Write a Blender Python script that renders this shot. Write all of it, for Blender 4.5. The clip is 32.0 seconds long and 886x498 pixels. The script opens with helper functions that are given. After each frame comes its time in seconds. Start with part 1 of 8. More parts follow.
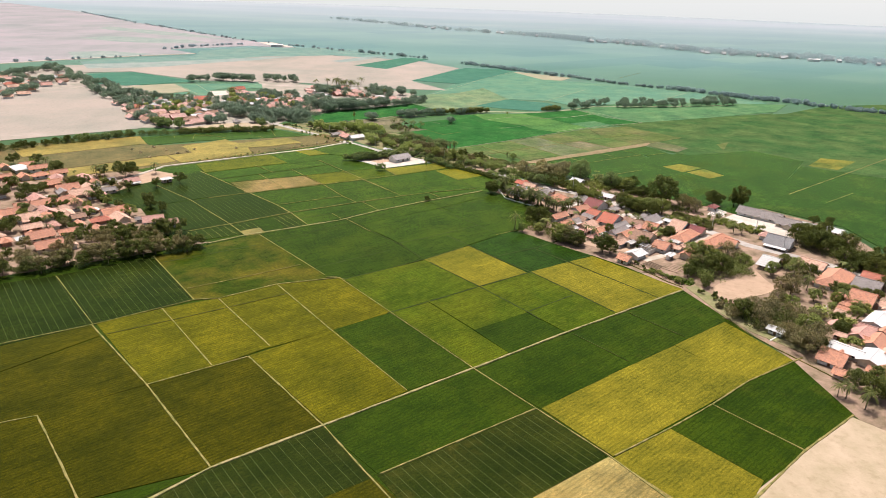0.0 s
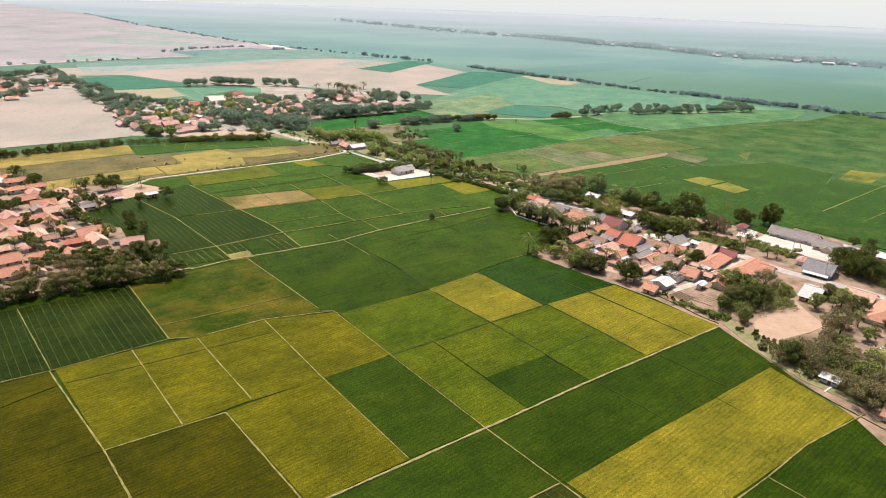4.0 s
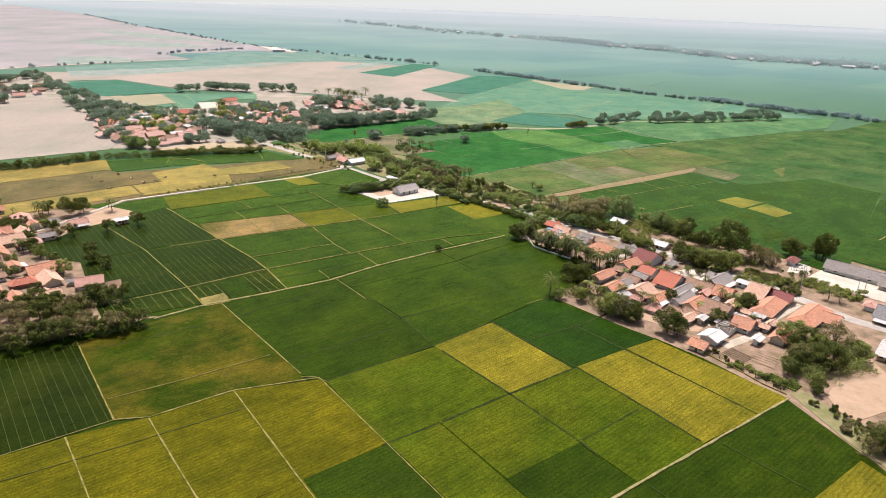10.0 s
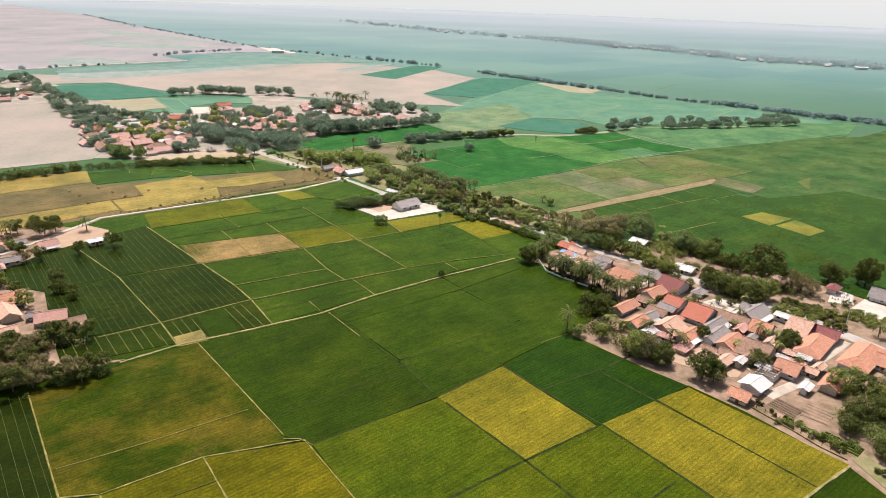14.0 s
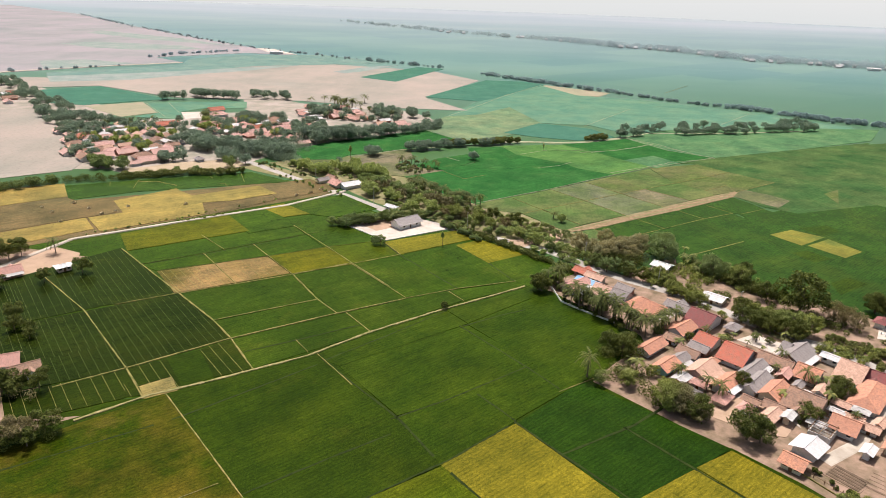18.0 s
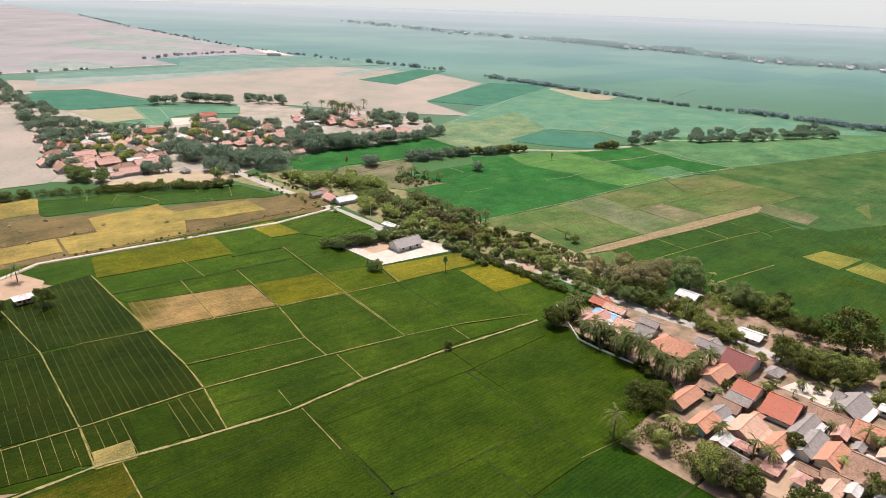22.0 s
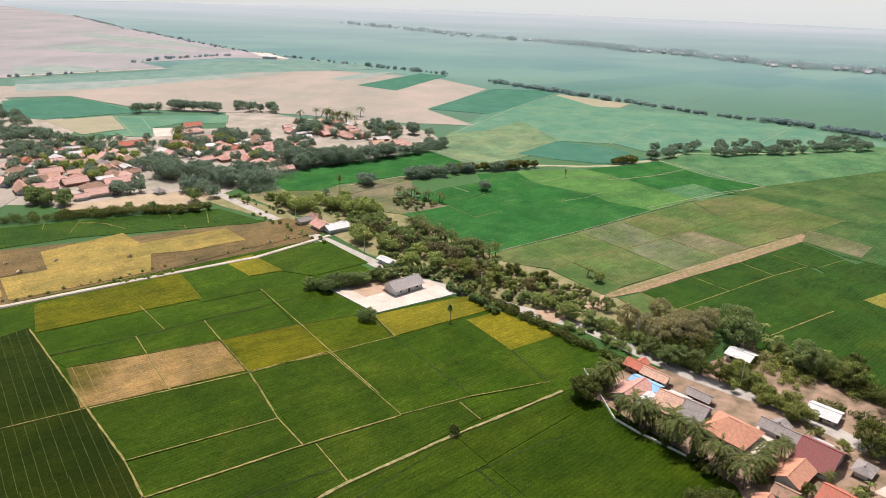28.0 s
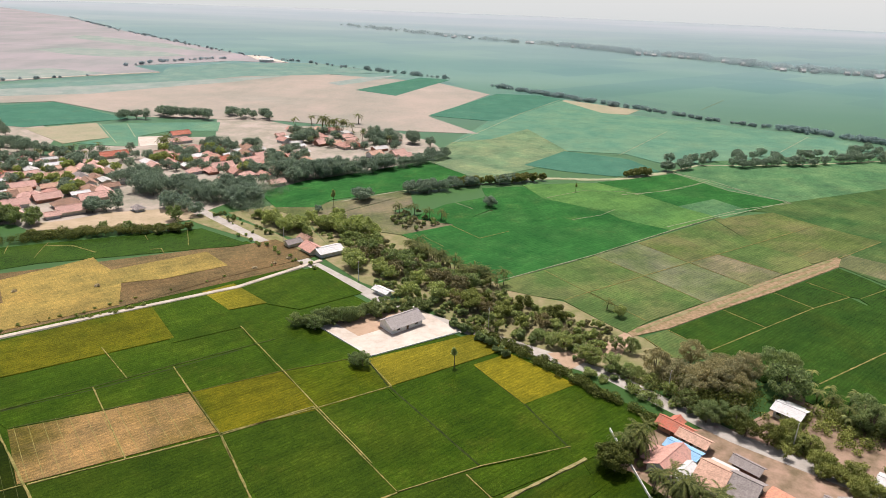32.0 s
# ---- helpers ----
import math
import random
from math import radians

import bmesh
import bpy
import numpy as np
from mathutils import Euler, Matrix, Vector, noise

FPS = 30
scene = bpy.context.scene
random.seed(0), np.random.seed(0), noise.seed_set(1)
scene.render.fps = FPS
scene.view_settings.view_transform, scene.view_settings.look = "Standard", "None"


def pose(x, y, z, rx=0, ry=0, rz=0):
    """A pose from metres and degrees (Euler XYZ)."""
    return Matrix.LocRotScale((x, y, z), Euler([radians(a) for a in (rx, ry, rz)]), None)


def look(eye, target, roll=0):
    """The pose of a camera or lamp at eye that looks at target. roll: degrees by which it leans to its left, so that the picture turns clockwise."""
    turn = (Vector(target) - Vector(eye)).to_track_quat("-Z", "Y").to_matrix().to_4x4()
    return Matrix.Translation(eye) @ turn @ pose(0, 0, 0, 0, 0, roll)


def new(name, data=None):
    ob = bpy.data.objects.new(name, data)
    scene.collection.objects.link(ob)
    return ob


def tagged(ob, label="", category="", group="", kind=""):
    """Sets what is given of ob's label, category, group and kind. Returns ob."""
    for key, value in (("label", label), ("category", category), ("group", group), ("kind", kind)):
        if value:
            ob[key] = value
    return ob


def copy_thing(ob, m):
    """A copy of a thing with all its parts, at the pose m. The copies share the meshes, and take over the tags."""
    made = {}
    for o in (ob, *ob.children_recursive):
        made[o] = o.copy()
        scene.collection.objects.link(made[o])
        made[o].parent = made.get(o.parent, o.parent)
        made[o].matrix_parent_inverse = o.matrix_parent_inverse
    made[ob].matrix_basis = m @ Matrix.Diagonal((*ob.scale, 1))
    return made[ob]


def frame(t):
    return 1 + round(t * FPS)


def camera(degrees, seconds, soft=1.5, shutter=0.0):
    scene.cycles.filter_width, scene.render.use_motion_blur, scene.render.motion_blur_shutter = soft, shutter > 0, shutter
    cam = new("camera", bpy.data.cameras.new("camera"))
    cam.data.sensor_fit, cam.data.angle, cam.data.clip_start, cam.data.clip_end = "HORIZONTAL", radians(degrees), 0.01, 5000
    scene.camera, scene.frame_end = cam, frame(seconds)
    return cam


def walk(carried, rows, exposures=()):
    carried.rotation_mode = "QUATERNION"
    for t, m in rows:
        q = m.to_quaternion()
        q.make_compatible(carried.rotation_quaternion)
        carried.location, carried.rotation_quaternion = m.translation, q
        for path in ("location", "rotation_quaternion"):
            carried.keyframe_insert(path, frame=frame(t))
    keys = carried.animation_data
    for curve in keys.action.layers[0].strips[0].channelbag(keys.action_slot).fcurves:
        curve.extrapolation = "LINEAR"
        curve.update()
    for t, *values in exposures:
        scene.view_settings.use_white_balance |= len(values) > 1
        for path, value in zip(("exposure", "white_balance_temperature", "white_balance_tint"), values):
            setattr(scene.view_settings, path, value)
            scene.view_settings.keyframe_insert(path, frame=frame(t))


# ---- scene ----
# ---- camera: a drone that flies straight ahead, about 110 m above a flat plain ----
EXPOSURES = [(0.0, 0.16), (12.0, 0.12), (20.0, 0.06), (28.0, 0.02), (32.0, -0.03)]
cam = camera(67.20, 32.0, soft=0.75)
walk(cam, [
    (0, look((0.00, 0.00, 110.00), (0.00, 93.21, 73.78), 1.981)),
    (1, look((-0.37, 7.66, 109.83), (-0.53, 100.89, 73.68), 2.000)),
    (2, look((-0.74, 15.28, 109.69), (-1.06, 108.54, 73.59), 2.015)),
    (3, look((-1.11, 22.88, 109.56), (-1.57, 116.15, 73.51), 2.026)),
    (4, look((-1.47, 30.46, 109.46), (-2.07, 123.74, 73.44), 2.034)),
    (5, look((-1.83, 38.01, 109.38), (-2.57, 131.30, 73.38), 2.040)),
    (6, look((-2.19, 45.54, 109.31), (-3.05, 138.83, 73.33), 2.043)),
    (7, look((-2.55, 53.05, 109.26), (-3.53, 146.35, 73.29), 2.043)),
    (8, look((-2.90, 60.54, 109.22), (-4.00, 153.84, 73.26), 2.041)),
    (9, look((-3.26, 68.01, 109.20), (-4.46, 161.31, 73.23), 2.038)),
    (10, look((-3.62, 75.47, 109.18), (-4.92, 168.77, 73.21), 2.033)),
    (11, look((-3.98, 82.92, 109.18), (-5.38, 176.21, 73.20), 2.027)),
    (12, look((-4.34, 90.35, 109.18), (-5.83, 183.64, 73.19), 2.020)),
    (13, look((-4.70, 97.78, 109.19), (-6.27, 191.06, 73.19), 2.012)),
    (14, look((-5.07, 105.20, 109.21), (-6.72, 198.47, 73.19), 2.004)),
    (15, look((-5.44, 112.61, 109.23), (-7.16, 205.88, 73.19), 1.996)),
    (16, look((-5.81, 120.02, 109.25), (-7.61, 213.28, 73.19), 1.989)),
    (17, look((-6.19, 127.43, 109.27), (-8.05, 220.68, 73.19), 1.981)),
    (18, look((-6.57, 134.84, 109.29), (-8.49, 228.08, 73.20), 1.975)),
    (19, look((-6.97, 142.25, 109.31), (-8.94, 235.48, 73.20), 1.969)),
    (20, look((-7.36, 149.66, 109.32), (-9.39, 242.89, 73.21), 1.965)),
    (21, look((-7.77, 157.08, 109.33), (-9.84, 250.30, 73.21), 1.962)),
    (22, look((-8.18, 164.50, 109.33), (-10.29, 257.73, 73.21), 1.961)),
    (23, look((-8.60, 171.94, 109.32), (-10.75, 265.16, 73.20), 1.962)),
    (24, look((-9.03, 179.38, 109.30), (-11.22, 272.61, 73.19), 1.966)),
    (25, look((-9.47, 186.84, 109.27), (-11.69, 280.07, 73.18), 1.973)),
    (26, look((-9.92, 194.31, 109.23), (-12.17, 287.55, 73.16), 1.982)),
    (27, look((-10.38, 201.80, 109.17), (-12.66, 295.05, 73.13), 1.995)),
    (28, look((-10.85, 209.30, 109.10), (-13.16, 302.57, 73.10), 2.012)),
    (29, look((-11.34, 216.83, 109.01), (-13.66, 310.11, 73.06), 2.032)),
    (30, look((-11.84, 224.37, 108.89), (-14.18, 317.68, 73.01), 2.056)),
    (31, look((-12.35, 231.94, 108.76), (-14.70, 325.28, 72.95), 2.085)),
    (32, look((-12.87, 239.53, 108.61), (-15.24, 332.90, 72.88), 2.118)),
], EXPOSURES)

# ---- daylight ----
SUN_ELEVATION, SUN_AZIMUTH = 70.0, -15.0      # degrees; azimuth clockwise from +y
world = bpy.data.worlds.new("hazy_noon")
scene.world = world
world.use_nodes = True
wn = world.node_tree
sky = wn.nodes.new("ShaderNodeTexSky")
sky.sky_type = "NISHITA"
sky.sun_disc = False
sky.sun_elevation = radians(SUN_ELEVATION)
sky.sun_rotation = radians(SUN_AZIMUTH)
sky.air_density, sky.dust_density, sky.ozone_density = 1.0, 6.0, 1.0
wn.nodes["Background"].inputs["Strength"].default_value = 0.11
wn.links.new(sky.outputs[0], wn.nodes["Background"].inputs[0])
sun_data = bpy.data.lights.new("sun", "SUN")
sun_data.energy, sun_data.angle, sun_data.color = 5.0, radians(0.6), (1.0, 0.965, 0.95)
sun = new("sun", sun_data)
sa, se = radians(SUN_AZIMUTH), radians(SUN_ELEVATION)
sun.matrix_world = look((math.sin(sa) * math.cos(se) * 900, math.cos(sa) * math.cos(se) * 900, math.sin(se) * 900), (0, 0, 0))


# ---- materials ----
class Nodes:
    """A small helper that wires one node material."""

    def __init__(self, name, rough=0.8):
        self.mat = bpy.data.materials.new(name)
        self.mat.use_nodes = True
        self.tree = self.mat.node_tree
        self.bsdf = self.tree.nodes["Principled BSDF"]
        self.bsdf.inputs["Roughness"].default_value = rough
        self.bsdf.inputs["Specular IOR Level"].default_value = 0.1

    def node(self, kind, **values):
        n = self.tree.nodes.new(kind)
        for key, value in values.items():
            n.inputs[key].default_value = value
        return n

    def link(self, a, b):
        self.tree.links.new(a, b)

    def coords(self, turn=0.0, stretch=(1, 1, 1)):
        tc = self.node("ShaderNodeTexCoord")
        mp = self.node("ShaderNodeMapping")
        mp.inputs["Rotation"].default_value = (0, 0, radians(turn))
        mp.inputs["Scale"].default_value = stretch
        self.link(tc.outputs["Object"], mp.inputs["Vector"])
        return mp.outputs[0]

    def noise(self, scale, detail=3.0, at=None, rough=0.55):
        n = self.node("ShaderNodeTexNoise", Scale=scale, Detail=detail, Roughness=rough)
        self.link(at if at is not None else self.coords(), n.inputs["Vector"])
        return n.outputs["Fac"]

    def ramp(self, fac, lo, hi):
        n = self.node("ShaderNodeMapRange")
        n.inputs["From Min"].default_value, n.inputs["From Max"].default_value = lo, hi
        self.link(fac, n.inputs["Value"])
        return n.outputs[0]

    def mix(self, fac, a, b, mode="MIX"):
        n = self.tree.nodes.new("ShaderNodeMix")
        n.data_type, n.blend_type = "RGBA", mode
        for socket, value in ((n.inputs[0], fac), (n.inputs[6], a), (n.inputs[7], b)):
            if isinstance(value, (int, float)):
                socket.default_value = value
            elif isinstance(value, tuple):
                socket.default_value = (*value, 1.0)
            else:
                self.link(value, socket)
        return n.outputs[2]

    def math(self, op, a, b=0.0):
        n = self.tree.nodes.new("ShaderNodeMath")
        n.operation = op
        for socket, value in zip(n.inputs, (a, b)):
            if isinstance(value, (int, float)):
                socket.default_value = value
            else:
                self.link(value, socket)
        return n.outputs[0]

    def colour(self, value):
        if isinstance(value, tuple):
            self.bsdf.inputs["Base Color"].default_value = (*value, 1)
        else:
            self.link(value, self.bsdf.inputs["Base Color"])

    def bump(self, height, strength=0.5, distance=0.2):
        n = self.node("ShaderNodeBump", Strength=strength, Distance=distance)
        self.link(height, n.inputs["Height"])
        self.link(n.outputs[0], self.bsdf.inputs["Normal"])

    def gloss(self, ior, rough, tint):
        """Mirrors the bright sky at low angles, tinted; imitates haze over the crops."""
        shine = self.node("ShaderNodeBsdfGlossy", Roughness=rough)
        shine.inputs["Color"].default_value = (*tint, 1.0)
        fresnel = self.node("ShaderNodeFresnel", IOR=ior)
        both = self.node("ShaderNodeMixShader")
        self.link(fresnel.outputs[0], both.inputs[0])
        self.link(self.bsdf.outputs[0], both.inputs[1])
        self.link(shine.outputs[0], both.inputs[2])
        self.link(both.outputs[0], self.tree.nodes["Material Output"].inputs[0])

    def per_object(self):
        return self.tree.nodes.new("ShaderNodeObjectInfo").outputs["Random"]

    def per_piece(self):
        return self.tree.nodes.new("ShaderNodeNewGeometry").outputs["Random Per Island"]


def shade(c, k):
    return tuple(min(1.0, v * k) for v in c)


FIELD_TURN = -41.8      # the plots run 41.8 degrees from the x axis


def crop(name, base, patch, patch_lo=0.5, patch_hi=0.7, rows=0.26, relief=0.7, turn=FIELD_TURN, vary=0.25, line=0.34, gain=0.95, thin=0.22):
    """A standing crop: planting rows, long streaks, clumps, thin brown spots and broad patches."""
    n = Nodes(name, 1.0)
    n.bsdf.inputs["Specular IOR Level"].default_value = 0.0

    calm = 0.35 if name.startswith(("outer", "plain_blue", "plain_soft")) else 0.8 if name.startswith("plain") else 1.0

    def dim(c, k):
        return n.mix(calm, c, n.mix(1.0, c, k, "MULTIPLY"))

    at = n.coords(turn)
    along = n.node("ShaderNodeMapping")
    along.inputs["Scale"].default_value = (0.2, 1.0, 1.0)
    n.link(at, along.inputs["Vector"])
    along = along.outputs[0]
    col = n.mix(n.ramp(n.noise(0.035, 4.0), patch_lo, patch_hi), base, patch)
    mottle = n.ramp(n.noise(0.11, 5.0, rough=0.7), 0.38, 0.62)
    col = n.mix(n.math("MULTIPLY", mottle, 0.5), col, n.mix(0.5, n.mix(1.0, patch, (1.12, 1.12, 1.1), "MULTIPLY"), col))
    bare = n.ramp(n.noise(0.055, 6.0, rough=0.75), 0.56, 0.72)
    col = n.mix(n.math("MULTIPLY", bare, thin), col, (0.135, 0.105, 0.034))
    cloud = n.ramp(n.noise(0.045, 5.0, n.coords(turn + 20.0), 0.65), 0.34, 0.64)
    col = n.mix(cloud, dim(col, (0.68, 0.72, 0.74)), dim(col, (1.26, 1.20, 1.1)))
    streak = n.ramp(n.noise(0.42, 5.0, along, 0.7), 0.34, 0.66)
    col = n.mix(streak, dim(col, (0.80, 0.83, 0.81)), dim(col, (1.16, 1.13, 1.06)))
    wave = n.node("ShaderNodeTexWave", Scale=rows, Distortion=1.4, Detail=3.0)
    wave.bands_direction = "Y"
    wave.inputs["Detail Scale"].default_value = 1.2
    n.link(at, wave.inputs["Vector"])
    broken = n.math("MULTIPLY", n.ramp(wave.outputs["Fac"], 0.45, 0.95), n.ramp(n.noise(0.4, 4.0), 0.34, 0.62))
    col = n.mix(n.math("MULTIPLY", broken, min(0.7, line * 1.5)), col, dim(col, (0.45, 0.5, 0.45)))
    clumps = n.ramp(n.noise(0.8, 6.0, rough=0.8), 0.36, 0.64)
    col = n.mix(clumps, dim(col, (0.74, 0.78, 0.76)), dim(col, (1.24, 1.20, 1.1)))
    tuft = n.ramp(n.noise(4.0, 3.0, rough=0.7), 0.4, 0.62)
    col = n.mix(tuft, dim(col, (0.62, 0.66, 0.62)), dim(col, (1.28, 1.25, 1.2)))
    hollow = n.ramp(n.noise(1.5, 4.0, rough=0.8), 0.54, 0.68)
    col = n.mix(n.math("MULTIPLY", hollow, 0.5), col, dim(col, (0.5, 0.58, 0.55)))
    heads = n.ramp(n.noise(2.2, 4.0, rough=0.8), 0.57, 0.68)
    col = n.mix(n.math("MULTIPLY", heads, 0.6), col, dim(col, (1.95, 1.65, 1.3)))
    col = n.mix(n.math("MULTIPLY", n.per_object(), vary), col, dim(col, (0.6, 0.75, 0.8)))
    # outlying crops get extra blue and gain: haze put into the colour
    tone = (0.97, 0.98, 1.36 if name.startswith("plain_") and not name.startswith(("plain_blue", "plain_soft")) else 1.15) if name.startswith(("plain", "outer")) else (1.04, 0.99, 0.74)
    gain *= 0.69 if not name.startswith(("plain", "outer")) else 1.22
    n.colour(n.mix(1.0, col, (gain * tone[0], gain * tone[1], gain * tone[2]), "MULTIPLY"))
    n.bump(n.math("ADD", n.math("MULTIPLY", wave.outputs["Fac"], 0.12), n.noise(3.2, 4.0)), relief, 0.35)
    if not name.startswith(("outer", "plain")):
        n.gloss(1.195, 0.25, (0.52, 0.78, 0.28))
    return n.mat


def soil(name, base, other, scale=0.12, relief=0.4, fleck=(0.9, 0.9, 0.85), rough=0.95):
    """Bare earth, sand or concrete with stains, pebbles and litter."""
    n = Nodes(name, rough)
    col = n.mix(n.ramp(n.noise(scale, 5.0, rough=0.65), 0.35, 0.65), base, other)
    col = n.mix(n.math("MULTIPLY", n.ramp(n.noise(2.5, 4.0), 0.5, 0.75), 0.5), col, n.mix(1.0, col, fleck, "MULTIPLY"))
    col = n.mix(n.math("MULTIPLY", n.ramp(n.noise(0.45, 4.0), 0.5, 0.7), 0.45), col, n.mix(1.0, col, (0.72, 0.7, 0.66), "MULTIPLY"))
    if scale < 0.02:
        drift = n.ramp(n.noise(0.011, 6.0, n.coords(FIELD_TURN, (1.0, 0.4, 1.0)), 0.7), 0.47, 0.66)
        col = n.mix(n.math("MULTIPLY", drift, 0.6), col, n.mix(1.0, col, (0.70, 0.80, 0.78), "MULTIPLY"))
        pale = n.ramp(n.noise(0.02, 6.0, n.coords(0, (0.3, 1.0, 1.0)), 0.7), 0.58, 0.72)
        col = n.mix(n.math("MULTIPLY", pale, 0.6), col, n.mix(1.0, col, (1.22, 1.24, 1.26), "MULTIPLY"))
    n.colour(col)
    n.bump(n.noise(1.5, 5.0), relief, 0.2)
    return n.mat


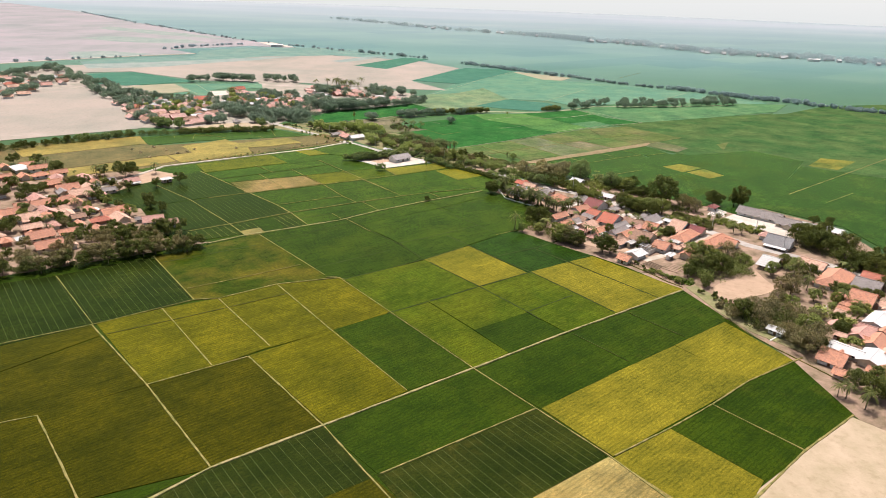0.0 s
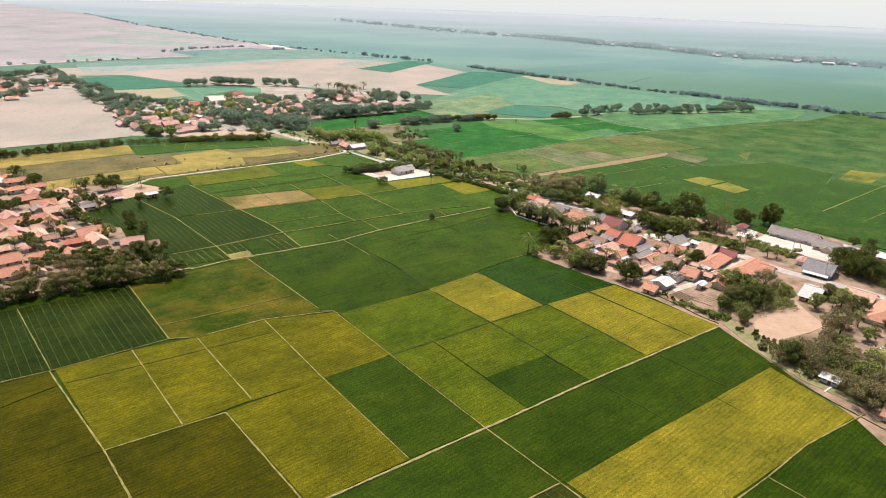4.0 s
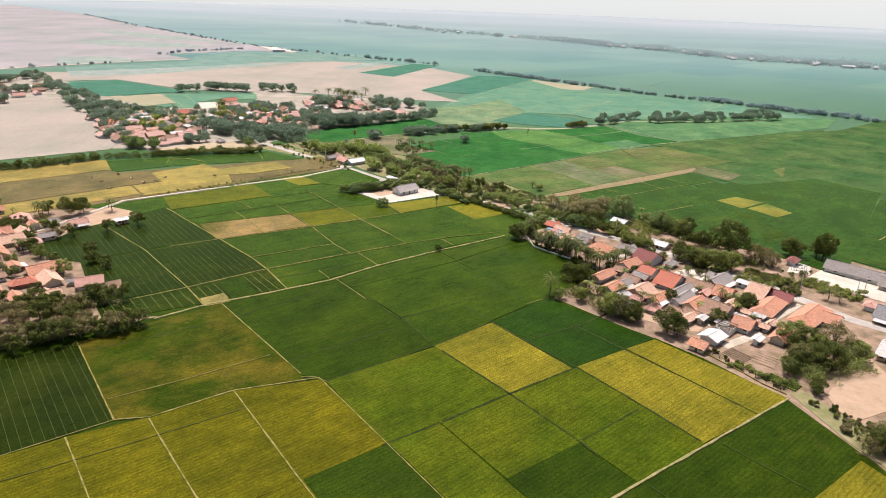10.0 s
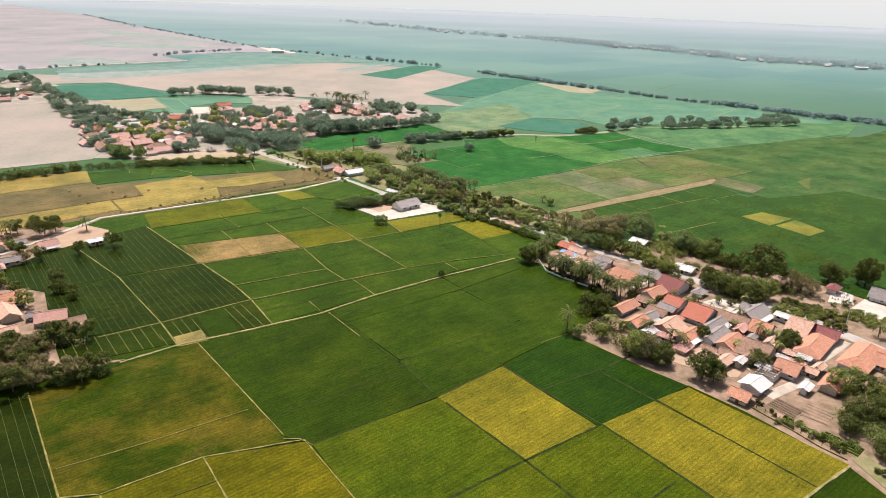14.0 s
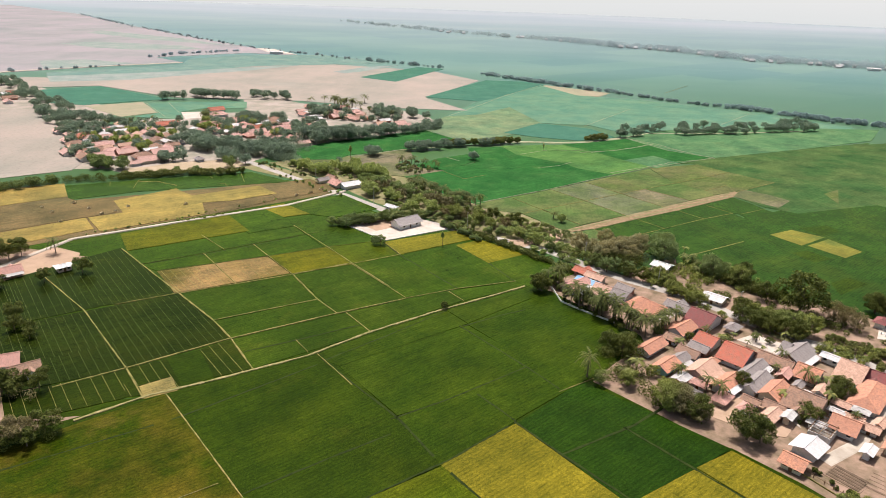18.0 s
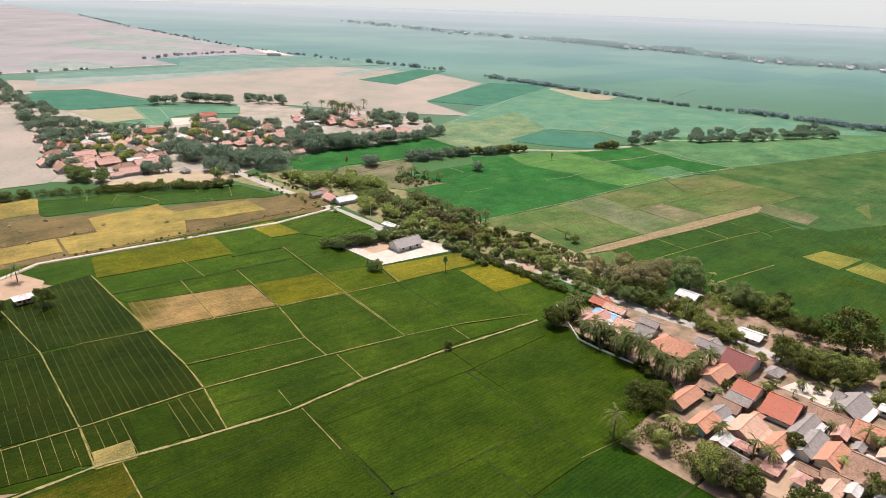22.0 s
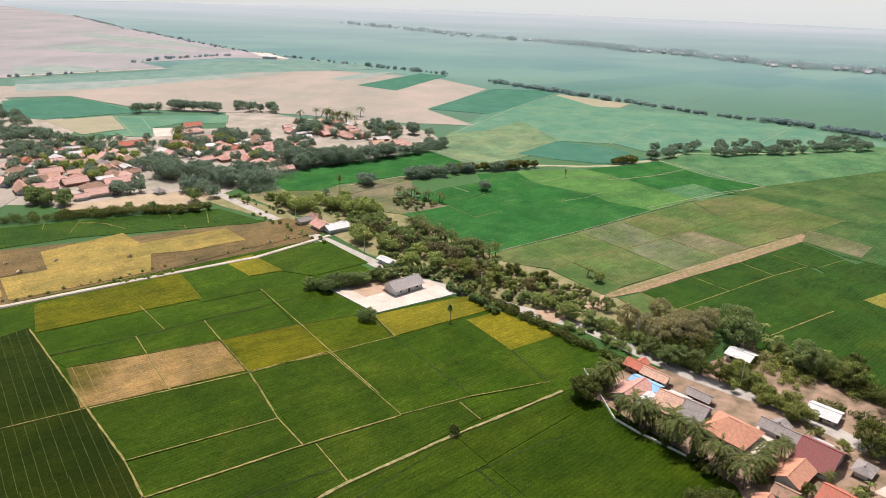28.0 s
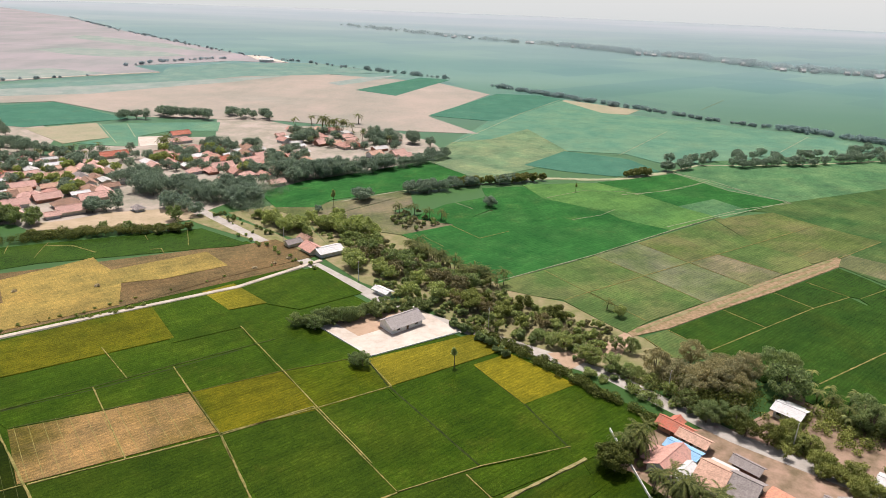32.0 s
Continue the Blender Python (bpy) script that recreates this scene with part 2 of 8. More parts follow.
CROPS = {
    "deep": (crop("rice_green", (0.036, 0.068, 0.007), (0.056, 0.086, 0.009), gain=0.84), 0.35, "dense dark green rice plot between narrow earth banks"),
    # brighter copy of the deep crop, with haze put into its colour
    "dense": (crop("rice_green_hazed", (0.036, 0.070, 0.009), (0.056, 0.088, 0.012), gain=1.06), 0.35, "dense green rice plot behind the field track, lightened for haze"),
    "mid": (crop("rice_turning", (0.036, 0.071, 0.008), (0.055, 0.088, 0.010), 0.42, 0.62, gain=0.96, thin=0.1), 0.55, "green rice plot just turning yellow in patches"),
    "mid2": (crop("rice_patchy", (0.040, 0.070, 0.004), (0.165, 0.130, 0.022), 0.45, 0.60, gain=0.84, thin=0.8), 0.5, "green rice plot with thin yellow-brown patches"),
    "lime": (crop("rice_lime", (0.064, 0.098, 0.008), (0.101, 0.120, 0.010), 0.42, 0.62, gain=1.05), 0.55, "yellowish green rice plot with speckled rows"),
    "lime2": (crop("rice_yellowing", (0.125, 0.118, 0.012), (0.070, 0.088, 0.008), 0.5, 0.6, vary=0.0, gain=1.15), 0.55, "yellowing rice plot with a green heart"),
    "strip": (crop("rice_strip", (0.036, 0.086, 0.018), (0.052, 0.100, 0.021), gain=0.95), 0.4, "long green rice strip beside the village"),
    "olive": (crop("rice_olive", (0.080, 0.072, 0.004), (0.112, 0.096, 0.005), 0.45, 0.65, line=0.5, gain=0.68), 0.55, "olive green rice plot with fine planting rows"),
    "ripe": (crop("rice_ripe", (0.205, 0.175, 0.026), (0.170, 0.150, 0.024), 0.4, 0.65, vary=0.2, gain=1.20, thin=0.1), 0.65, "ripe golden yellow rice plot ready to cut"),
    "gold": (crop("rice_gold", (0.350, 0.254, 0.126), (0.300, 0.208, 0.108), 0.4, 0.65, vary=0.2, gain=1.28, thin=0.1), 0.6, "ripe golden orange rice plot beside the side road"),
    "ripe2": (crop("rice_ripening", (0.118, 0.108, 0.008), (0.160, 0.140, 0.011), 0.4, 0.65, line=0.42, gain=1.0), 0.6, "ripening yellow-olive rice plot"),
    "bright": (crop("rice_bright", (0.300, 0.250, 0.030), (0.17, 0.16, 0.02), 0.45, 0.6), 0.6, "bright yellow ripe rice plot"),
    "stripe": (crop("seedlings", (0.031, 0.052, 0.008), (0.048, 0.066, 0.009), gain=0.54), 0.3, "dark green seedling beds divided by pale lines"),
    "beds": (crop("seed_beds", (0.031, 0.052, 0.008), (0.048, 0.066, 0.009), gain=0.72), 0.3, "small dark green seedling beds with pale water gaps"),
    "young": (crop("rice_young", (0.024, 0.036, 0.008), (0.052, 0.060, 0.016), 0.44, 0.62, thin=0.5, gain=0.85), 0.2, "dark young rice plot with thin pale spots and seed lines"),
    "bare": (crop("failed_crop", (0.120, 0.098, 0.034), (0.335, 0.215, 0.150), 0.44, 0.60, relief=0.4, vary=0.0, thin=0.6, gain=1.1), 0.45, "dry tan plot where the crop has failed"),
    "brown": (crop("cut_straw", (0.205, 0.126, 0.108), (0.258, 0.168, 0.142), 0.4, 0.6, relief=0.5), 0.15, "harvested plot of brown stubble with straw rows"),
    "smooth": (crop("rice_smooth", (0.027, 0.072, 0.012), (0.038, 0.082, 0.013), gain=0.78, thin=0.04, vary=0.1), 0.35, "smooth young green rice plot beside the village"),
    "stubble": (crop("dry_stubble", (0.42, 0.33, 0.20), (0.30, 0.22, 0.12), 0.4, 0.6, gain=1.15), 0.7, "dry pale stubble plot after harvest"),
    "fallow": (soil("fallow_earth", (0.41, 0.31, 0.215), (0.32, 0.25, 0.16)), 0.45, "fallow plot of bare pale tan earth"),
    "path": (soil("dirt_path", (0.32, 0.21, 0.135), (0.16, 0.125, 0.058), 0.6), 0.2, "broad dirt track of pale brown earth"),
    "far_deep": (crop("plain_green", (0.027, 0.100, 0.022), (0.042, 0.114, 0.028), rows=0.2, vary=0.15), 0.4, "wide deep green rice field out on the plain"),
    # lighter variant of the deep rice for mid-plain plots; imitates haze in its colour
    "hazed": (crop("rice_mid_hazed", (0.042, 0.086, 0.009), (0.066, 0.102, 0.013), gain=1.05), 0.45, "green rice plot in the middle of the plain, lightened for haze"),
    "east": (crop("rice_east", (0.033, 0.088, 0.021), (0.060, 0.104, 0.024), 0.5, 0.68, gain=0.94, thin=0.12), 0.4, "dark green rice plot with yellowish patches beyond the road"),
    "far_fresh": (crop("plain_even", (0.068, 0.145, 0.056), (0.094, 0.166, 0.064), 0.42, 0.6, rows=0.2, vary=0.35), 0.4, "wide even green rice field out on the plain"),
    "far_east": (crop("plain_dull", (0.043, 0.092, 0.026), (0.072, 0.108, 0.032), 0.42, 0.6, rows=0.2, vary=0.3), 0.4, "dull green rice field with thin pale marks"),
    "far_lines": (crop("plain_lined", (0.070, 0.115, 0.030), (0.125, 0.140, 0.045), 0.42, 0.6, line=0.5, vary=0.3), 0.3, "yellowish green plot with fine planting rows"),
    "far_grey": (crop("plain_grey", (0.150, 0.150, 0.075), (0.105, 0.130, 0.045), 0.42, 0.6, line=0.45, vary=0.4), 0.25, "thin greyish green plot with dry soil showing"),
    # outermost rice: haze painted into paler, bluer base colours
    "outer_haze_deep": (crop("plain_blue_haze", (0.054, 0.134, 0.084), (0.066, 0.146, 0.092), rows=0.2, vary=0.15), 0.4, "wide green rice field far out, tinted blue for haze"),
    "outer_haze_soft": (crop("plain_soft_haze", (0.085, 0.172, 0.108), (0.115, 0.195, 0.114), 0.42, 0.6, rows=0.2, vary=0.3), 0.4, "wide green rice field far out, softened for haze"),
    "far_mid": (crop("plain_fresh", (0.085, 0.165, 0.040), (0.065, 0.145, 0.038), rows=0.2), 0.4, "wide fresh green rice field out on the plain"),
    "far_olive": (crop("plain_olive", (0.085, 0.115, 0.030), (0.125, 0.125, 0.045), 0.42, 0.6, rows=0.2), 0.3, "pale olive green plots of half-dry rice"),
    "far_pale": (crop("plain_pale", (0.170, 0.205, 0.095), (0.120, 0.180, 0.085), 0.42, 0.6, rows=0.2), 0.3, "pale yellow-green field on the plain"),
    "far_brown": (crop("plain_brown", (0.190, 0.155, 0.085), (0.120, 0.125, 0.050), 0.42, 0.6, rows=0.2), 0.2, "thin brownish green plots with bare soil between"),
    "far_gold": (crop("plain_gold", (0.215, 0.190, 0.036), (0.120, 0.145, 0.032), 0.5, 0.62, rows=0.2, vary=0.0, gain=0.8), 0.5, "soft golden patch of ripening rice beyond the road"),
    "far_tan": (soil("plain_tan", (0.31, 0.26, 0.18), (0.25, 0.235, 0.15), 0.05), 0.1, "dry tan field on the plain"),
    # outermost dry and green fields: greyed to imitate haze
    "outer_tan": (soil("outer_dry_plain", (0.315, 0.265, 0.270), (0.235, 0.228, 0.222), 0.006), 0.08, "wide dry fields far out on the plain, greyed for haze"),
    "outer_dull": (crop("outer_dull_green", (0.195, 0.235, 0.188), (0.245, 0.255, 0.210), 0.42, 0.6, rows=0.1), 0.08, "green fields far out on the plain, greyed for haze"),
    "outer_teal": (crop("outer_teal_green", (0.120, 0.190, 0.148), (0.150, 0.208, 0.160), 0.42, 0.6, rows=0.1), 0.08, "wide green field beside a far road, tinted teal for haze"),
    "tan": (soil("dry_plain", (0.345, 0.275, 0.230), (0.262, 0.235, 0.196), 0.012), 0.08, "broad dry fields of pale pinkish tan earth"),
}
BEDGAP = soil("bed_gap_earth", (0.112, 0.110, 0.042), (0.046, 0.060, 0.016), 0.4)
BANK = soil("bank_earth", (0.29, 0.22, 0.085), (0.095, 0.105, 0.026), 0.55)
# bank earth beyond y 550, paled and blued as if seen through haze
FARBANK = soil("outlying_path_earth_hazed", (0.34, 0.32, 0.215), (0.24, 0.25, 0.14), 0.1)
# near-black green that paints the shade between neighbouring plots
SEAM = soil("plot_gap_shade", (0.012, 0.019, 0.004), (0.030, 0.042, 0.008), 0.5)
TRACK = soil("track_earth", (0.32, 0.25, 0.125), (0.14, 0.14, 0.045), 0.7)
YARD = soil("yard_earth", (0.33, 0.218, 0.160), (0.15, 0.112, 0.068), 0.16)
# yard earth of the far villages, haze mixed into its colour
FARYARD = soil("far_yard_earth_hazed", (0.38, 0.31, 0.265), (0.23, 0.21, 0.16), 0.06)
VERGE = soil("dry_grass", (0.145, 0.152, 0.058), (0.26, 0.21, 0.12), 0.16)
SAND = soil("sand", (0.42, 0.285, 0.20), (0.34, 0.235, 0.16), 0.1)
CONCRETE = soil("concrete_yard", (0.56, 0.48, 0.415), (0.44, 0.365, 0.305), 0.12, 0.1)
ROAD = soil("road_surface", (0.41, 0.365, 0.325), (0.31, 0.275, 0.245), 0.15, 0.1)
WHITEROAD = soil("pale_road", (0.47, 0.40, 0.33), (0.37, 0.31, 0.25), 0.15, 0.1)
STONE = soil("white_wall", (0.70, 0.68, 0.64), (0.55, 0.52, 0.48), 0.6, 0.2)


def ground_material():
    """Rice plain: a patchwork of plots; haze is put into the colour with distance."""
    n = Nodes("rice_plain", 1.0)
    n.bsdf.inputs["Specular IOR Level"].default_value = 0.09
    n.bsdf.inputs["Roughness"].default_value = 0.45
    at = n.coords(FIELD_TURN)
    brick = n.node("ShaderNodeTexBrick", Scale=1.0)
    brick.inputs["Color1"].default_value = (0.026, 0.060, 0.010, 1)
    brick.inputs["Color2"].default_value = (0.029, 0.065, 0.011, 1)
    brick.inputs["Mortar"].default_value = (0.027, 0.060, 0.010, 1)
    brick.inputs["Mortar Size"].default_value = 0.35
    brick.inputs["Brick Width"].default_value = 62.0
    brick.inputs["Row Height"].default_value = 38.0
    n.link(at, brick.inputs["Vector"])
    patch = n.ramp(n.noise(0.006, 4.0), 0.56, 0.7)
    col = n.mix(n.math("MULTIPLY", patch, 0.4), brick.outputs["Color"], (0.060, 0.085, 0.012))
    col = n.mix(n.math("MULTIPLY", n.ramp(n.noise(0.8, 5.0), 0.35, 0.7), 0.4), col, n.mix(1.0, col, (0.6, 0.65, 0.6), "MULTIPLY"))
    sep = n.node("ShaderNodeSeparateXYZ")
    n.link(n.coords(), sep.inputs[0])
    # imitated haze: greener plots blend to blue-grey, then near white, along Y
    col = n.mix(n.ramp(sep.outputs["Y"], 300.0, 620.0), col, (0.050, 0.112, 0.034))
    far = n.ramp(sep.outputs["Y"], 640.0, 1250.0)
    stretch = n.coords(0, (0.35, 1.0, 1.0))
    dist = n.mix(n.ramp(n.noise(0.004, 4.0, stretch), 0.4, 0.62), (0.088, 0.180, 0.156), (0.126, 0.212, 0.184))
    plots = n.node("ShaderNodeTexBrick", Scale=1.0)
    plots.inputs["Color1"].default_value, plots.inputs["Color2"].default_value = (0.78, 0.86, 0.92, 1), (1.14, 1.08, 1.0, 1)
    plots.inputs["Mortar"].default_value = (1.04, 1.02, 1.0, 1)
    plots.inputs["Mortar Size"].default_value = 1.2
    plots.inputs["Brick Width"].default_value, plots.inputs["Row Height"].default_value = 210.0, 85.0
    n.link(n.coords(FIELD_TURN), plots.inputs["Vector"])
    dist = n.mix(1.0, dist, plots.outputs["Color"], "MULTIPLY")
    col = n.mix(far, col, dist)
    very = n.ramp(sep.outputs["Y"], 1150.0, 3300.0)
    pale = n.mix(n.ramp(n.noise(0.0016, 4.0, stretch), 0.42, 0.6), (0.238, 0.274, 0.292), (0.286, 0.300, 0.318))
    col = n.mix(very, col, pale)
    n.colour(col)
    return n.mat


def leaf(name, dark, light, thin_share=0.28, tint=(0.9, 1.0, 0.4)):
    n = Nodes(name, 0.6)
    col = n.mix(n.per_piece(), dark, light)
    col = n.mix(n.math("MULTIPLY", n.per_object(), 0.55), col, n.mix(1.0, col, (1.25, 1.08, 0.85), "MULTIPLY"))
    n.colour(col)
    thin = n.node("ShaderNodeBsdfTranslucent")
    n.link(n.mix(1.0, col, tint, "MULTIPLY"), thin.inputs["Color"])
    both = n.node("ShaderNodeMixShader", Fac=thin_share)
    n.link(n.bsdf.outputs[0], both.inputs[1])
    n.link(thin.outputs[0], both.inputs[2])
    n.link(both.outputs[0], n.tree.nodes["Material Output"].inputs[0])
    return n.mat


LEAF = {
    "broad": leaf("leaf_dark", (0.034, 0.048, 0.012), (0.162, 0.182, 0.047)),
    "light": leaf("leaf_light", (0.095, 0.122, 0.034), (0.335, 0.365, 0.115)),
    "dry": leaf("leaf_dry", (0.095, 0.086, 0.046), (0.300, 0.255, 0.135)),
    "palm": leaf("leaf_palm", (0.030, 0.044, 0.012), (0.170, 0.185, 0.058)),
    "banana": leaf("leaf_banana", (0.085, 0.105, 0.034), (0.250, 0.260, 0.092)),
    # far, canal and outer leaves: pale bluish colours painted to imitate haze
    "far": leaf("leaf_far_hazed", (0.120, 0.172, 0.145), (0.300, 0.370, 0.288), 0.48, (0.9, 1.0, 0.8)),
    # belt leaves: lightened copies of broad, light and dry, haze in the colour
    "belt": leaf("leaf_roadside_hazed", (0.094, 0.134, 0.060), (0.325, 0.390, 0.176), 0.5, (0.9, 1.0, 0.55)),
    "belt_light": leaf("leaf_roadside_light_hazed", (0.158, 0.208, 0.082), (0.460, 0.520, 0.230), 0.5, (0.9, 1.0, 0.55)),
    "belt_dry": leaf("leaf_roadside_dry_hazed", (0.185, 0.186, 0.106), (0.430, 0.410, 0.245), 0.5, (1.0, 0.95, 0.7)),
    "canal": leaf("leaf_canal_hazed", (0.270, 0.345, 0.340), (0.340, 0.420, 0.405), 0.6, (0.95, 1.0, 1.0)),
    "outer": leaf("leaf_outer_hazed", (0.360, 0.420, 0.440), (0.430, 0.490, 0.505), 0.5, (0.95, 1.0, 1.05)),
}


def bark_material():
    n = Nodes("bark", 0.95)
    n.colour(n.mix(n.noise(3.0, 4.0, n.coords(0, (1, 1, 0.2))), (0.10, 0.075, 0.05), (0.20, 0.16, 0.12)))
    n.bump(n.noise(6.0, 3.0, n.coords(0, (1, 1, 0.15))), 0.6, 0.05)
    return n.mat


BARK = bark_material()


def tile_material(name, base, old, metal=False):
    """Roof tiles or sheets, weathered by lichen and rain streaks."""
    n = Nodes(name, 0.85 if not metal else 0.55)
    col = n.mix(n.per_object(), base, n_mix(base, old, 0.6))
    col = n.mix(n.ramp(n.noise(1.1, 6.0, rough=0.8), 0.44, 0.56), col, old)
    col = n.mix(n.math("MULTIPLY", n.ramp(n.noise(3.0, 5.0, rough=0.75), 0.5, 0.64), 0.3 if metal else 0.7), col, n.mix(1.0, col, (0.5, 0.46, 0.45), "MULTIPLY"))
    n.colour(col)
    n.bump(n.noise(9.0, 2.0), 0.5, 0.05)
    return n.mat


def n_mix(a, b, k):
    return tuple(x + (y - x) * k for x, y in zip(a, b))


ROOF = {
    "orange": tile_material("tile_orange", (0.62, 0.285, 0.175), (0.42, 0.215, 0.15)),
    "pale": tile_material("tile_pale", (0.68, 0.43, 0.32), (0.48, 0.30, 0.22)),
    "red": tile_material("tile_red", (0.54, 0.155, 0.10), (0.40, 0.17, 0.12)),
    "maroon": tile_material("tile_maroon", (0.28, 0.090, 0.085), (0.22, 0.10, 0.09)),
    "brown": tile_material("tile_brown", (0.40, 0.235, 0.16), (0.27, 0.175, 0.13)),
    "pink": tile_material("tile_pink", (0.62, 0.33, 0.265), (0.44, 0.255, 0.21)),
    # tiles of the far villages: haze put into a paler, pinker colour
    "rose": tile_material("tile_rose_hazed", (0.66, 0.39, 0.33), (0.50, 0.32, 0.27)),
    "grey": tile_material("tile_grey", (0.34, 0.295, 0.275), (0.25, 0.215, 0.20)),
    "ash": tile_material("tile_ash", (0.44, 0.385, 0.36), (0.34, 0.30, 0.285)),
    "slate": tile_material("tile_slate", (0.20, 0.195, 0.20), (0.27, 0.25, 0.24)),
    "lightgrey": tile_material("sheet_grey", (0.55, 0.52, 0.49), (0.42, 0.39, 0.37), True),
    "white": tile_material("sheet_white", (0.64, 0.62, 0.61), (0.52, 0.49, 0.47), True),
    "blue": tile_material("sheet_blue", (0.20, 0.40, 0.62), (0.26, 0.42, 0.58), True),
}
ROOF_WORDS = {"orange": "orange clay tiles", "pale": "faded pale clay tiles", "red": "red clay tiles", "maroon": "dark maroon tiles",
              "brown": "weathered brown tiles", "pink": "pinkish clay tiles", "rose": "rose clay tiles paled for haze", "grey": "old grey tiles", "slate": "slate grey tiles", "ash": "ash grey tiles",
              "lightgrey": "grey cement sheets", "white": "white metal sheets", "blue": "blue metal sheets"}


def plaster(name, base):
    n = Nodes(name, 0.9)
    col = n.mix(n.ramp(n.noise(0.8, 4.0), 0.45, 0.7), base, shade(base, 0.8))
    col = n.mix(n.math("MULTIPLY", n.ramp(n.noise(4.0, 4.0, n.coords(0, (1, 1, 0.2))), 0.5, 0.8), 0.4), col, shade(base, 0.6))
    n.colour(col)
    n.bump(n.noise(8.0, 3.0), 0.2, 0.03)
    return n.mat


WALLS = [(plaster("plaster_white", (0.72, 0.70, 0.66)), "white"), (plaster("plaster_cream", (0.62, 0.54, 0.42)), "cream"),
         (plaster("plaster_teal", (0.32, 0.58, 0.56)), "pale teal"), (plaster("plaster_pink", (0.62, 0.45, 0.40)), "pale pink"),
         (plaster("bare_brick", (0.42, 0.22, 0.15)), "bare brick")]
WOOD = plaster("door_wood", (0.16, 0.09, 0.05))
GLASS = Nodes("window_glass", 0.12)
GLASS.colour((0.03, 0.035, 0.04))
GLASS = GLASS.mat


# ---- mesh helpers ----
def part(name, bm, material, parent=None, label=""):
    me = bpy.data.meshes.new(name)
    if isinstance(bm, tuple):
        me.from_pydata(*bm)
    else:
        bm.to_mesh(me)
        bm.free()
    me.materials.append(material)
    ob = new(name, me)
    if parent is not None:
        ob.parent = parent
    if label:
        tagged(ob, label)
    return ob


def box(bm, lo, hi):
    v = [bm.verts.new((x, y, z)) for x in (lo[0], hi[0]) for y in (lo[1], hi[1]) for z in (lo[2], hi[2])]
    for f in ((0, 1, 3, 2), (4, 6, 7, 5), (0, 4, 5, 1), (2, 3, 7, 6), (0, 2, 6, 4), (1, 5, 7, 3)):
        bm.faces.new([v[i] for i in f])
    return bm


def prism(pts, z0, z1):
    """A flat polygon with thickness."""
    bm = bmesh.new()
    lo = [bm.verts.new((x, y, z0)) for x, y in pts]
    hi = [bm.verts.new((x, y, z1)) for x, y in pts]
    bm.faces.new(hi)
    for i in range(len(pts)):
        j = (i + 1) % len(pts)
        bm.faces.new((lo[i], lo[j], hi[j], hi[i]))
    bmesh.ops.recalc_face_normals(bm, faces=bm.faces)
    return bm


def area2(pts):
    return sum(a[0] * b[1] - b[0] * a[1] for a, b in zip(pts, pts[1:] + pts[:1]))


def inset(pts, d):
    """The polygon drawn in by d metres, counter-clockwise."""
    pts = list(pts)
    if area2(pts) < 0:
        pts.reverse()
    out = []
    for i, b in enumerate(pts):
        a, c = Vector(pts[i - 1]), Vector(pts[(i + 1) % len(pts)])
        b = Vector(b)
        u, v = (b - a).normalized(), (c - b).normalized()
        nu, nv = Vector((-u.y, u.x)), Vector((-v.y, v.x))
        k = max(0.35, 1 + nu.dot(nv))
        out.append(tuple(b + (nu + nv) * (d / k)))
    return out


def ribbon(points, width, z0, z1, wobble=0.0):
    """A low bank or road along a line, with sloping sides."""
    rnd = random.Random(len(points) * 7 + int(points[0][0]))
    line = []
    for a, b in zip(points, points[1:]):
        a, b = Vector(a), Vector(b)
        steps = max(1, int((b - a).length / (2.6 if wobble > 0.2 and (b - a).length < 90 else 6.0)))
        line += [a.lerp(b, i / steps) for i in range(steps)]
    line.append(Vector(points[-1]))
    bm, rings = bmesh.new(), []
    for i, q in enumerate(line):
        d = (line[min(i + 1, len(line) - 1)] - line[max(i - 1, 0)]).normalized()
        s = Vector((-d.y, d.x))
        w = width * 0.5 * (1 + rnd.uniform(-wobble, wobble))
        q = q + s * rnd.uniform(-wobble, wobble) * width * 0.4
        rings.append([bm.verts.new((*(q + s * k), z)) for k, z in ((w * 1.25, z0), (w, z1), (-w, z1), (-w * 1.25, z0))])
    for r, t in zip(rings, rings[1:]):
        for i in range(3):
            bm.faces.new((r[i], t[i], t[i + 1], r[i + 1]))
    bmesh.ops.recalc_face_normals(bm, faces=bm.faces)
    return bm


def leaf_cards(rnd, lobes, count, size, squash=0.8, long=1.0):
    """Many small leaf sprays on the outside of a set of lobes (centre, radius)."""
    r = np.random.RandomState(rnd.randrange(1 << 30))
    centre, radius = np.array([c for c, _ in lobes], float), np.array([q for _, q in lobes], float)
    pick = r.choice(len(lobes), count, p=radius ** 2 / (radius ** 2).sum())

    def unit(v):
        return v / np.maximum(np.linalg.norm(v, axis=1, keepdims=True), 1e-6)

    d = unit(r.normal(0, 1, (count, 3)) + (0, 0, 0.25))
    q = centre[pick] + d * (1, 1, squash) * (radius[pick] * r.uniform(0.55, 1.1, count))[:, None]
    nrm = unit(d * 0.8 + r.normal(0, 0.6, (count, 3)) + (0, 0, 0.3))
    a = unit(np.cross(nrm, r.normal(0, 1, (count, 3))))
    b = np.cross(nrm, a)
    s = (size * r.uniform(0.6, 1.3, count))[:, None]
    verts = np.stack([q - a * s * long, q - b * s * 0.6 + nrm * s * 0.15, q + a * s * long, q + b * s * 0.6 + nrm * s * 0.15], 1).reshape(-1, 3)
    return verts.tolist(), [], np.arange(count * 4).reshape(-1, 4).tolist()


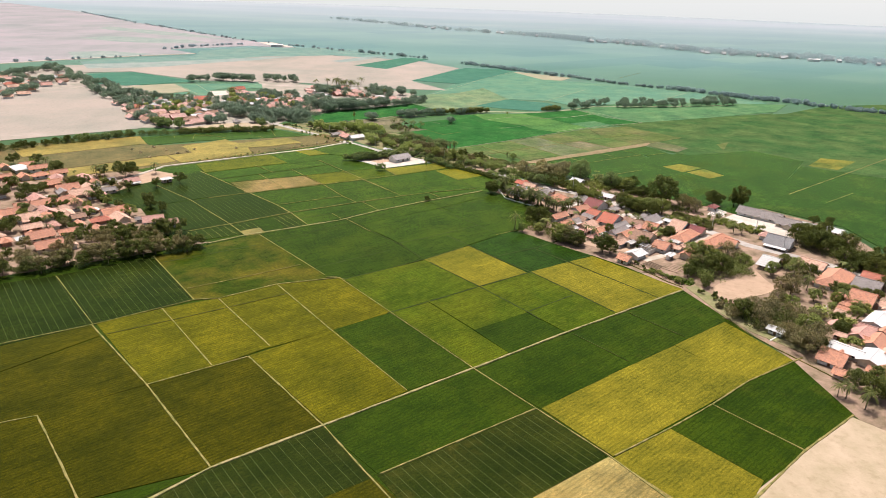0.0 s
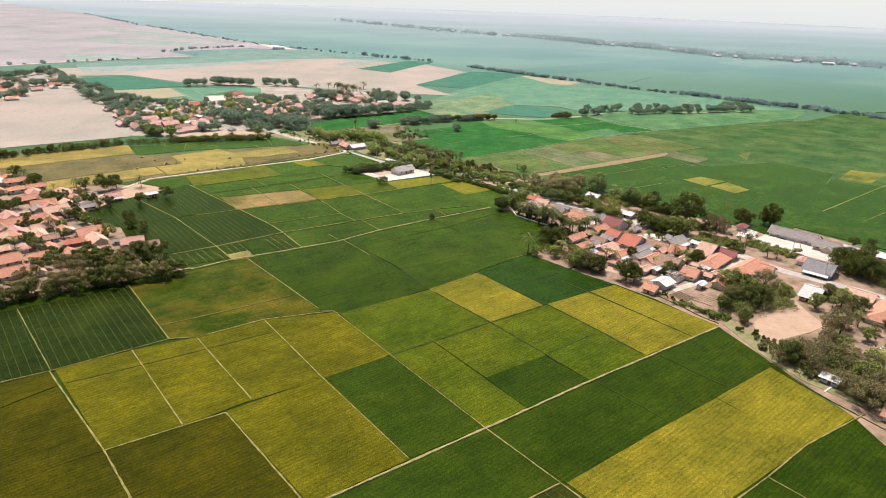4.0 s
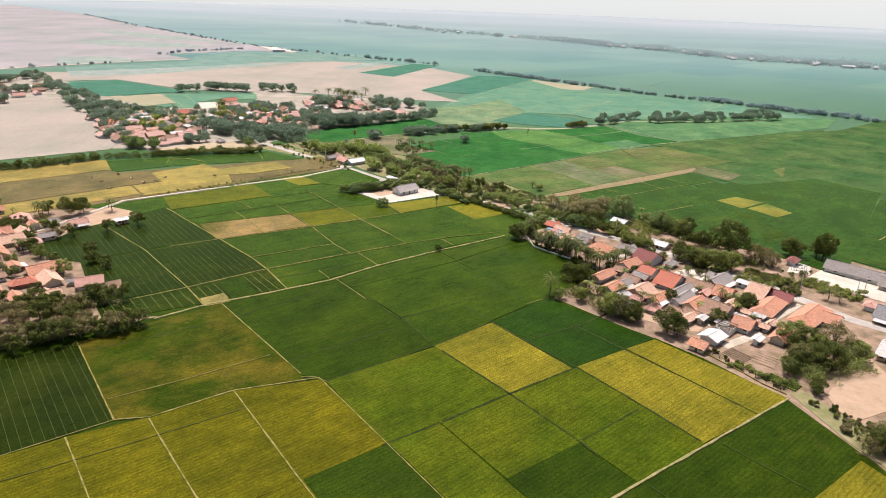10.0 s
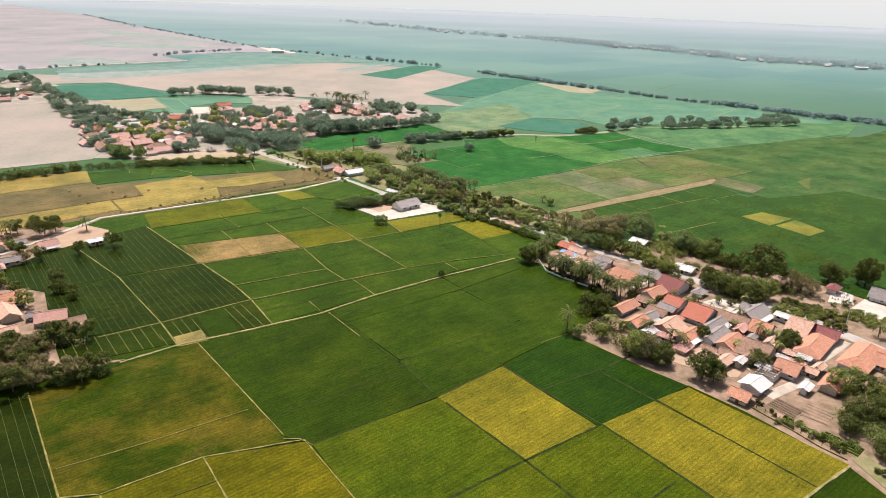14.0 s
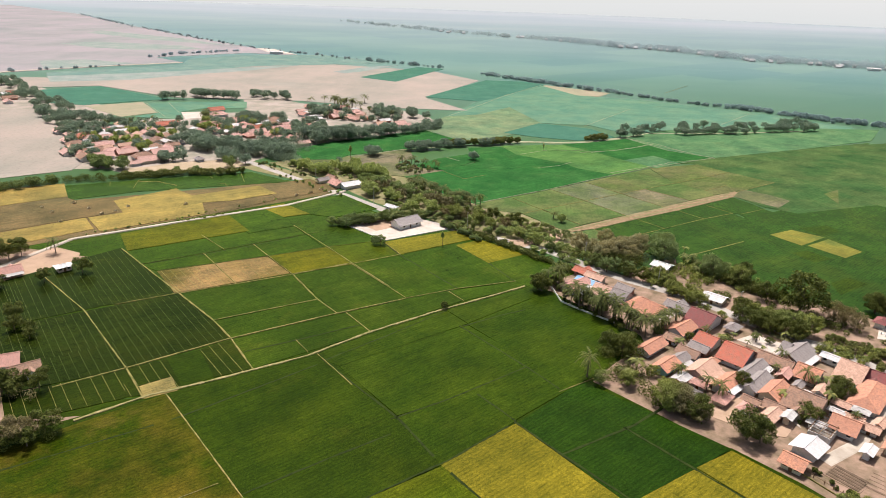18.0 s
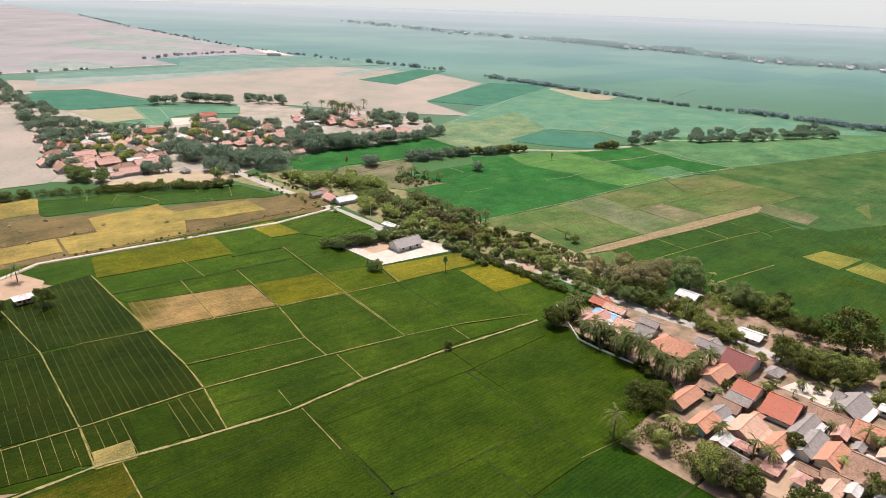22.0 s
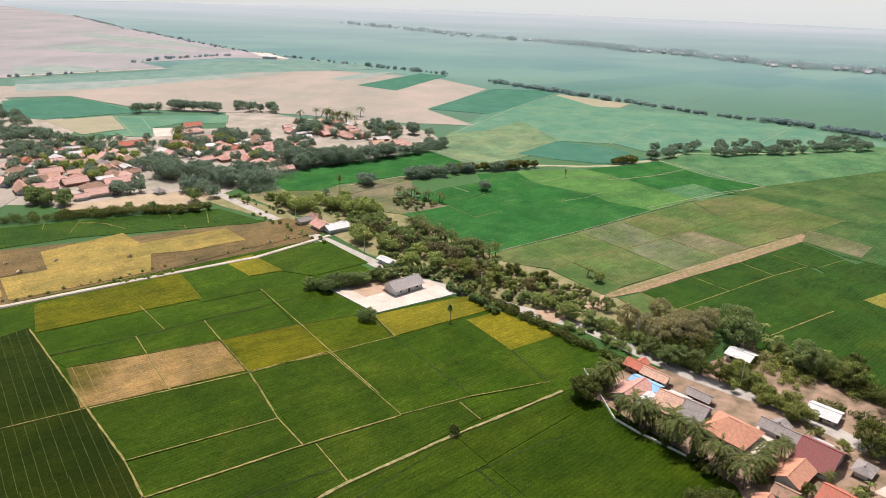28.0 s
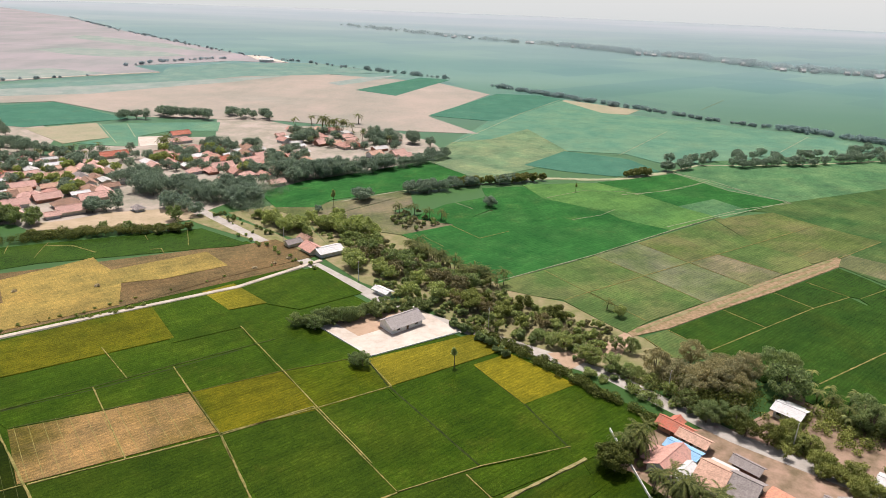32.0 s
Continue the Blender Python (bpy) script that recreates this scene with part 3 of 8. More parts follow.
def tube(bm, path, radii, sides=6):
    rings = []
    for i, q in enumerate(path):
        d = (Vector(path[min(i + 1, len(path) - 1)]) - Vector(path[max(i - 1, 0)])).normalized()
        a = d.orthogonal().normalized()
        b = d.cross(a)
        rings.append([bm.verts.new(Vector(q) + (a * math.cos(k * 6.283 / sides) + b * math.sin(k * 6.283 / sides)) * radii[i]) for k in range(sides)])
    for r, t in zip(rings, rings[1:]):
        for k in range(sides):
            bm.faces.new((r[k], r[(k + 1) % sides], t[(k + 1) % sides], t[k]))
    bm.faces.new(rings[-1])
    return bm


# ---- ground, roads and fields ----
def ground():
    bm = bmesh.new()
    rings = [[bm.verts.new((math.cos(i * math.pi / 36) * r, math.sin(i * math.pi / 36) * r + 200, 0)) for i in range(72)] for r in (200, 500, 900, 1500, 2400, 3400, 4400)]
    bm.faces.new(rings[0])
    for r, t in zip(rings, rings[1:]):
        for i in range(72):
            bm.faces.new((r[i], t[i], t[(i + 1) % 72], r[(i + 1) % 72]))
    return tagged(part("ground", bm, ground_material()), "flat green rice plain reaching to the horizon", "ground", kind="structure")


ground()


def backdrop():
    """Pale haze where the plain meets the sky, all round."""
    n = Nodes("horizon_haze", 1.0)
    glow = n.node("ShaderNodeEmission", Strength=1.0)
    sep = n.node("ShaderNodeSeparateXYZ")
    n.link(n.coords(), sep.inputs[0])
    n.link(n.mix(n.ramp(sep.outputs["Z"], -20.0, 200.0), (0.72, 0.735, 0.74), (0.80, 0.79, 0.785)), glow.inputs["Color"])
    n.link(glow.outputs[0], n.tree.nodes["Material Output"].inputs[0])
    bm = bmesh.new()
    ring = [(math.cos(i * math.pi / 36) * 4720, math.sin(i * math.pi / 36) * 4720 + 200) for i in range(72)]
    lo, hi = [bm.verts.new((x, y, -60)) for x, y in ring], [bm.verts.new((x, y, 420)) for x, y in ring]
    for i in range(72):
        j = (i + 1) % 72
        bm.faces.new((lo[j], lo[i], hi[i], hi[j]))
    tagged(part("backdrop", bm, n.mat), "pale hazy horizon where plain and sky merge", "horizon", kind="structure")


backdrop()
PLOTS = []


def field(kind, *pts):
    material, height, words = CROPS[kind]
    pts = inset(pts, (-0.8 if kind.startswith(("far", "outer")) else -0.4 if kind == "ripe" else -0.5) if kind != "tan" else 0.5)
    PLOTS.append(pts)
    z = 0.1 + (0.05 if kind == "brown" else height * 0.1) + 0.0008 * len(PLOTS)
    ob = part("paddy_field" if kind not in ("path", "tan", "outer_tan", "fallow") else ("dirt_track" if kind == "path" else "fallow_field"), prism(pts, 0.0, z), material)
    tagged(ob, words, "field", "fields of the plain", "structure")
    if kind in ("stripe", "bare", "beds", "young"):
        seed_lines(ob, pts, z, 3.4 if kind in ("bare", "beds") else 2.5, BEDGAP if kind in ("stripe", "young") else BANK)


def seed_lines(ob, pts, z, gap, material):
    """Pale gaps between seedling beds, a few metres apart."""
    d = Vector((0.64, -0.77))
    s = Vector((0.77, 0.64))
    ks = [Vector(q).dot(s) for q in pts]
    k = min(ks) + 2.2
    while k < max(ks) - 1.0:
        hits = []
        for a, b in zip(pts, pts[1:] + pts[:1]):
            a, b = Vector(a), Vector(b)
            ka, kb = a.dot(s), b.dot(s)
            if (ka - k) * (kb - k) < 0:
                hits.append(a.lerp(b, (k - ka) / (kb - ka)))
        if len(hits) >= 2:
            hits.sort(key=lambda q: q.dot(d))
            part("bed_gap", ribbon([tuple(hits[0]), tuple(hits[-1])], 0.075 if material is BEDGAP else 0.11, z - 0.05, z + 0.012, 0.3), material, ob)
        k += gap * random.Random(int(k * 9)).uniform(0.85, 1.15)


def bund(width, *pts):
    wide = width >= 1.2
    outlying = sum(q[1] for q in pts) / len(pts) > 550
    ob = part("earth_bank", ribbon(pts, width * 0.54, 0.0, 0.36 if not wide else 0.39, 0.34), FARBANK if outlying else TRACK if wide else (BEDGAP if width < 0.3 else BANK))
    tagged(ob, "wide pale earth path between the rice plots" if wide else "narrow pale earth bank between the rice plots", "bank", "banks of the plots", "structure")


def ditch(width, *pts):
    """A narrow dark strip between two plots, coloured as shade in the gap."""
    ob = part("plot_gap", ribbon(pts, width * 1.35, 0.0, 0.21, 0.35), SEAM)
    tagged(ob, "narrow dark line standing for shade between two rice plots", "ditch", "ditches of the plots", "structure")


PATCHES = []


def patch(name, material, words, z, *pts):
    PATCHES.append(name)
    return tagged(part(name, prism(inset(pts, 0.0), 0.0, z * 0.5 + 0.004 * len(PATCHES)), material), words, "ground", kind="structure")


patch("paddy_ground", CROPS["deep"][0], "muddy green ground between the rice plots", 0.03,
      (-400, -150), (300, -150), (200, 60), (122, 163), (106, 221), (98, 246), (80, 269), (68, 282), (50, 345), (20, 330), (-40, 305), (-400, 215))
patch("paddy_ground", CROPS["hazed"][0], "muddy green ground between the rice plots", 0.03,
      (-200, 262), (-40, 307), (20, 332), (50, 347), (60, 372), (28, 418), (-40, 458), (-76, 492), (-110, 522), (-180, 445), (-240, 400))
patch("village_ground", YARD, "bare brown village earth with litter and dry grass", 0.05,
      (43.2, 393.8), (33.3, 386.3), (28.6, 379.8), (32.1, 373.5), (51.7, 349.7), (53.2, 331.6), (36.7, 310.9), (54.6, 293.0), (66.3, 280.3), (67.7, 281.6), (80.5, 268.5), (97.6, 245.9), (105.6, 223.0), (116.4, 193.3), (119.4, 162.7), (126.9, 129.9),
      (193.9, 197.3), (207.7, 292.7), (207.2, 332.3), (176.2, 368.0), (155.3, 382.3), (154.5, 379.0), (132.4, 386.8), (117.5, 395.9), (98.3, 413.4), (89.9, 417.5), (77.8, 404.7), (64.8, 395.6))
patch("village_ground", YARD, "bare brown village earth under houses and trees", 0.05,
      (-184.4, 221.4), (-172.6, 236.8), (-158.7, 245.8), (-131.1, 263.1), (-105.0, 282.1), (-109.6, 281.1), (-130.1, 300.4), (-142.8, 321.0), (-159.1, 327.0), (-179.6, 332.9), (-185.8, 342.1), (-178.1, 350.8), (-156.1, 364.6), (-160.4, 390.4), (-190.3, 397.0), (-243.9, 407.6), (-289.6, 421.8), (-330.9, 426.6))
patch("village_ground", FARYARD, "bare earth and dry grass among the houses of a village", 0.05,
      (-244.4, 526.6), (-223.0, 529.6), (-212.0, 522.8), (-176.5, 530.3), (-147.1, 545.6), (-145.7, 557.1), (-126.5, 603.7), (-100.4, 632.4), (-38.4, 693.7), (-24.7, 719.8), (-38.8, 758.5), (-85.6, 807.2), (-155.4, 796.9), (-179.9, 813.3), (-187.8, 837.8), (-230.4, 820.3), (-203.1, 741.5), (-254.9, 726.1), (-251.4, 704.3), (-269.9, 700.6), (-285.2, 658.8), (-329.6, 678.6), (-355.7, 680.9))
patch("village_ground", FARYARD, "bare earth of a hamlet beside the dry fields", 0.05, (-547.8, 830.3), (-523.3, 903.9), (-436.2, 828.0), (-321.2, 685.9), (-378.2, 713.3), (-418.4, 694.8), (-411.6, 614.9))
patch("road_verge", VERGE, "dry grassy verge under the roadside trees", 0.05,
      (-70.4, 505.0), (-59.0, 518.8), (4.4, 495.4), (10.7, 469.5), (37.1, 455.1), (54.4, 431.8), (56.3, 414.9), (42.8, 413.2), (22.8, 427.7), (-14.2, 455.9), (-51.0, 482.0), (-75.2, 510.0))
patch("stubble_ground", CROPS["brown"][0], "brown harvested strip between ripe plots", 0.1, (-244.8, 362.8), (-197.9, 395.7), (-74.0, 500.3), (-95.8, 519.3), (-124.9, 510.2), (-179.9, 480.0), (-208.8, 465.9), (-231.4, 494.6), (-319.2, 443.3))
patch("road_verge", VERGE, "dry grass and weeds beside the road", 0.06, (-88.3, 552.0), (-79.9, 557.7), (-56.1, 542.9), (-40.8, 539.1), (-32.1, 530.4), (-16.0, 506.0), (3.7, 485.6), (7.6, 481.4), (4.9, 429.9), (-6.1, 441.7), (-18.9, 456.5), (-33.3, 472.3), (-48.0, 485.5), (-62.5, 501.6))
patch("road_verge", VERGE, "dry weedy strip between road and rice", 0.07, (0.7, 483.7), (18.7, 476.0), (28.5, 472.5), (39.6, 458.0), (47.3, 449.2), (52.5, 446.1), (58.6, 433.3), (62.0, 424.5), (30.4, 423.4), (2.2, 457.5))
patch("road_verge", VERGE, "weedy ground round the roadside sheds", 0.07, (-132.0, 561.1), (-113.0, 576.4), (-76.9, 567.2), (-80.6, 555.0), (-85.6, 545.1), (-61.3, 500.4), (-67.0, 503.7), (-89.4, 527.7), (-109.2, 541.9))
patch("road_verge", VERGE, "weedy strip along the road near the village", 0.07, (-146.6, 547.2), (-143.0, 563.4), (-101.0, 535.1), (-75.2, 509.8), (-87.1, 506.6), (-106.5, 523.1), (-133.8, 538.6))
patch("concrete_yard", CONCRETE, "white concrete yard among the trees of a village", 0.2, (-258.2, 729.5), (-240.9, 736.3), (-230.4, 707.6), (-242.3, 699.6))
patch("village_ground", FARYARD, "dry grassy edge of the village", 0.05, (-524.2, 858.0), (-391.7, 803.6), (-315.4, 723.1), (-245.8, 547.7), (-267.2, 562.9), (-376.5, 709.8), (-444.8, 745.9))
patch("concrete_yard", CONCRETE, "white concrete yard of a farm building", 0.25, (-60.3, 443.8), (-54.6, 448.6), (-40.5, 456.7), (-28.9, 462.5), (-22.3, 456.2), (-11.4, 444.5), (-39.5, 424.8))
patch("sand_court", SAND, "sandy corner of a farm yard", 0.27, (-55.0, 446.2), (-40.4, 456.1), (-33.0, 459.7), (-35.0, 445.6), (-45.2, 437.3))
patch("concrete_yard", CONCRETE, "wide white concrete drying yard", 0.15, (148.4, 341.4), (165.0, 356.3), (180.9, 341.8), (183.7, 332.9), (173.7, 314.8), (163.0, 324.9))
patch("concrete_yard", CONCRETE, "pale concrete yard beside the houses", 0.15, (91.7, 341.9), (99.5, 346.5), (109.2, 338.8), (101.6, 332.4))
patch("concrete_yard", CONCRETE, "pale concrete yard beside a long roof", 0.15, (64.2, 356.3), (75.1, 368.1), (80.3, 363.3), (69.2, 353.0))
patch("road_verge", VERGE, "strip of grass between a yard and the road", 0.12, (101.1, 350.8), (104.6, 353.0), (112.7, 343.0), (109.8, 340.6))
patch("sand_court", SAND, "bare dusty ground between houses and rice", 0.11, (66.0, 296.0), (74.0, 306.5), (84.4, 303.9), (90.0, 293.5), (84.4, 287.0), (76.0, 289.0))
patch("road_verge", VERGE, "weedy strip between the rice and the village", 0.14, (99.6, 249.2), (104.0, 252.0), (113.0, 232.0), (127.0, 207.0), (122.6, 197.0), (110.6, 212.0), (105.0, 226.0))
patch("sand_court", SAND, "bare sandy clearing beside the village", 0.12, (110.5, 249.4), (122.7, 262.5), (136.7, 272.0), (136.8, 259.2), (138.3, 250.7), (129.6, 244.8), (112.5, 236.5), (110.1, 241.2))
patch("sand_court", SAND, "bare sandy yard beside the road", 0.12, (-184.8, 359.8), (-186.5, 393.8), (-179.4, 399.5), (-166.5, 394.2), (-156.8, 369.4), (-174.4, 361.1))
patch("sand_court", SAND, "bare lay-by of pale earth beside the road", 0.10, (17.6, 432.3), (26.7, 434.5), (28.7, 427.3), (23.2, 422.1))
patch("sand_court", SAND, "worn earth where the field track meets the road", 0.10, (27.1, 437.5), (36.7, 440.7), (46.5, 449.5), (49.0, 446.5), (41.0, 431.8), (34.2, 431.9), (27.7, 427.2))
patch("concrete_yard", CONCRETE, "small white concrete yard behind a house", 0.15, (62.6, 353.7), (74.3, 367.2), (80.9, 364.5), (68.8, 352.5))
patch("concrete_yard", CONCRETE, "white yard of a lone building on the far plain", 0.9, (-386.6, 1395.8), (-352.0, 1389.4), (-288.2, 1296.6), (-348.1, 1328.5))
tagged(part("road", ribbon([(-210, 640), (-146, 562), (-113, 532), (-72, 496), (-35, 461), (35, 421), (63, 392), (88, 374), (109, 347), (123, 338), (147, 302), (172, 282), (220, 225), (300, 130)], 4.6, 0.02, 0.12, 0.03), ROAD), "straight grey village road with worn edges", "road", kind="structure")
tagged(part("road", ribbon([(-71.6, 502.4), (-97.4, 471.5), (-135.8, 442.8), (-178.6, 409.7), (-193.5, 360.5), (-217.3, 335.9)], 1.9, 0.05, 0.5, 0.05), WHITEROAD), "narrow pale concrete side road across the fields", "road", kind="structure")
tagged(part("road", ribbon([(89.9, 277.4), (102.9, 285.7), (117.3, 301.1), (132.5, 314.4)], 3.0, 0.02, 0.13, 0.04), WHITEROAD), "pale lane between the houses", "road", kind="structure")
tagged(part("road", ribbon([(77.2, 308.0), (84.4, 302.6), (90.6, 293.2), (90.7, 302.6), (93.3, 297.2)], 2.2, 0.02, 0.13, 0.04), WHITEROAD), "pale concrete lane along the houses", "road", kind="structure")

field('hazed', (4.5, 431.4), (24.5, 416.7), (45.6, 397.1), (34.7, 389.7), (24.1, 383.6), (15.8, 379.2), (-5.9, 394.0))
field('mid', (20.9, 379.7), (32.0, 374.8), (38.2, 366.3), (47.4, 355.9), (58.2, 341.3), (58.1, 330.6), (38.1, 342.2), (25.8, 359.0))
field('deep', (-105.0, 278.5), (-91.7, 291.6), (-66.1, 307.8), (-34.4, 334.6), (-10.4, 354.0), (-7.8, 317.1), (-55.1, 287.1), (-85.7, 267.1))
field('deep', (12.0, 179.8), (97.2, 245.2), (104.5, 220.2), (29.5, 161.0))
field('ripe', (103.8, 218.4), (115.8, 192.9), (95.7, 179.3), (80.3, 200.1))
field('ripe', (79.5, 199.3), (95.5, 178.7), (68.5, 158.4), (53.2, 179.2))
field('ripe', (52.7, 178.5), (68.1, 158.1), (45.5, 141.0), (30.1, 160.5))
field('deep', (115.7, 191.8), (119.1, 162.7), (97.3, 145.9), (80.1, 165.4), (96.0, 178.4))
field('deep', (79.0, 165.6), (96.7, 145.4), (80.7, 133.5), (64.4, 153.0))
field('ripe', (63.8, 152.4), (80.3, 133.1), (72.7, 123.5), (54.8, 126.0), (45.9, 139.7))
field('fallow', (118.1, 161.0), (136.0, 142.7), (111.9, 108.9), (75.2, 127.0))
field('deep', (-30.0, 148.2), (10.8, 179.7), (27.2, 160.0), (-13.5, 131.1))
field('young', (-13.4, 130.3), (27.4, 159.2), (43.0, 140.7), (23.2, 123.9), (-7.6, 122.4))
field('stubble', (44.2, 139.6), (56.0, 125.5), (46.9, 112.1), (23.2, 123.9))
field('young', (-54.1, 130.5), (-30.6, 148.1), (-15.6, 129.4), (-24.5, 121.7), (-66.5, 119.7))
field('olive', (-14.9, 128.7), (-8.2, 121.4), (-22.3, 109.0), (-26.9, 120.5))
field('ripe2', (-59.5, 183.9), (-36.9, 202.1), (-9.5, 167.2), (-30.5, 150.1))
field('deep', (-36.3, 203.4), (-18.4, 216.3), (10.0, 181.7), (-9.0, 167.8))
field('lime', (-17.3, 217.8), (-5.3, 226.7), (22.0, 191.2), (11.2, 181.8))
field('deep', (12.4, 206.1), (31.1, 220.1), (43.5, 206.3), (23.0, 191.7))
field('lime', (-4.4, 227.8), (14.3, 242.7), (31.3, 221.5), (12.0, 206.9))
field('lime', (15.6, 242.8), (37.7, 258.8), (52.2, 240.0), (32.4, 222.0))
field('lime', (32.7, 221.6), (52.8, 239.4), (65.0, 223.6), (44.2, 207.1))
field('ripe', (38.1, 259.7), (55.6, 271.9), (84.9, 237.4), (65.3, 224.1))
field('ripe', (56.5, 272.7), (67.3, 279.7), (97.3, 246.9), (85.8, 238.0))
field('ripe', (11.7, 287.1), (35.1, 258.8), (15.4, 242.8), (-7.7, 269.4))
field('smooth', (13.0, 287.9), (33.4, 310.2), (66.8, 281.0), (36.1, 258.9))
field('lime', (-38.7, 245.4), (-7.7, 268.1), (15.2, 242.8), (-18.1, 217.7))
field('ripe2', (-64.2, 237.8), (-40.8, 245.8), (-18.7, 217.7), (-37.2, 202.9))
field('ripe2', (-82.6, 223.5), (-64.8, 237.7), (-37.9, 202.4), (-54.8, 190.0))
field('ripe2', (-99.2, 214.2), (-83.2, 223.4), (-55.5, 189.9), (-69.4, 177.1))
field('ripe2', (-116.6, 201.2), (-99.9, 213.7), (-70.1, 177.1), (-84.8, 166.4))
field('olive', (-84.0, 165.2), (-60.1, 182.8), (-31.0, 150.1), (-54.3, 131.5))
field('olive', (-106.5, 149.0), (-84.5, 164.9), (-54.9, 130.9), (-80.0, 119.0))
field('olive', (-128.6, 139.8), (-106.9, 148.3), (-80.5, 119.0), (-103.6, 105.4))
field('olive', (-137.6, 158.7), (-111.7, 191.6), (-85.5, 165.7), (-107.4, 149.5), (-122.9, 137.8))
field('olive', (-149.6, 175.8), (-118.4, 199.4), (-112.6, 193.1), (-138.4, 159.8))
field('mid2', (-122.3, 261.4), (-87.4, 293.1), (-47.6, 248.1), (-46.6, 246.0), (-64.5, 239.2), (-82.8, 224.6), (-91.4, 222.3))
field('stripe', (-180.7, 222.9), (-151.9, 238.5), (-123.3, 261.4), (-92.0, 222.3), (-118.0, 200.6), (-148.0, 175.9))
field('deep', (-86.3, 294.7), (-46.1, 315.5), (-21.0, 287.9), (-8.4, 269.4), (-39.7, 245.9), (-47.2, 248.7))
field('mid', (-47.3, 321.9), (-9.7, 353.5), (-1.9, 345.0), (-41.3, 313.8), (-45.7, 316.2))
field('mid', (-40.2, 312.5), (-1.5, 342.9), (19.0, 320.4), (7.3, 307.0), (-20.6, 289.4))
field('mid', (-8.5, 355.1), (20.2, 372.8), (27.2, 372.6), (-1.2, 346.0))
field('mid', (-0.5, 344.3), (27.8, 370.6), (41.8, 354.5), (55.1, 332.9), (35.8, 312.6), (19.8, 320.0))
field('mid', (-20.0, 287.7), (-0.1, 302.4), (11.4, 289.1), (-7.8, 270.0))
field('mid', (0.5, 302.8), (19.7, 319.0), (34.9, 312.5), (11.8, 290.0))
field('hazed', (-7.1, 371.9), (22.9, 384.8), (23.3, 380.6), (-2.1, 364.6))
field('dense', (-78.2, 326.4), (-45.2, 348.4), (-34.8, 336.1), (-66.5, 310.0))
field('dense', (-44.3, 348.5), (-24.5, 362.7), (-7.9, 372.2), (-2.8, 364.5), (-34.0, 336.7))
field('beds', (-103.8, 305.7), (-94.4, 312.3), (-83.5, 297.0), (-92.6, 293.5), (-98.0, 291.8))
field('deep', (-94.0, 312.5), (-87.0, 318.2), (-77.6, 304.1), (-83.1, 297.3))
field('beds', (-86.5, 318.5), (-79.6, 325.3), (-67.6, 309.5), (-76.5, 304.2))
field('beds', (-130.8, 289.2), (-104.0, 304.9), (-98.2, 291.1), (-121.7, 277.3))
field('stubble', (-95.5, 296.9), (-89.1, 302.0), (-85.0, 296.0), (-91.9, 291.6))
field('stripe', (-184.9, 340.0), (-178.5, 361.8), (-160.4, 347.3), (-143.2, 323.2), (-159.3, 327.4), (-179.8, 333.3))
field('stripe', (-139.4, 301.9), (-114.2, 321.8), (-90.0, 338.6), (-80.3, 327.0), (-103.5, 307.3), (-131.6, 290.4))
field('stripe', (-156.6, 327.2), (-110.1, 358.6), (-90.4, 339.4), (-114.4, 322.2), (-140.2, 303.0))
field('stripe', (-158.4, 393.3), (-152.6, 400.9), (-134.5, 383.1), (-110.4, 359.6), (-133.3, 346.3))
field('stripe', (-179.9, 361.4), (-158.9, 392.5), (-133.8, 345.6), (-157.3, 328.2))
field('dense', (-108.8, 359.1), (-72.1, 380.4), (-57.8, 359.1), (-89.2, 339.5))
field('dense', (-88.3, 338.5), (-57.3, 358.2), (-48.8, 348.6), (-79.1, 327.8))
field('dense', (-71.4, 381.6), (-50.3, 395.0), (-24.9, 363.9), (-48.1, 349.0))
field('hazed', (-49.3, 395.1), (-32.3, 406.2), (-8.0, 373.5), (-24.2, 364.3))
field('hazed', (-31.5, 407.1), (-6.7, 421.7), (7.6, 401.8), (22.0, 411.8), (23.8, 386.0), (-7.6, 373.6))
field('bare', (-126.4, 379.2), (-106.1, 389.6), (-88.1, 398.9), (-74.3, 382.4), (-108.4, 361.6), (-111.5, 360.0))
field('lime', (-63.9, 413.7), (-42.4, 423.8), (-30.2, 408.0), (-49.3, 395.6))
field('ripe', (-39.6, 422.6), (-7.0, 442.2), (4.7, 434.3), (-31.3, 408.5))
field('bright', (-6.0, 422.3), (5.0, 430.3), (23.5, 414.2), (7.9, 403.0))
field('hazed', (-134.7, 384.3), (-104.1, 424.8), (-87.5, 400.9), (-106.1, 389.6), (-126.4, 379.2))
field('hazed', (-103.5, 425.9), (-85.7, 438.4), (-66.8, 412.9), (-86.2, 399.7))
field('hazed', (-85.1, 439.6), (-70.9, 452.6), (-58.3, 439.7), (-40.6, 424.9), (-65.7, 413.5))
field('lime2', (-160.6, 418.5), (-123.2, 452.4), (-105.6, 430.2), (-148.4, 399.6))
field('hazed', (-122.5, 453.0), (-109.4, 465.2), (-94.7, 451.9), (-86.1, 440.0), (-104.1, 427.3))
field('ripe', (-108.7, 465.9), (-100.0, 474.2), (-83.2, 459.3), (-94.2, 452.6))
field('hazed', (-99.2, 475.0), (-71.7, 494.7), (-49.7, 471.8), (-69.5, 455.7), (-82.1, 458.9))
field('strip', (-227.8, 490.6), (-135.8, 535.1), (-107.7, 517.6), (-184.2, 485.8), (-211.5, 466.5))
field('gold', (-294.5, 443.9), (-230.9, 494.3), (-216.2, 471.4), (-274.7, 422.0))
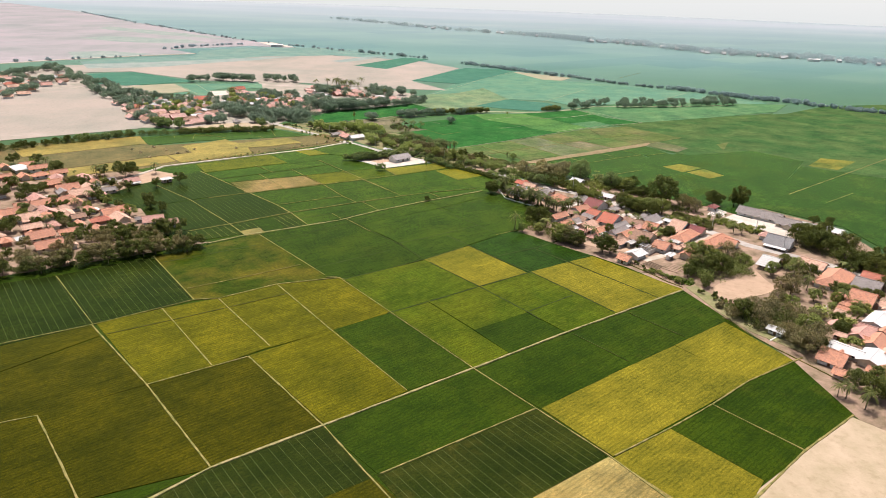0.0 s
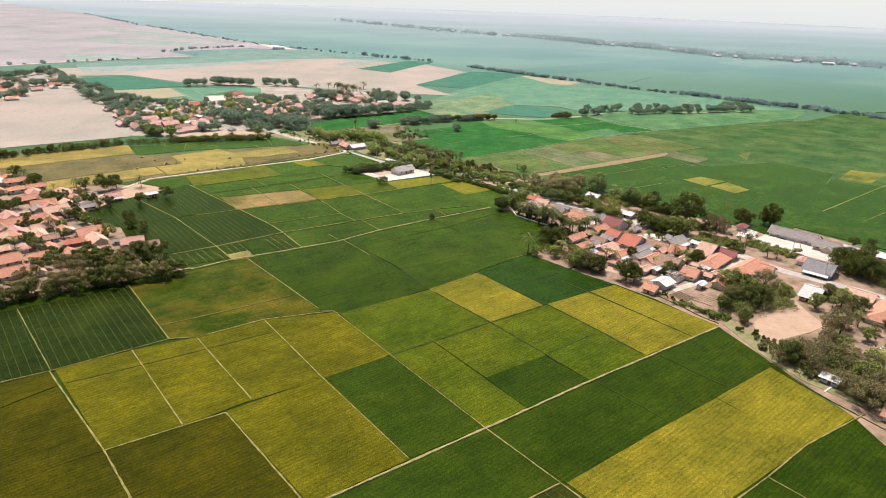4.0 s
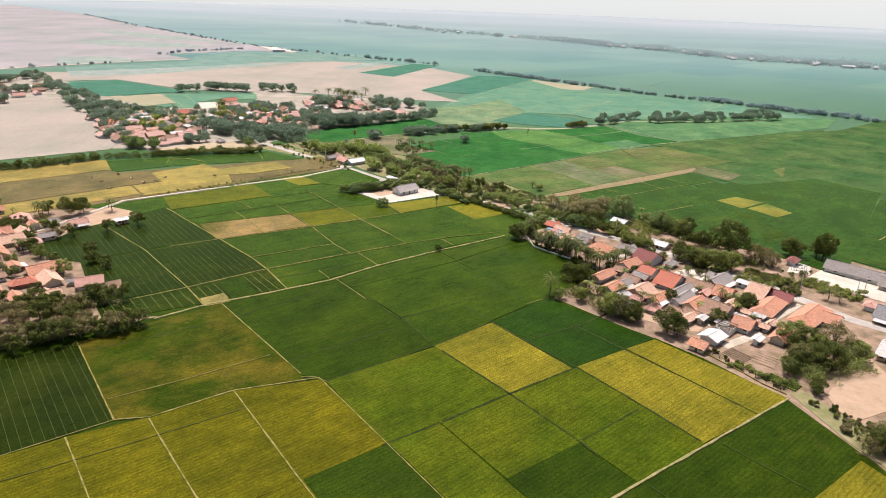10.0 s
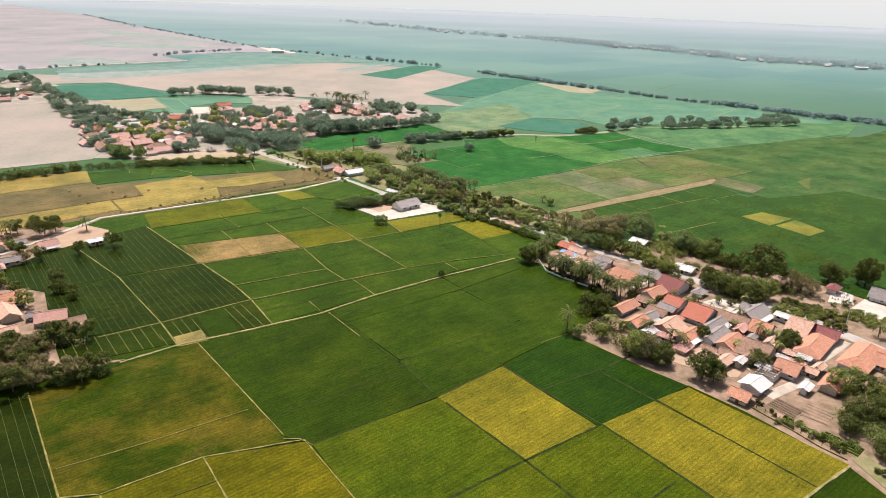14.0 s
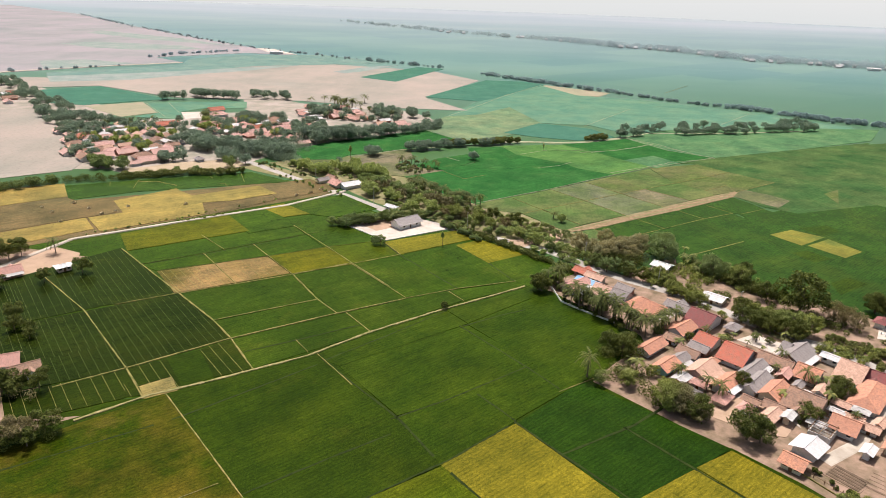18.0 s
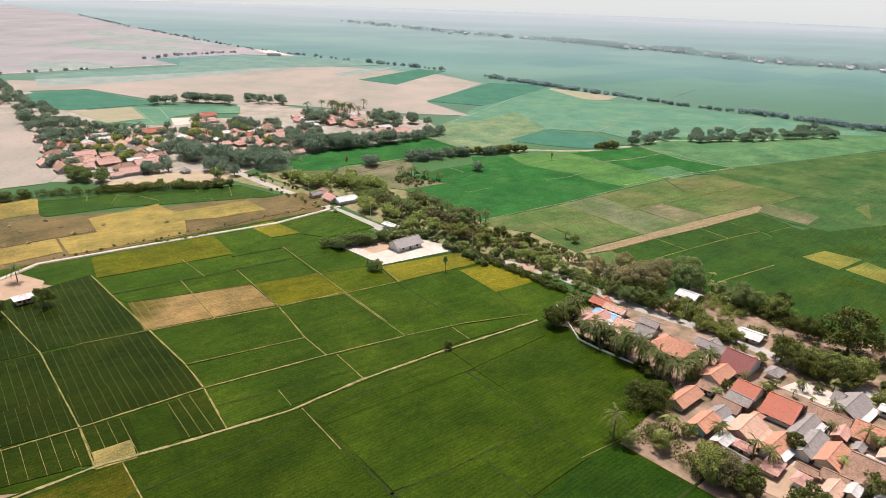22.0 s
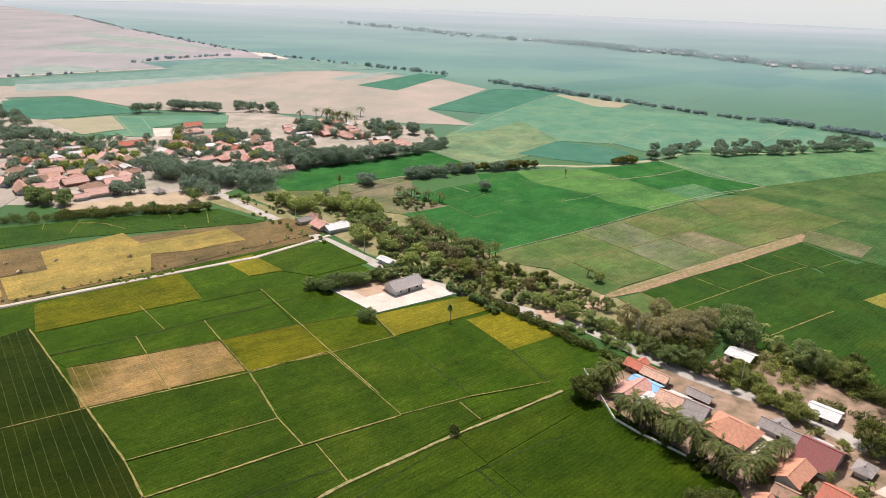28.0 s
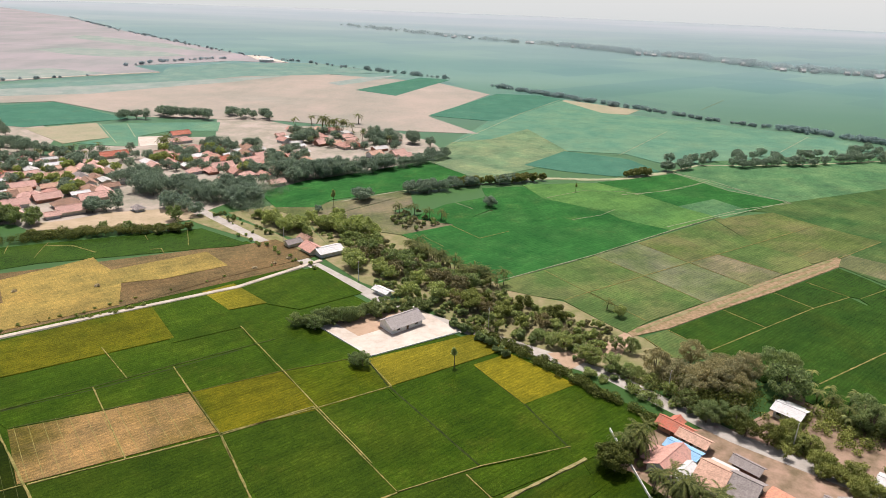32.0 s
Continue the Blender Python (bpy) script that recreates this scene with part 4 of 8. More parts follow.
field('brown', (-271.7, 418.7), (-214.4, 468.4), (-205.6, 463.4), (-189.4, 439.9), (-244.5, 388.7))
field('gold', (-242.1, 386.1), (-188.3, 438.1), (-176.9, 423.9), (-190.2, 409.9), (-229.7, 372.3))
field('brown', (-206.3, 464.1), (-189.9, 470.9), (-175.9, 451.1), (-188.5, 440.0))
field('gold', (-187.9, 467.2), (-166.0, 493.4), (-143.3, 469.9), (-173.7, 448.6))
field('gold', (-186.5, 438.9), (-143.7, 472.2), (-134.6, 452.0), (-171.7, 421.6))
field('gold', (-163.9, 491.0), (-152.3, 481.5), (-122.5, 505.7), (-109.1, 492.4), (-128.6, 476.5), (-143.1, 470.7))
field('brown', (-140.7, 467.2), (-128.1, 475.0), (-106.6, 479.4), (-131.5, 452.4))
field('brown', (-121.7, 506.8), (-97.4, 524.8), (-76.1, 506.6), (-104.3, 482.1))
field('fallow', (-214.6, 531.3), (-154.8, 564.3), (-143.7, 550.9), (-209.0, 522.4))
field('far_brown', (-106.9, 570.6), (-63.1, 600.9), (-49.7, 612.6), (-42.7, 609.8), (-57.9, 591.2), (-83.1, 562.6), (-97.3, 561.7))
field('far_brown', (-81.5, 560.9), (-57.5, 588.2), (-42.5, 607.4), (-39.5, 587.4), (-49.8, 576.6), (-72.4, 556.6))
field('east', (73.3, 439.2), (114.5, 461.5), (184.6, 503.7), (203.7, 479.3), (93.4, 417.8))
field('lime2', (-86.6, 399.5), (-65.3, 412.7), (-49.7, 394.9), (-72.8, 382.5))
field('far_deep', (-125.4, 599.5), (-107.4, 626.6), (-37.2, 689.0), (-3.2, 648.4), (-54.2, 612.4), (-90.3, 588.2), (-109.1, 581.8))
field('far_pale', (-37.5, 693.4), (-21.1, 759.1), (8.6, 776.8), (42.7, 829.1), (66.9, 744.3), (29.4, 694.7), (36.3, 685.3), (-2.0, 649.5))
field('outer_haze_soft', (-21.1, 759.1), (10.8, 858.5), (42.3, 918.5), (94.5, 1008.0), (126.7, 932.7), (196.2, 912.2), (159.6, 829.1), (108.6, 742.1), (66.9, 744.3), (42.7, 829.1), (8.6, 776.8))
field('outer_haze_deep', (30.4, 692.4), (64.2, 741.7), (107.2, 723.7), (121.2, 691.0), (88.4, 671.6), (56.0, 679.5))
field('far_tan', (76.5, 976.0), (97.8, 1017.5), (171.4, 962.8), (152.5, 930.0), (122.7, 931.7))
field('outer_haze_soft', (196.2, 912.2), (255.2, 876.4), (308.2, 844.1), (341.0, 804.6), (366.2, 782.0), (348.0, 753.5), (233.5, 748.3), (154.9, 720.8), (129.6, 716.2), (110.1, 742.4), (160.2, 829.3))
field('outer_haze_deep', (77.0, 1041.3), (100.0, 1018.1), (78.8, 979.3), (43.7, 912.1), (12.5, 858.9), (28.4, 938.3))
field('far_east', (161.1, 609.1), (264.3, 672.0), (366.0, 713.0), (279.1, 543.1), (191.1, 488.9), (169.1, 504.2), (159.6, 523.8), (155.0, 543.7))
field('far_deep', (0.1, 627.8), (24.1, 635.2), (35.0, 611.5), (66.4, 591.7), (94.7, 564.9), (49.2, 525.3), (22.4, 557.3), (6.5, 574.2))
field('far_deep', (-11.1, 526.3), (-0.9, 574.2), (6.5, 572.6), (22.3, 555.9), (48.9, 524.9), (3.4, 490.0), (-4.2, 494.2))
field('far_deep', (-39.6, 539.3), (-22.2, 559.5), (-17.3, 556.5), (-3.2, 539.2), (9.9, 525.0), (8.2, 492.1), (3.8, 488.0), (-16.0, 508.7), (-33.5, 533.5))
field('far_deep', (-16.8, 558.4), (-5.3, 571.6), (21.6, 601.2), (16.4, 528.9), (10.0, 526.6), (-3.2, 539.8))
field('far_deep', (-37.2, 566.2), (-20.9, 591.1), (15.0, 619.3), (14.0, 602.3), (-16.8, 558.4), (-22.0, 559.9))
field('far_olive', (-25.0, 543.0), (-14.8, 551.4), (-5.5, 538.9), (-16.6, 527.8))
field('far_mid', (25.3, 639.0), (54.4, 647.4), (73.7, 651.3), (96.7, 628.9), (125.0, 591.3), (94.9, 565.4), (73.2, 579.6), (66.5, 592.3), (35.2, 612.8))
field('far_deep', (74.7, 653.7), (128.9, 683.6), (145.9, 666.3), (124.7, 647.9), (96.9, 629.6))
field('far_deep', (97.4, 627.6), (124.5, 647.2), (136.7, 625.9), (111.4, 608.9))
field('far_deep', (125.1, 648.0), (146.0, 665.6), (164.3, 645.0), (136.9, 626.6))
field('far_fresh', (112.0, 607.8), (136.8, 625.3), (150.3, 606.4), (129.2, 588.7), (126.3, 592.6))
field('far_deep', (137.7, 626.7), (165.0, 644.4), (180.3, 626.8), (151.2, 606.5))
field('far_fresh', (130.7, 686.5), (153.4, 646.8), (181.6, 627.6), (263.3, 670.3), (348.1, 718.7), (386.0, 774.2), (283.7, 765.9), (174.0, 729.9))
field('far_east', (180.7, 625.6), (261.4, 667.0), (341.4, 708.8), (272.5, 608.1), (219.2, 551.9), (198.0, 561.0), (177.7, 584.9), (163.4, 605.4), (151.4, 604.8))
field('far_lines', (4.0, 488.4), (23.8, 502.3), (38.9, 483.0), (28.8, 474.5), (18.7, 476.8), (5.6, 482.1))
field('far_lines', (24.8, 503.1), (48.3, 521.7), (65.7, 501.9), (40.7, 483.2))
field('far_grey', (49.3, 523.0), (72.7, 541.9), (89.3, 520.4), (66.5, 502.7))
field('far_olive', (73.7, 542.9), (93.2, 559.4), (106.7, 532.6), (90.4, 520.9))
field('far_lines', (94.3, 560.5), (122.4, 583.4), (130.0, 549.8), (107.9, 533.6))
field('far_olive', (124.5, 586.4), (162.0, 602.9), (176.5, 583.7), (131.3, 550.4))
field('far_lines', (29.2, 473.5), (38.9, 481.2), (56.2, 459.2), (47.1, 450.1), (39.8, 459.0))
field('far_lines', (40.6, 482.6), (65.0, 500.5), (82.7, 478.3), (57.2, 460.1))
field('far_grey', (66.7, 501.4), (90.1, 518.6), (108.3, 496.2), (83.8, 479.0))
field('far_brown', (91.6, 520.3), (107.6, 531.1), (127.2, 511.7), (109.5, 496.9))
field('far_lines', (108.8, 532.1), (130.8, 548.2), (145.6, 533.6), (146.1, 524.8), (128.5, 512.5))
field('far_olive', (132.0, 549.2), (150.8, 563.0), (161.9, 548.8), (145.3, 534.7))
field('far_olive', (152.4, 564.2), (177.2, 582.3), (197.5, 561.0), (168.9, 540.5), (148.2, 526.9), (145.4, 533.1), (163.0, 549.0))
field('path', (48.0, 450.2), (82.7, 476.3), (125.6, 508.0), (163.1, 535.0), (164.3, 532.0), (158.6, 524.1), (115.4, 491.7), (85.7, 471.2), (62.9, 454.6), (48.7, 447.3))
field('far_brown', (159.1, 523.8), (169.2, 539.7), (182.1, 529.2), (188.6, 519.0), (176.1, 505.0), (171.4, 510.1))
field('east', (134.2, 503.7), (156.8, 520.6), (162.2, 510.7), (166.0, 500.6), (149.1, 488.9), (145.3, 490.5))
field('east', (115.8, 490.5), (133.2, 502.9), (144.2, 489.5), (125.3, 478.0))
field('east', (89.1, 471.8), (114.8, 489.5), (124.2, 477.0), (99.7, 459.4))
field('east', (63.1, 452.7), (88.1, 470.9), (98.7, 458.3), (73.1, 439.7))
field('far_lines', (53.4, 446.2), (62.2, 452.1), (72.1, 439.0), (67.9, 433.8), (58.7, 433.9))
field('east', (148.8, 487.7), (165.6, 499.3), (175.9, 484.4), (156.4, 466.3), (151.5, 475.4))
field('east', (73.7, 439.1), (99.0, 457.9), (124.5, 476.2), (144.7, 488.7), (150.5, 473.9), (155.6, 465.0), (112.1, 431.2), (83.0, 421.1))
field('outer_haze_deep', (-443.3, 825.8), (-400.8, 863.3), (-299.5, 798.0), (-356.2, 747.5), (-392.2, 752.3))
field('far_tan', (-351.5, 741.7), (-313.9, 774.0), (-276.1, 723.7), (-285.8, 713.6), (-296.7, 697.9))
field('outer_haze_soft', (-309.1, 770.1), (-288.8, 778.5), (-259.7, 731.3), (-244.9, 700.0), (-258.3, 697.3), (-286.4, 700.0), (-274.8, 721.9))
field('outer_haze_soft', (-287.8, 778.7), (-256.6, 788.5), (-220.7, 798.1), (-210.3, 763.8), (-245.1, 756.2), (-259.1, 732.4))
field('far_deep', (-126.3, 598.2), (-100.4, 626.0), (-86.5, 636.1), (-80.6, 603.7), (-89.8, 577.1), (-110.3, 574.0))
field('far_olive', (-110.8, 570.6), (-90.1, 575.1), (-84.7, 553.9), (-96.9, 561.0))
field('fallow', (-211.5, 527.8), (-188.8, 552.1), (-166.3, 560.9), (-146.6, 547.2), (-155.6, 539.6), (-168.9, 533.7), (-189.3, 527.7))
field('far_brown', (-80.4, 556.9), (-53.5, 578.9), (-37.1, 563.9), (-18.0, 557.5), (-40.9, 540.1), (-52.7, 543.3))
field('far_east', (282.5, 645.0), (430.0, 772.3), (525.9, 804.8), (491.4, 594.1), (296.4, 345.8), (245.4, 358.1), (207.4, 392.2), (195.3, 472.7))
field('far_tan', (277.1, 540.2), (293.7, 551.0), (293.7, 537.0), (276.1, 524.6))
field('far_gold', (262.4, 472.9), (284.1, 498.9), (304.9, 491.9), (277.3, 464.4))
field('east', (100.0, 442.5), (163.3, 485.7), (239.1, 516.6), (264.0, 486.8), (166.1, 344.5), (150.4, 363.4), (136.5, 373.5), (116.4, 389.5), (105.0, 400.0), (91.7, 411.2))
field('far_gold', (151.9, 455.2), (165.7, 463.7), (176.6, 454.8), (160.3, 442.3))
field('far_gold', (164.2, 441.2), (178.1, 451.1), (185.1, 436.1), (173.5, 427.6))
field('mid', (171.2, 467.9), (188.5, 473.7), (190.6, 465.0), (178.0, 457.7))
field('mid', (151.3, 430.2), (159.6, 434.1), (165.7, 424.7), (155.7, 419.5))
field('mid', (151.4, 395.4), (161.7, 401.8), (166.7, 396.9), (149.6, 384.7))
field('far_olive', (219.6, 537.9), (246.6, 558.3), (264.2, 538.1), (215.7, 503.5))
field('east', (180.0, 366.0), (255.0, 470.0), (335.0, 420.0), (335.0, 280.0), (240.0, 240.0), (213.0, 300.0), (211.0, 335.0))
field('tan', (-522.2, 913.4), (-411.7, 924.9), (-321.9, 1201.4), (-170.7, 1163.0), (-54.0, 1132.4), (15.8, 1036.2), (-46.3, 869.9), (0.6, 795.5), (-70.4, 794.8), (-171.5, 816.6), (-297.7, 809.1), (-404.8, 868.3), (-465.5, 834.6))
field('outer_haze_deep', (-141.3, 1028.4), (-75.6, 1175.9), (-36.4, 1163.1), (-91.6, 996.1))
field('outer_haze_deep', (-46.6, 876.1), (24.1, 1043.4), (77.5, 1044.6), (12.0, 859.5))
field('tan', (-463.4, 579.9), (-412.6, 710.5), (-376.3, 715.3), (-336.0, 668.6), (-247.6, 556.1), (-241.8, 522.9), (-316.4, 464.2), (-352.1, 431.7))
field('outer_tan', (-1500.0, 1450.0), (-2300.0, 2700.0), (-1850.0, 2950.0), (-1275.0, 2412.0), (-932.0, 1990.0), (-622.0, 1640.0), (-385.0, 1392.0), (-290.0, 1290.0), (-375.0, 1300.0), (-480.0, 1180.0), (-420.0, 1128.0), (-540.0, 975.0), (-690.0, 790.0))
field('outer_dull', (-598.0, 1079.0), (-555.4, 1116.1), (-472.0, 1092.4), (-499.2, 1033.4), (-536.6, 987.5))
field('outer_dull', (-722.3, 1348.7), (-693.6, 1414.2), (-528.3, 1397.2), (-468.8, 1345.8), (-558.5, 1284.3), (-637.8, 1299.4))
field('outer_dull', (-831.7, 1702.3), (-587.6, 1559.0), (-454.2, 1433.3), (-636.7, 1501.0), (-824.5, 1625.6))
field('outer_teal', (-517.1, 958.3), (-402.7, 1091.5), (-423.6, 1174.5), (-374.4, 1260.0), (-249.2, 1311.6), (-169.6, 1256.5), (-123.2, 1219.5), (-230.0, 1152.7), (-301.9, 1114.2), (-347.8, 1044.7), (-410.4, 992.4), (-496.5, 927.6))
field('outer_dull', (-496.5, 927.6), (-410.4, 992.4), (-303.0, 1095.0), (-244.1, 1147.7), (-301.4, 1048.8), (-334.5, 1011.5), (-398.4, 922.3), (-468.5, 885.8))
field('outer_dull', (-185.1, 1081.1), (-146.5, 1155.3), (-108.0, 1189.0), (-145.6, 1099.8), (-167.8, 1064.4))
for line in ([(50.2, 450.0), (82.3, 475.2), (124.8, 506.3), (159.2, 531.3)], [(86.6, 473.7), (121.7, 499.0), (157.8, 525.8)]):
    tagged(part("grass_strip", ribbon(line, 1.1, 0.1, 0.3, 0.6), VERGE), "ragged strip of dry grass along a dirt track", "grass", kind="structure")

bund(1.2, (-65.4, 118.7), (-54.5, 130.9), (-30.5, 149.1), (10.8, 180.7), (43.5, 206.3), (97.6, 246.4))
bund(0.8, (-30.5, 149.1), (-15.6, 129.4), (-8.1, 119.7))
bund(0.7, (10.8, 180.7), (27.9, 160.3), (44.4, 140.5), (55.7, 124.5))
bund(0.7, (-13.4, 130.7), (27.9, 160.3))
bund(1.0, (74.5, 125.4), (97.0, 145.4), (119.2, 162.4))
bund(0.6, (79.8, 165.4), (97.0, 145.4))
bund(0.7, (45.8, 140.6), (64.3, 153.5), (79.8, 165.4), (96.1, 179.0), (120.4, 194.6))
bund(0.8, (-79.7, 118.0), (-107.1, 149.0), (-114.8, 145.3))
bund(0.8, (-118.4, 200.2), (-84.8, 165.5), (-54.5, 130.9))
bund(0.6, (-84.8, 165.5), (-60.2, 183.2))
bund(0.8, (-60.2, 183.2), (-30.5, 149.1))
bund(0.7, (-100.0, 214.1), (-69.7, 177.1))
bund(0.7, (-82.8, 223.5), (-55.1, 190.0))
bund(0.7, (-64.7, 238.3), (-37.1, 202.1))
bund(0.4, (-37.1, 202.1), (-9.2, 167.2))
bund(0.7, (-91.2, 222.3), (-82.9, 224.0), (-64.7, 238.3), (-41.7, 246.9))
bund(0.5, (-41.7, 246.9), (-18.5, 217.7), (10.8, 180.7))
bund(0.5, (-140.2, 185.5), (-118.4, 200.2), (-91.2, 222.3))
bund(0.6, (-123.1, 262.0), (-91.6, 222.3))
bund(0.5, (-151.5, 238.5), (-117.8, 200.2))
bund(1.5, (-105.7, 279.7), (-92.0, 292.3), (-72.2, 304.5), (-66.3, 308.6), (-52.2, 318.1), (-34.5, 335.6), (-10.5, 355.2), (8.0, 368.8), (21.7, 379.3))
bund(0.25, (-135.9, 385.0), (-115.4, 399.7), (-97.2, 413.8), (-72.2, 432.4))
bund(0.25, (-126.4, 379.2), (-106.1, 389.6), (-88.7, 398.5), (-65.3, 412.7), (-42.4, 423.8))
bund(0.25, (-110.1, 194.3), (-93.3, 205.5), (-77.3, 216.6), (-58.1, 230.5))
bund(0.22, (46.0, 205.7), (61.1, 188.2))
bund(0.22, (69.8, 223.5), (85.2, 206.2))
bund(0.6, (-86.9, 293.7), (-67.2, 271.2), (-47.4, 248.4))
bund(0.6, (-47.0, 246.8), (-42.9, 247.1), (-38.9, 244.8))
bund(0.9, (-151.8, 400.9), (-134.8, 383.9), (-110.0, 359.3), (-89.7, 339.2), (-79.7, 327.3), (-66.8, 309.0))
bund(0.8, (-72.0, 381.1), (-57.5, 359.1), (-48.2, 348.4))
bund(0.8, (-109.3, 359.4), (-72.0, 381.1), (-51.0, 395.8))
bund(0.6, (-89.3, 339.2), (-57.5, 359.1))
bund(0.9, (-120.0, 294.4), (-104.2, 306.4), (-79.6, 327.0), (-48.2, 348.4), (-24.5, 363.3))
bund(0.7, (-45.1, 349.3), (-34.5, 335.8))
bund(0.5, (-51.0, 395.4), (-24.6, 363.7))
bund(0.5, (-128.6, 347.6), (-110.0, 359.3))
bund(0.4, (-87.1, 399.6), (-72.0, 381.1))
bund(0.7, (-166.6, 368.5), (-136.7, 342.2), (-104.4, 306.3), (-92.2, 291.0))
bund(0.6, (-115.4, 399.4), (-91.6, 370.0))
bund(0.7, (-97.5, 412.3), (-72.6, 381.6), (-66.4, 372.2))
bund(0.6, (-86.1, 440.2), (-64.8, 413.9), (-49.9, 395.2), (-31.8, 373.3))
bund(0.6, (-72.6, 381.6), (-49.9, 395.2), (-30.8, 407.9))
bund(0.5, (-40.1, 422.3), (-30.8, 407.9))
bund(0.7, (-4.4, 482.2), (3.3, 488.7), (48.7, 524.1), (94.5, 563.9), (126.2, 589.9), (151.0, 605.9), (181.3, 626.9))
bund(0.6, (28.6, 473.7), (39.0, 482.1), (89.8, 519.7), (130.4, 549.0), (177.2, 583.8))
bund(0.4, (23.8, 502.7), (39.0, 482.1), (56.3, 459.5))
bund(0.35, (48.6, 523.3), (66.0, 502.0), (83.1, 478.3))
bund(0.35, (73.2, 542.8), (89.9, 520.1), (108.6, 496.2))
bund(0.4, (106.7, 532.6), (127.9, 511.7))
bund(0.6, (130.1, 688.0), (153.4, 646.8), (181.6, 627.6))
bund(0.5, (91.1, 628.7), (124.7, 647.9), (146.6, 667.2))
bund(0.6, (62.3, 452.6), (72.7, 439.2), (99.0, 458.4), (124.9, 477.1), (145.0, 489.3))
bund(0.5, (88.4, 471.5), (99.0, 458.4))
bund(0.5, (115.3, 490.2), (124.9, 477.1))
bund(0.4, (134.1, 503.4), (144.8, 489.6))
bund(0.5, (144.6, 533.8), (163.2, 549.4))
bund(0.7, (197.5, 560.1), (163.3, 533.8))
bund(0.5, (148.8, 488.3), (166.7, 500.1))
bund(0.5, (52.5, 446.1), (58.7, 433.9))
bund(0.4, (37.1, 613.7), (59.8, 631.8), (84.8, 634.5), (93.0, 629.0))
bund(0.4, (46.0, 574.6), (62.5, 584.5), (72.4, 596.0))
bund(0.9, (-22.4, 753.2), (3.2, 811.9), (41.5, 907.1), (95.6, 1016.8))
bund(0.5, (-17.3, 556.5), (-3.2, 539.2), (11.3, 551.4))
bund(0.6, (-15.8, 595.5), (-6.5, 585.9))
bund(0.4, (-30.5, 538.8), (-19.8, 525.8))
bund(1.5, (-78.1, 588.6), (-49.9, 613.0), (0.1, 637.6), (38.6, 658.2))
bund(7, (20.0, 651.0), (38.6, 658.2), (72.1, 660.2), (92.2, 665.4), (124.3, 686.4))
bund(3.5, (124.3, 686.4), (155.1, 713.0), (209.0, 722.6), (261.8, 737.9), (312.8, 755.6))
bund(1.0, (210.3, 394.8), (309.9, 481.3), (445.1, 597.8))
bund(0.6, (225.1, 379.3), (253.6, 402.3))
bund(0.7, (131.6, 685.7), (150.8, 668.7), (167.9, 639.6))
bund(0.5, (-189.1, 490.6), (-193.0, 504.6), (-193.6, 508.7))
bund(1.0, (-193.0, 504.6), (-180.8, 505.6), (-167.9, 499.6))
bund(0.5, (-157.3, 522.9), (-153.2, 516.9))
bund(0.5, (-146.9, 505.6), (-143.0, 507.7), (-139.1, 501.6))
bund(0.5, (-141.8, 533.5), (-133.0, 512.5))
bund(0.5, (-203.7, 493.4), (-208.1, 502.7))
bund(0.8, (-309.1, 771.4), (-262.6, 705.8))
bund(0.7, (-288.8, 776.0), (-258.4, 726.4))
tagged(part("road", ribbon([(-690, 770), (-615, 868), (-545, 979), (-475, 1060), (-414, 1121)], 4.6, 0.0, 0.7, 0.04), WHITEROAD), "narrow pale road across the dry fields", "road", kind="structure")

ditch(0.5, (-47.1, 316.6), (-35.1, 303.4), (-20.8, 288.0), (-9.8, 272.2))
ditch(0.4, (-22.3, 286.9), (-6.6, 297.9), (16.8, 317.2))
ditch(0.4, (-53.1, 255.7), (-37.9, 268.0), (-21.7, 280.5))
ditch(0.4, (-117.2, 256.0), (-100.8, 267.4), (-84.2, 279.5))
ditch(0.4, (-80.5, 282.1), (-66.3, 295.5), (-47.9, 313.2))
ditch(0.35, (-46.3, 315.8), (-28.9, 333.2), (-8.7, 354.9))
bund(0.35, (-97.5, 231.5), (-80.2, 243.2), (-59.8, 258.8))
ditch(0.45, (-40.3, 244.8), (-24.7, 256.4), (-6.3, 271.0), (9.7, 286.3))
ditch(0.4, (-4.3, 343.2), (17.4, 317.1), (25.8, 305.8))
bund(0.4, (25.6, 304.0), (38.0, 312.9))
ditch(0.45, (-2.9, 342.8), (10.7, 352.6), (20.0, 358.0))
ditch(0.35, (1.5, 301.1), (11.8, 288.7))
ditch(0.5, (11.4, 288.4), (24.0, 273.8), (37.6, 259.2), (52.4, 240.4), (64.6, 224.2))
ditch(0.55, (22.8, 275.4), (44.1, 289.3), (63.5, 306.6))
ditch(0.55, (41.1, 288.2), (55.8, 271.6))
ditch(0.4, (55.8, 271.6), (72.1, 253.3), (85.4, 237.6))
ditch(0.45, (-5.6, 266.4), (15.1, 242.7), (31.6, 222.4), (36.1, 215.9))
ditch(0.5, (-4.2, 227.9), (14.4, 242.3), (36.3, 258.6))
ditch(0.4, (32.8, 222.3), (51.3, 237.6))
ditch(0.4, (-19.5, 216.4), (-4.9, 227.4))
bund(0.45, (-124.5, 421.6), (-108.1, 404.8))
ditch(0.4, (-133.4, 386.1), (-114.2, 398.8), (-96.9, 411.9), (-80.5, 425.2))
ditch(0.45, (-39.6, 421.3), (-31.6, 407.8), (-5.1, 374.3))
bund(0.45, (-24.3, 363.8), (-5.1, 374.3), (18.4, 384.0))
bund(0.6, (-8.6, 370.9), (-2.7, 363.2))
ditch(0.45, (-5.8, 421.3), (7.5, 402.8), (18.3, 382.8))
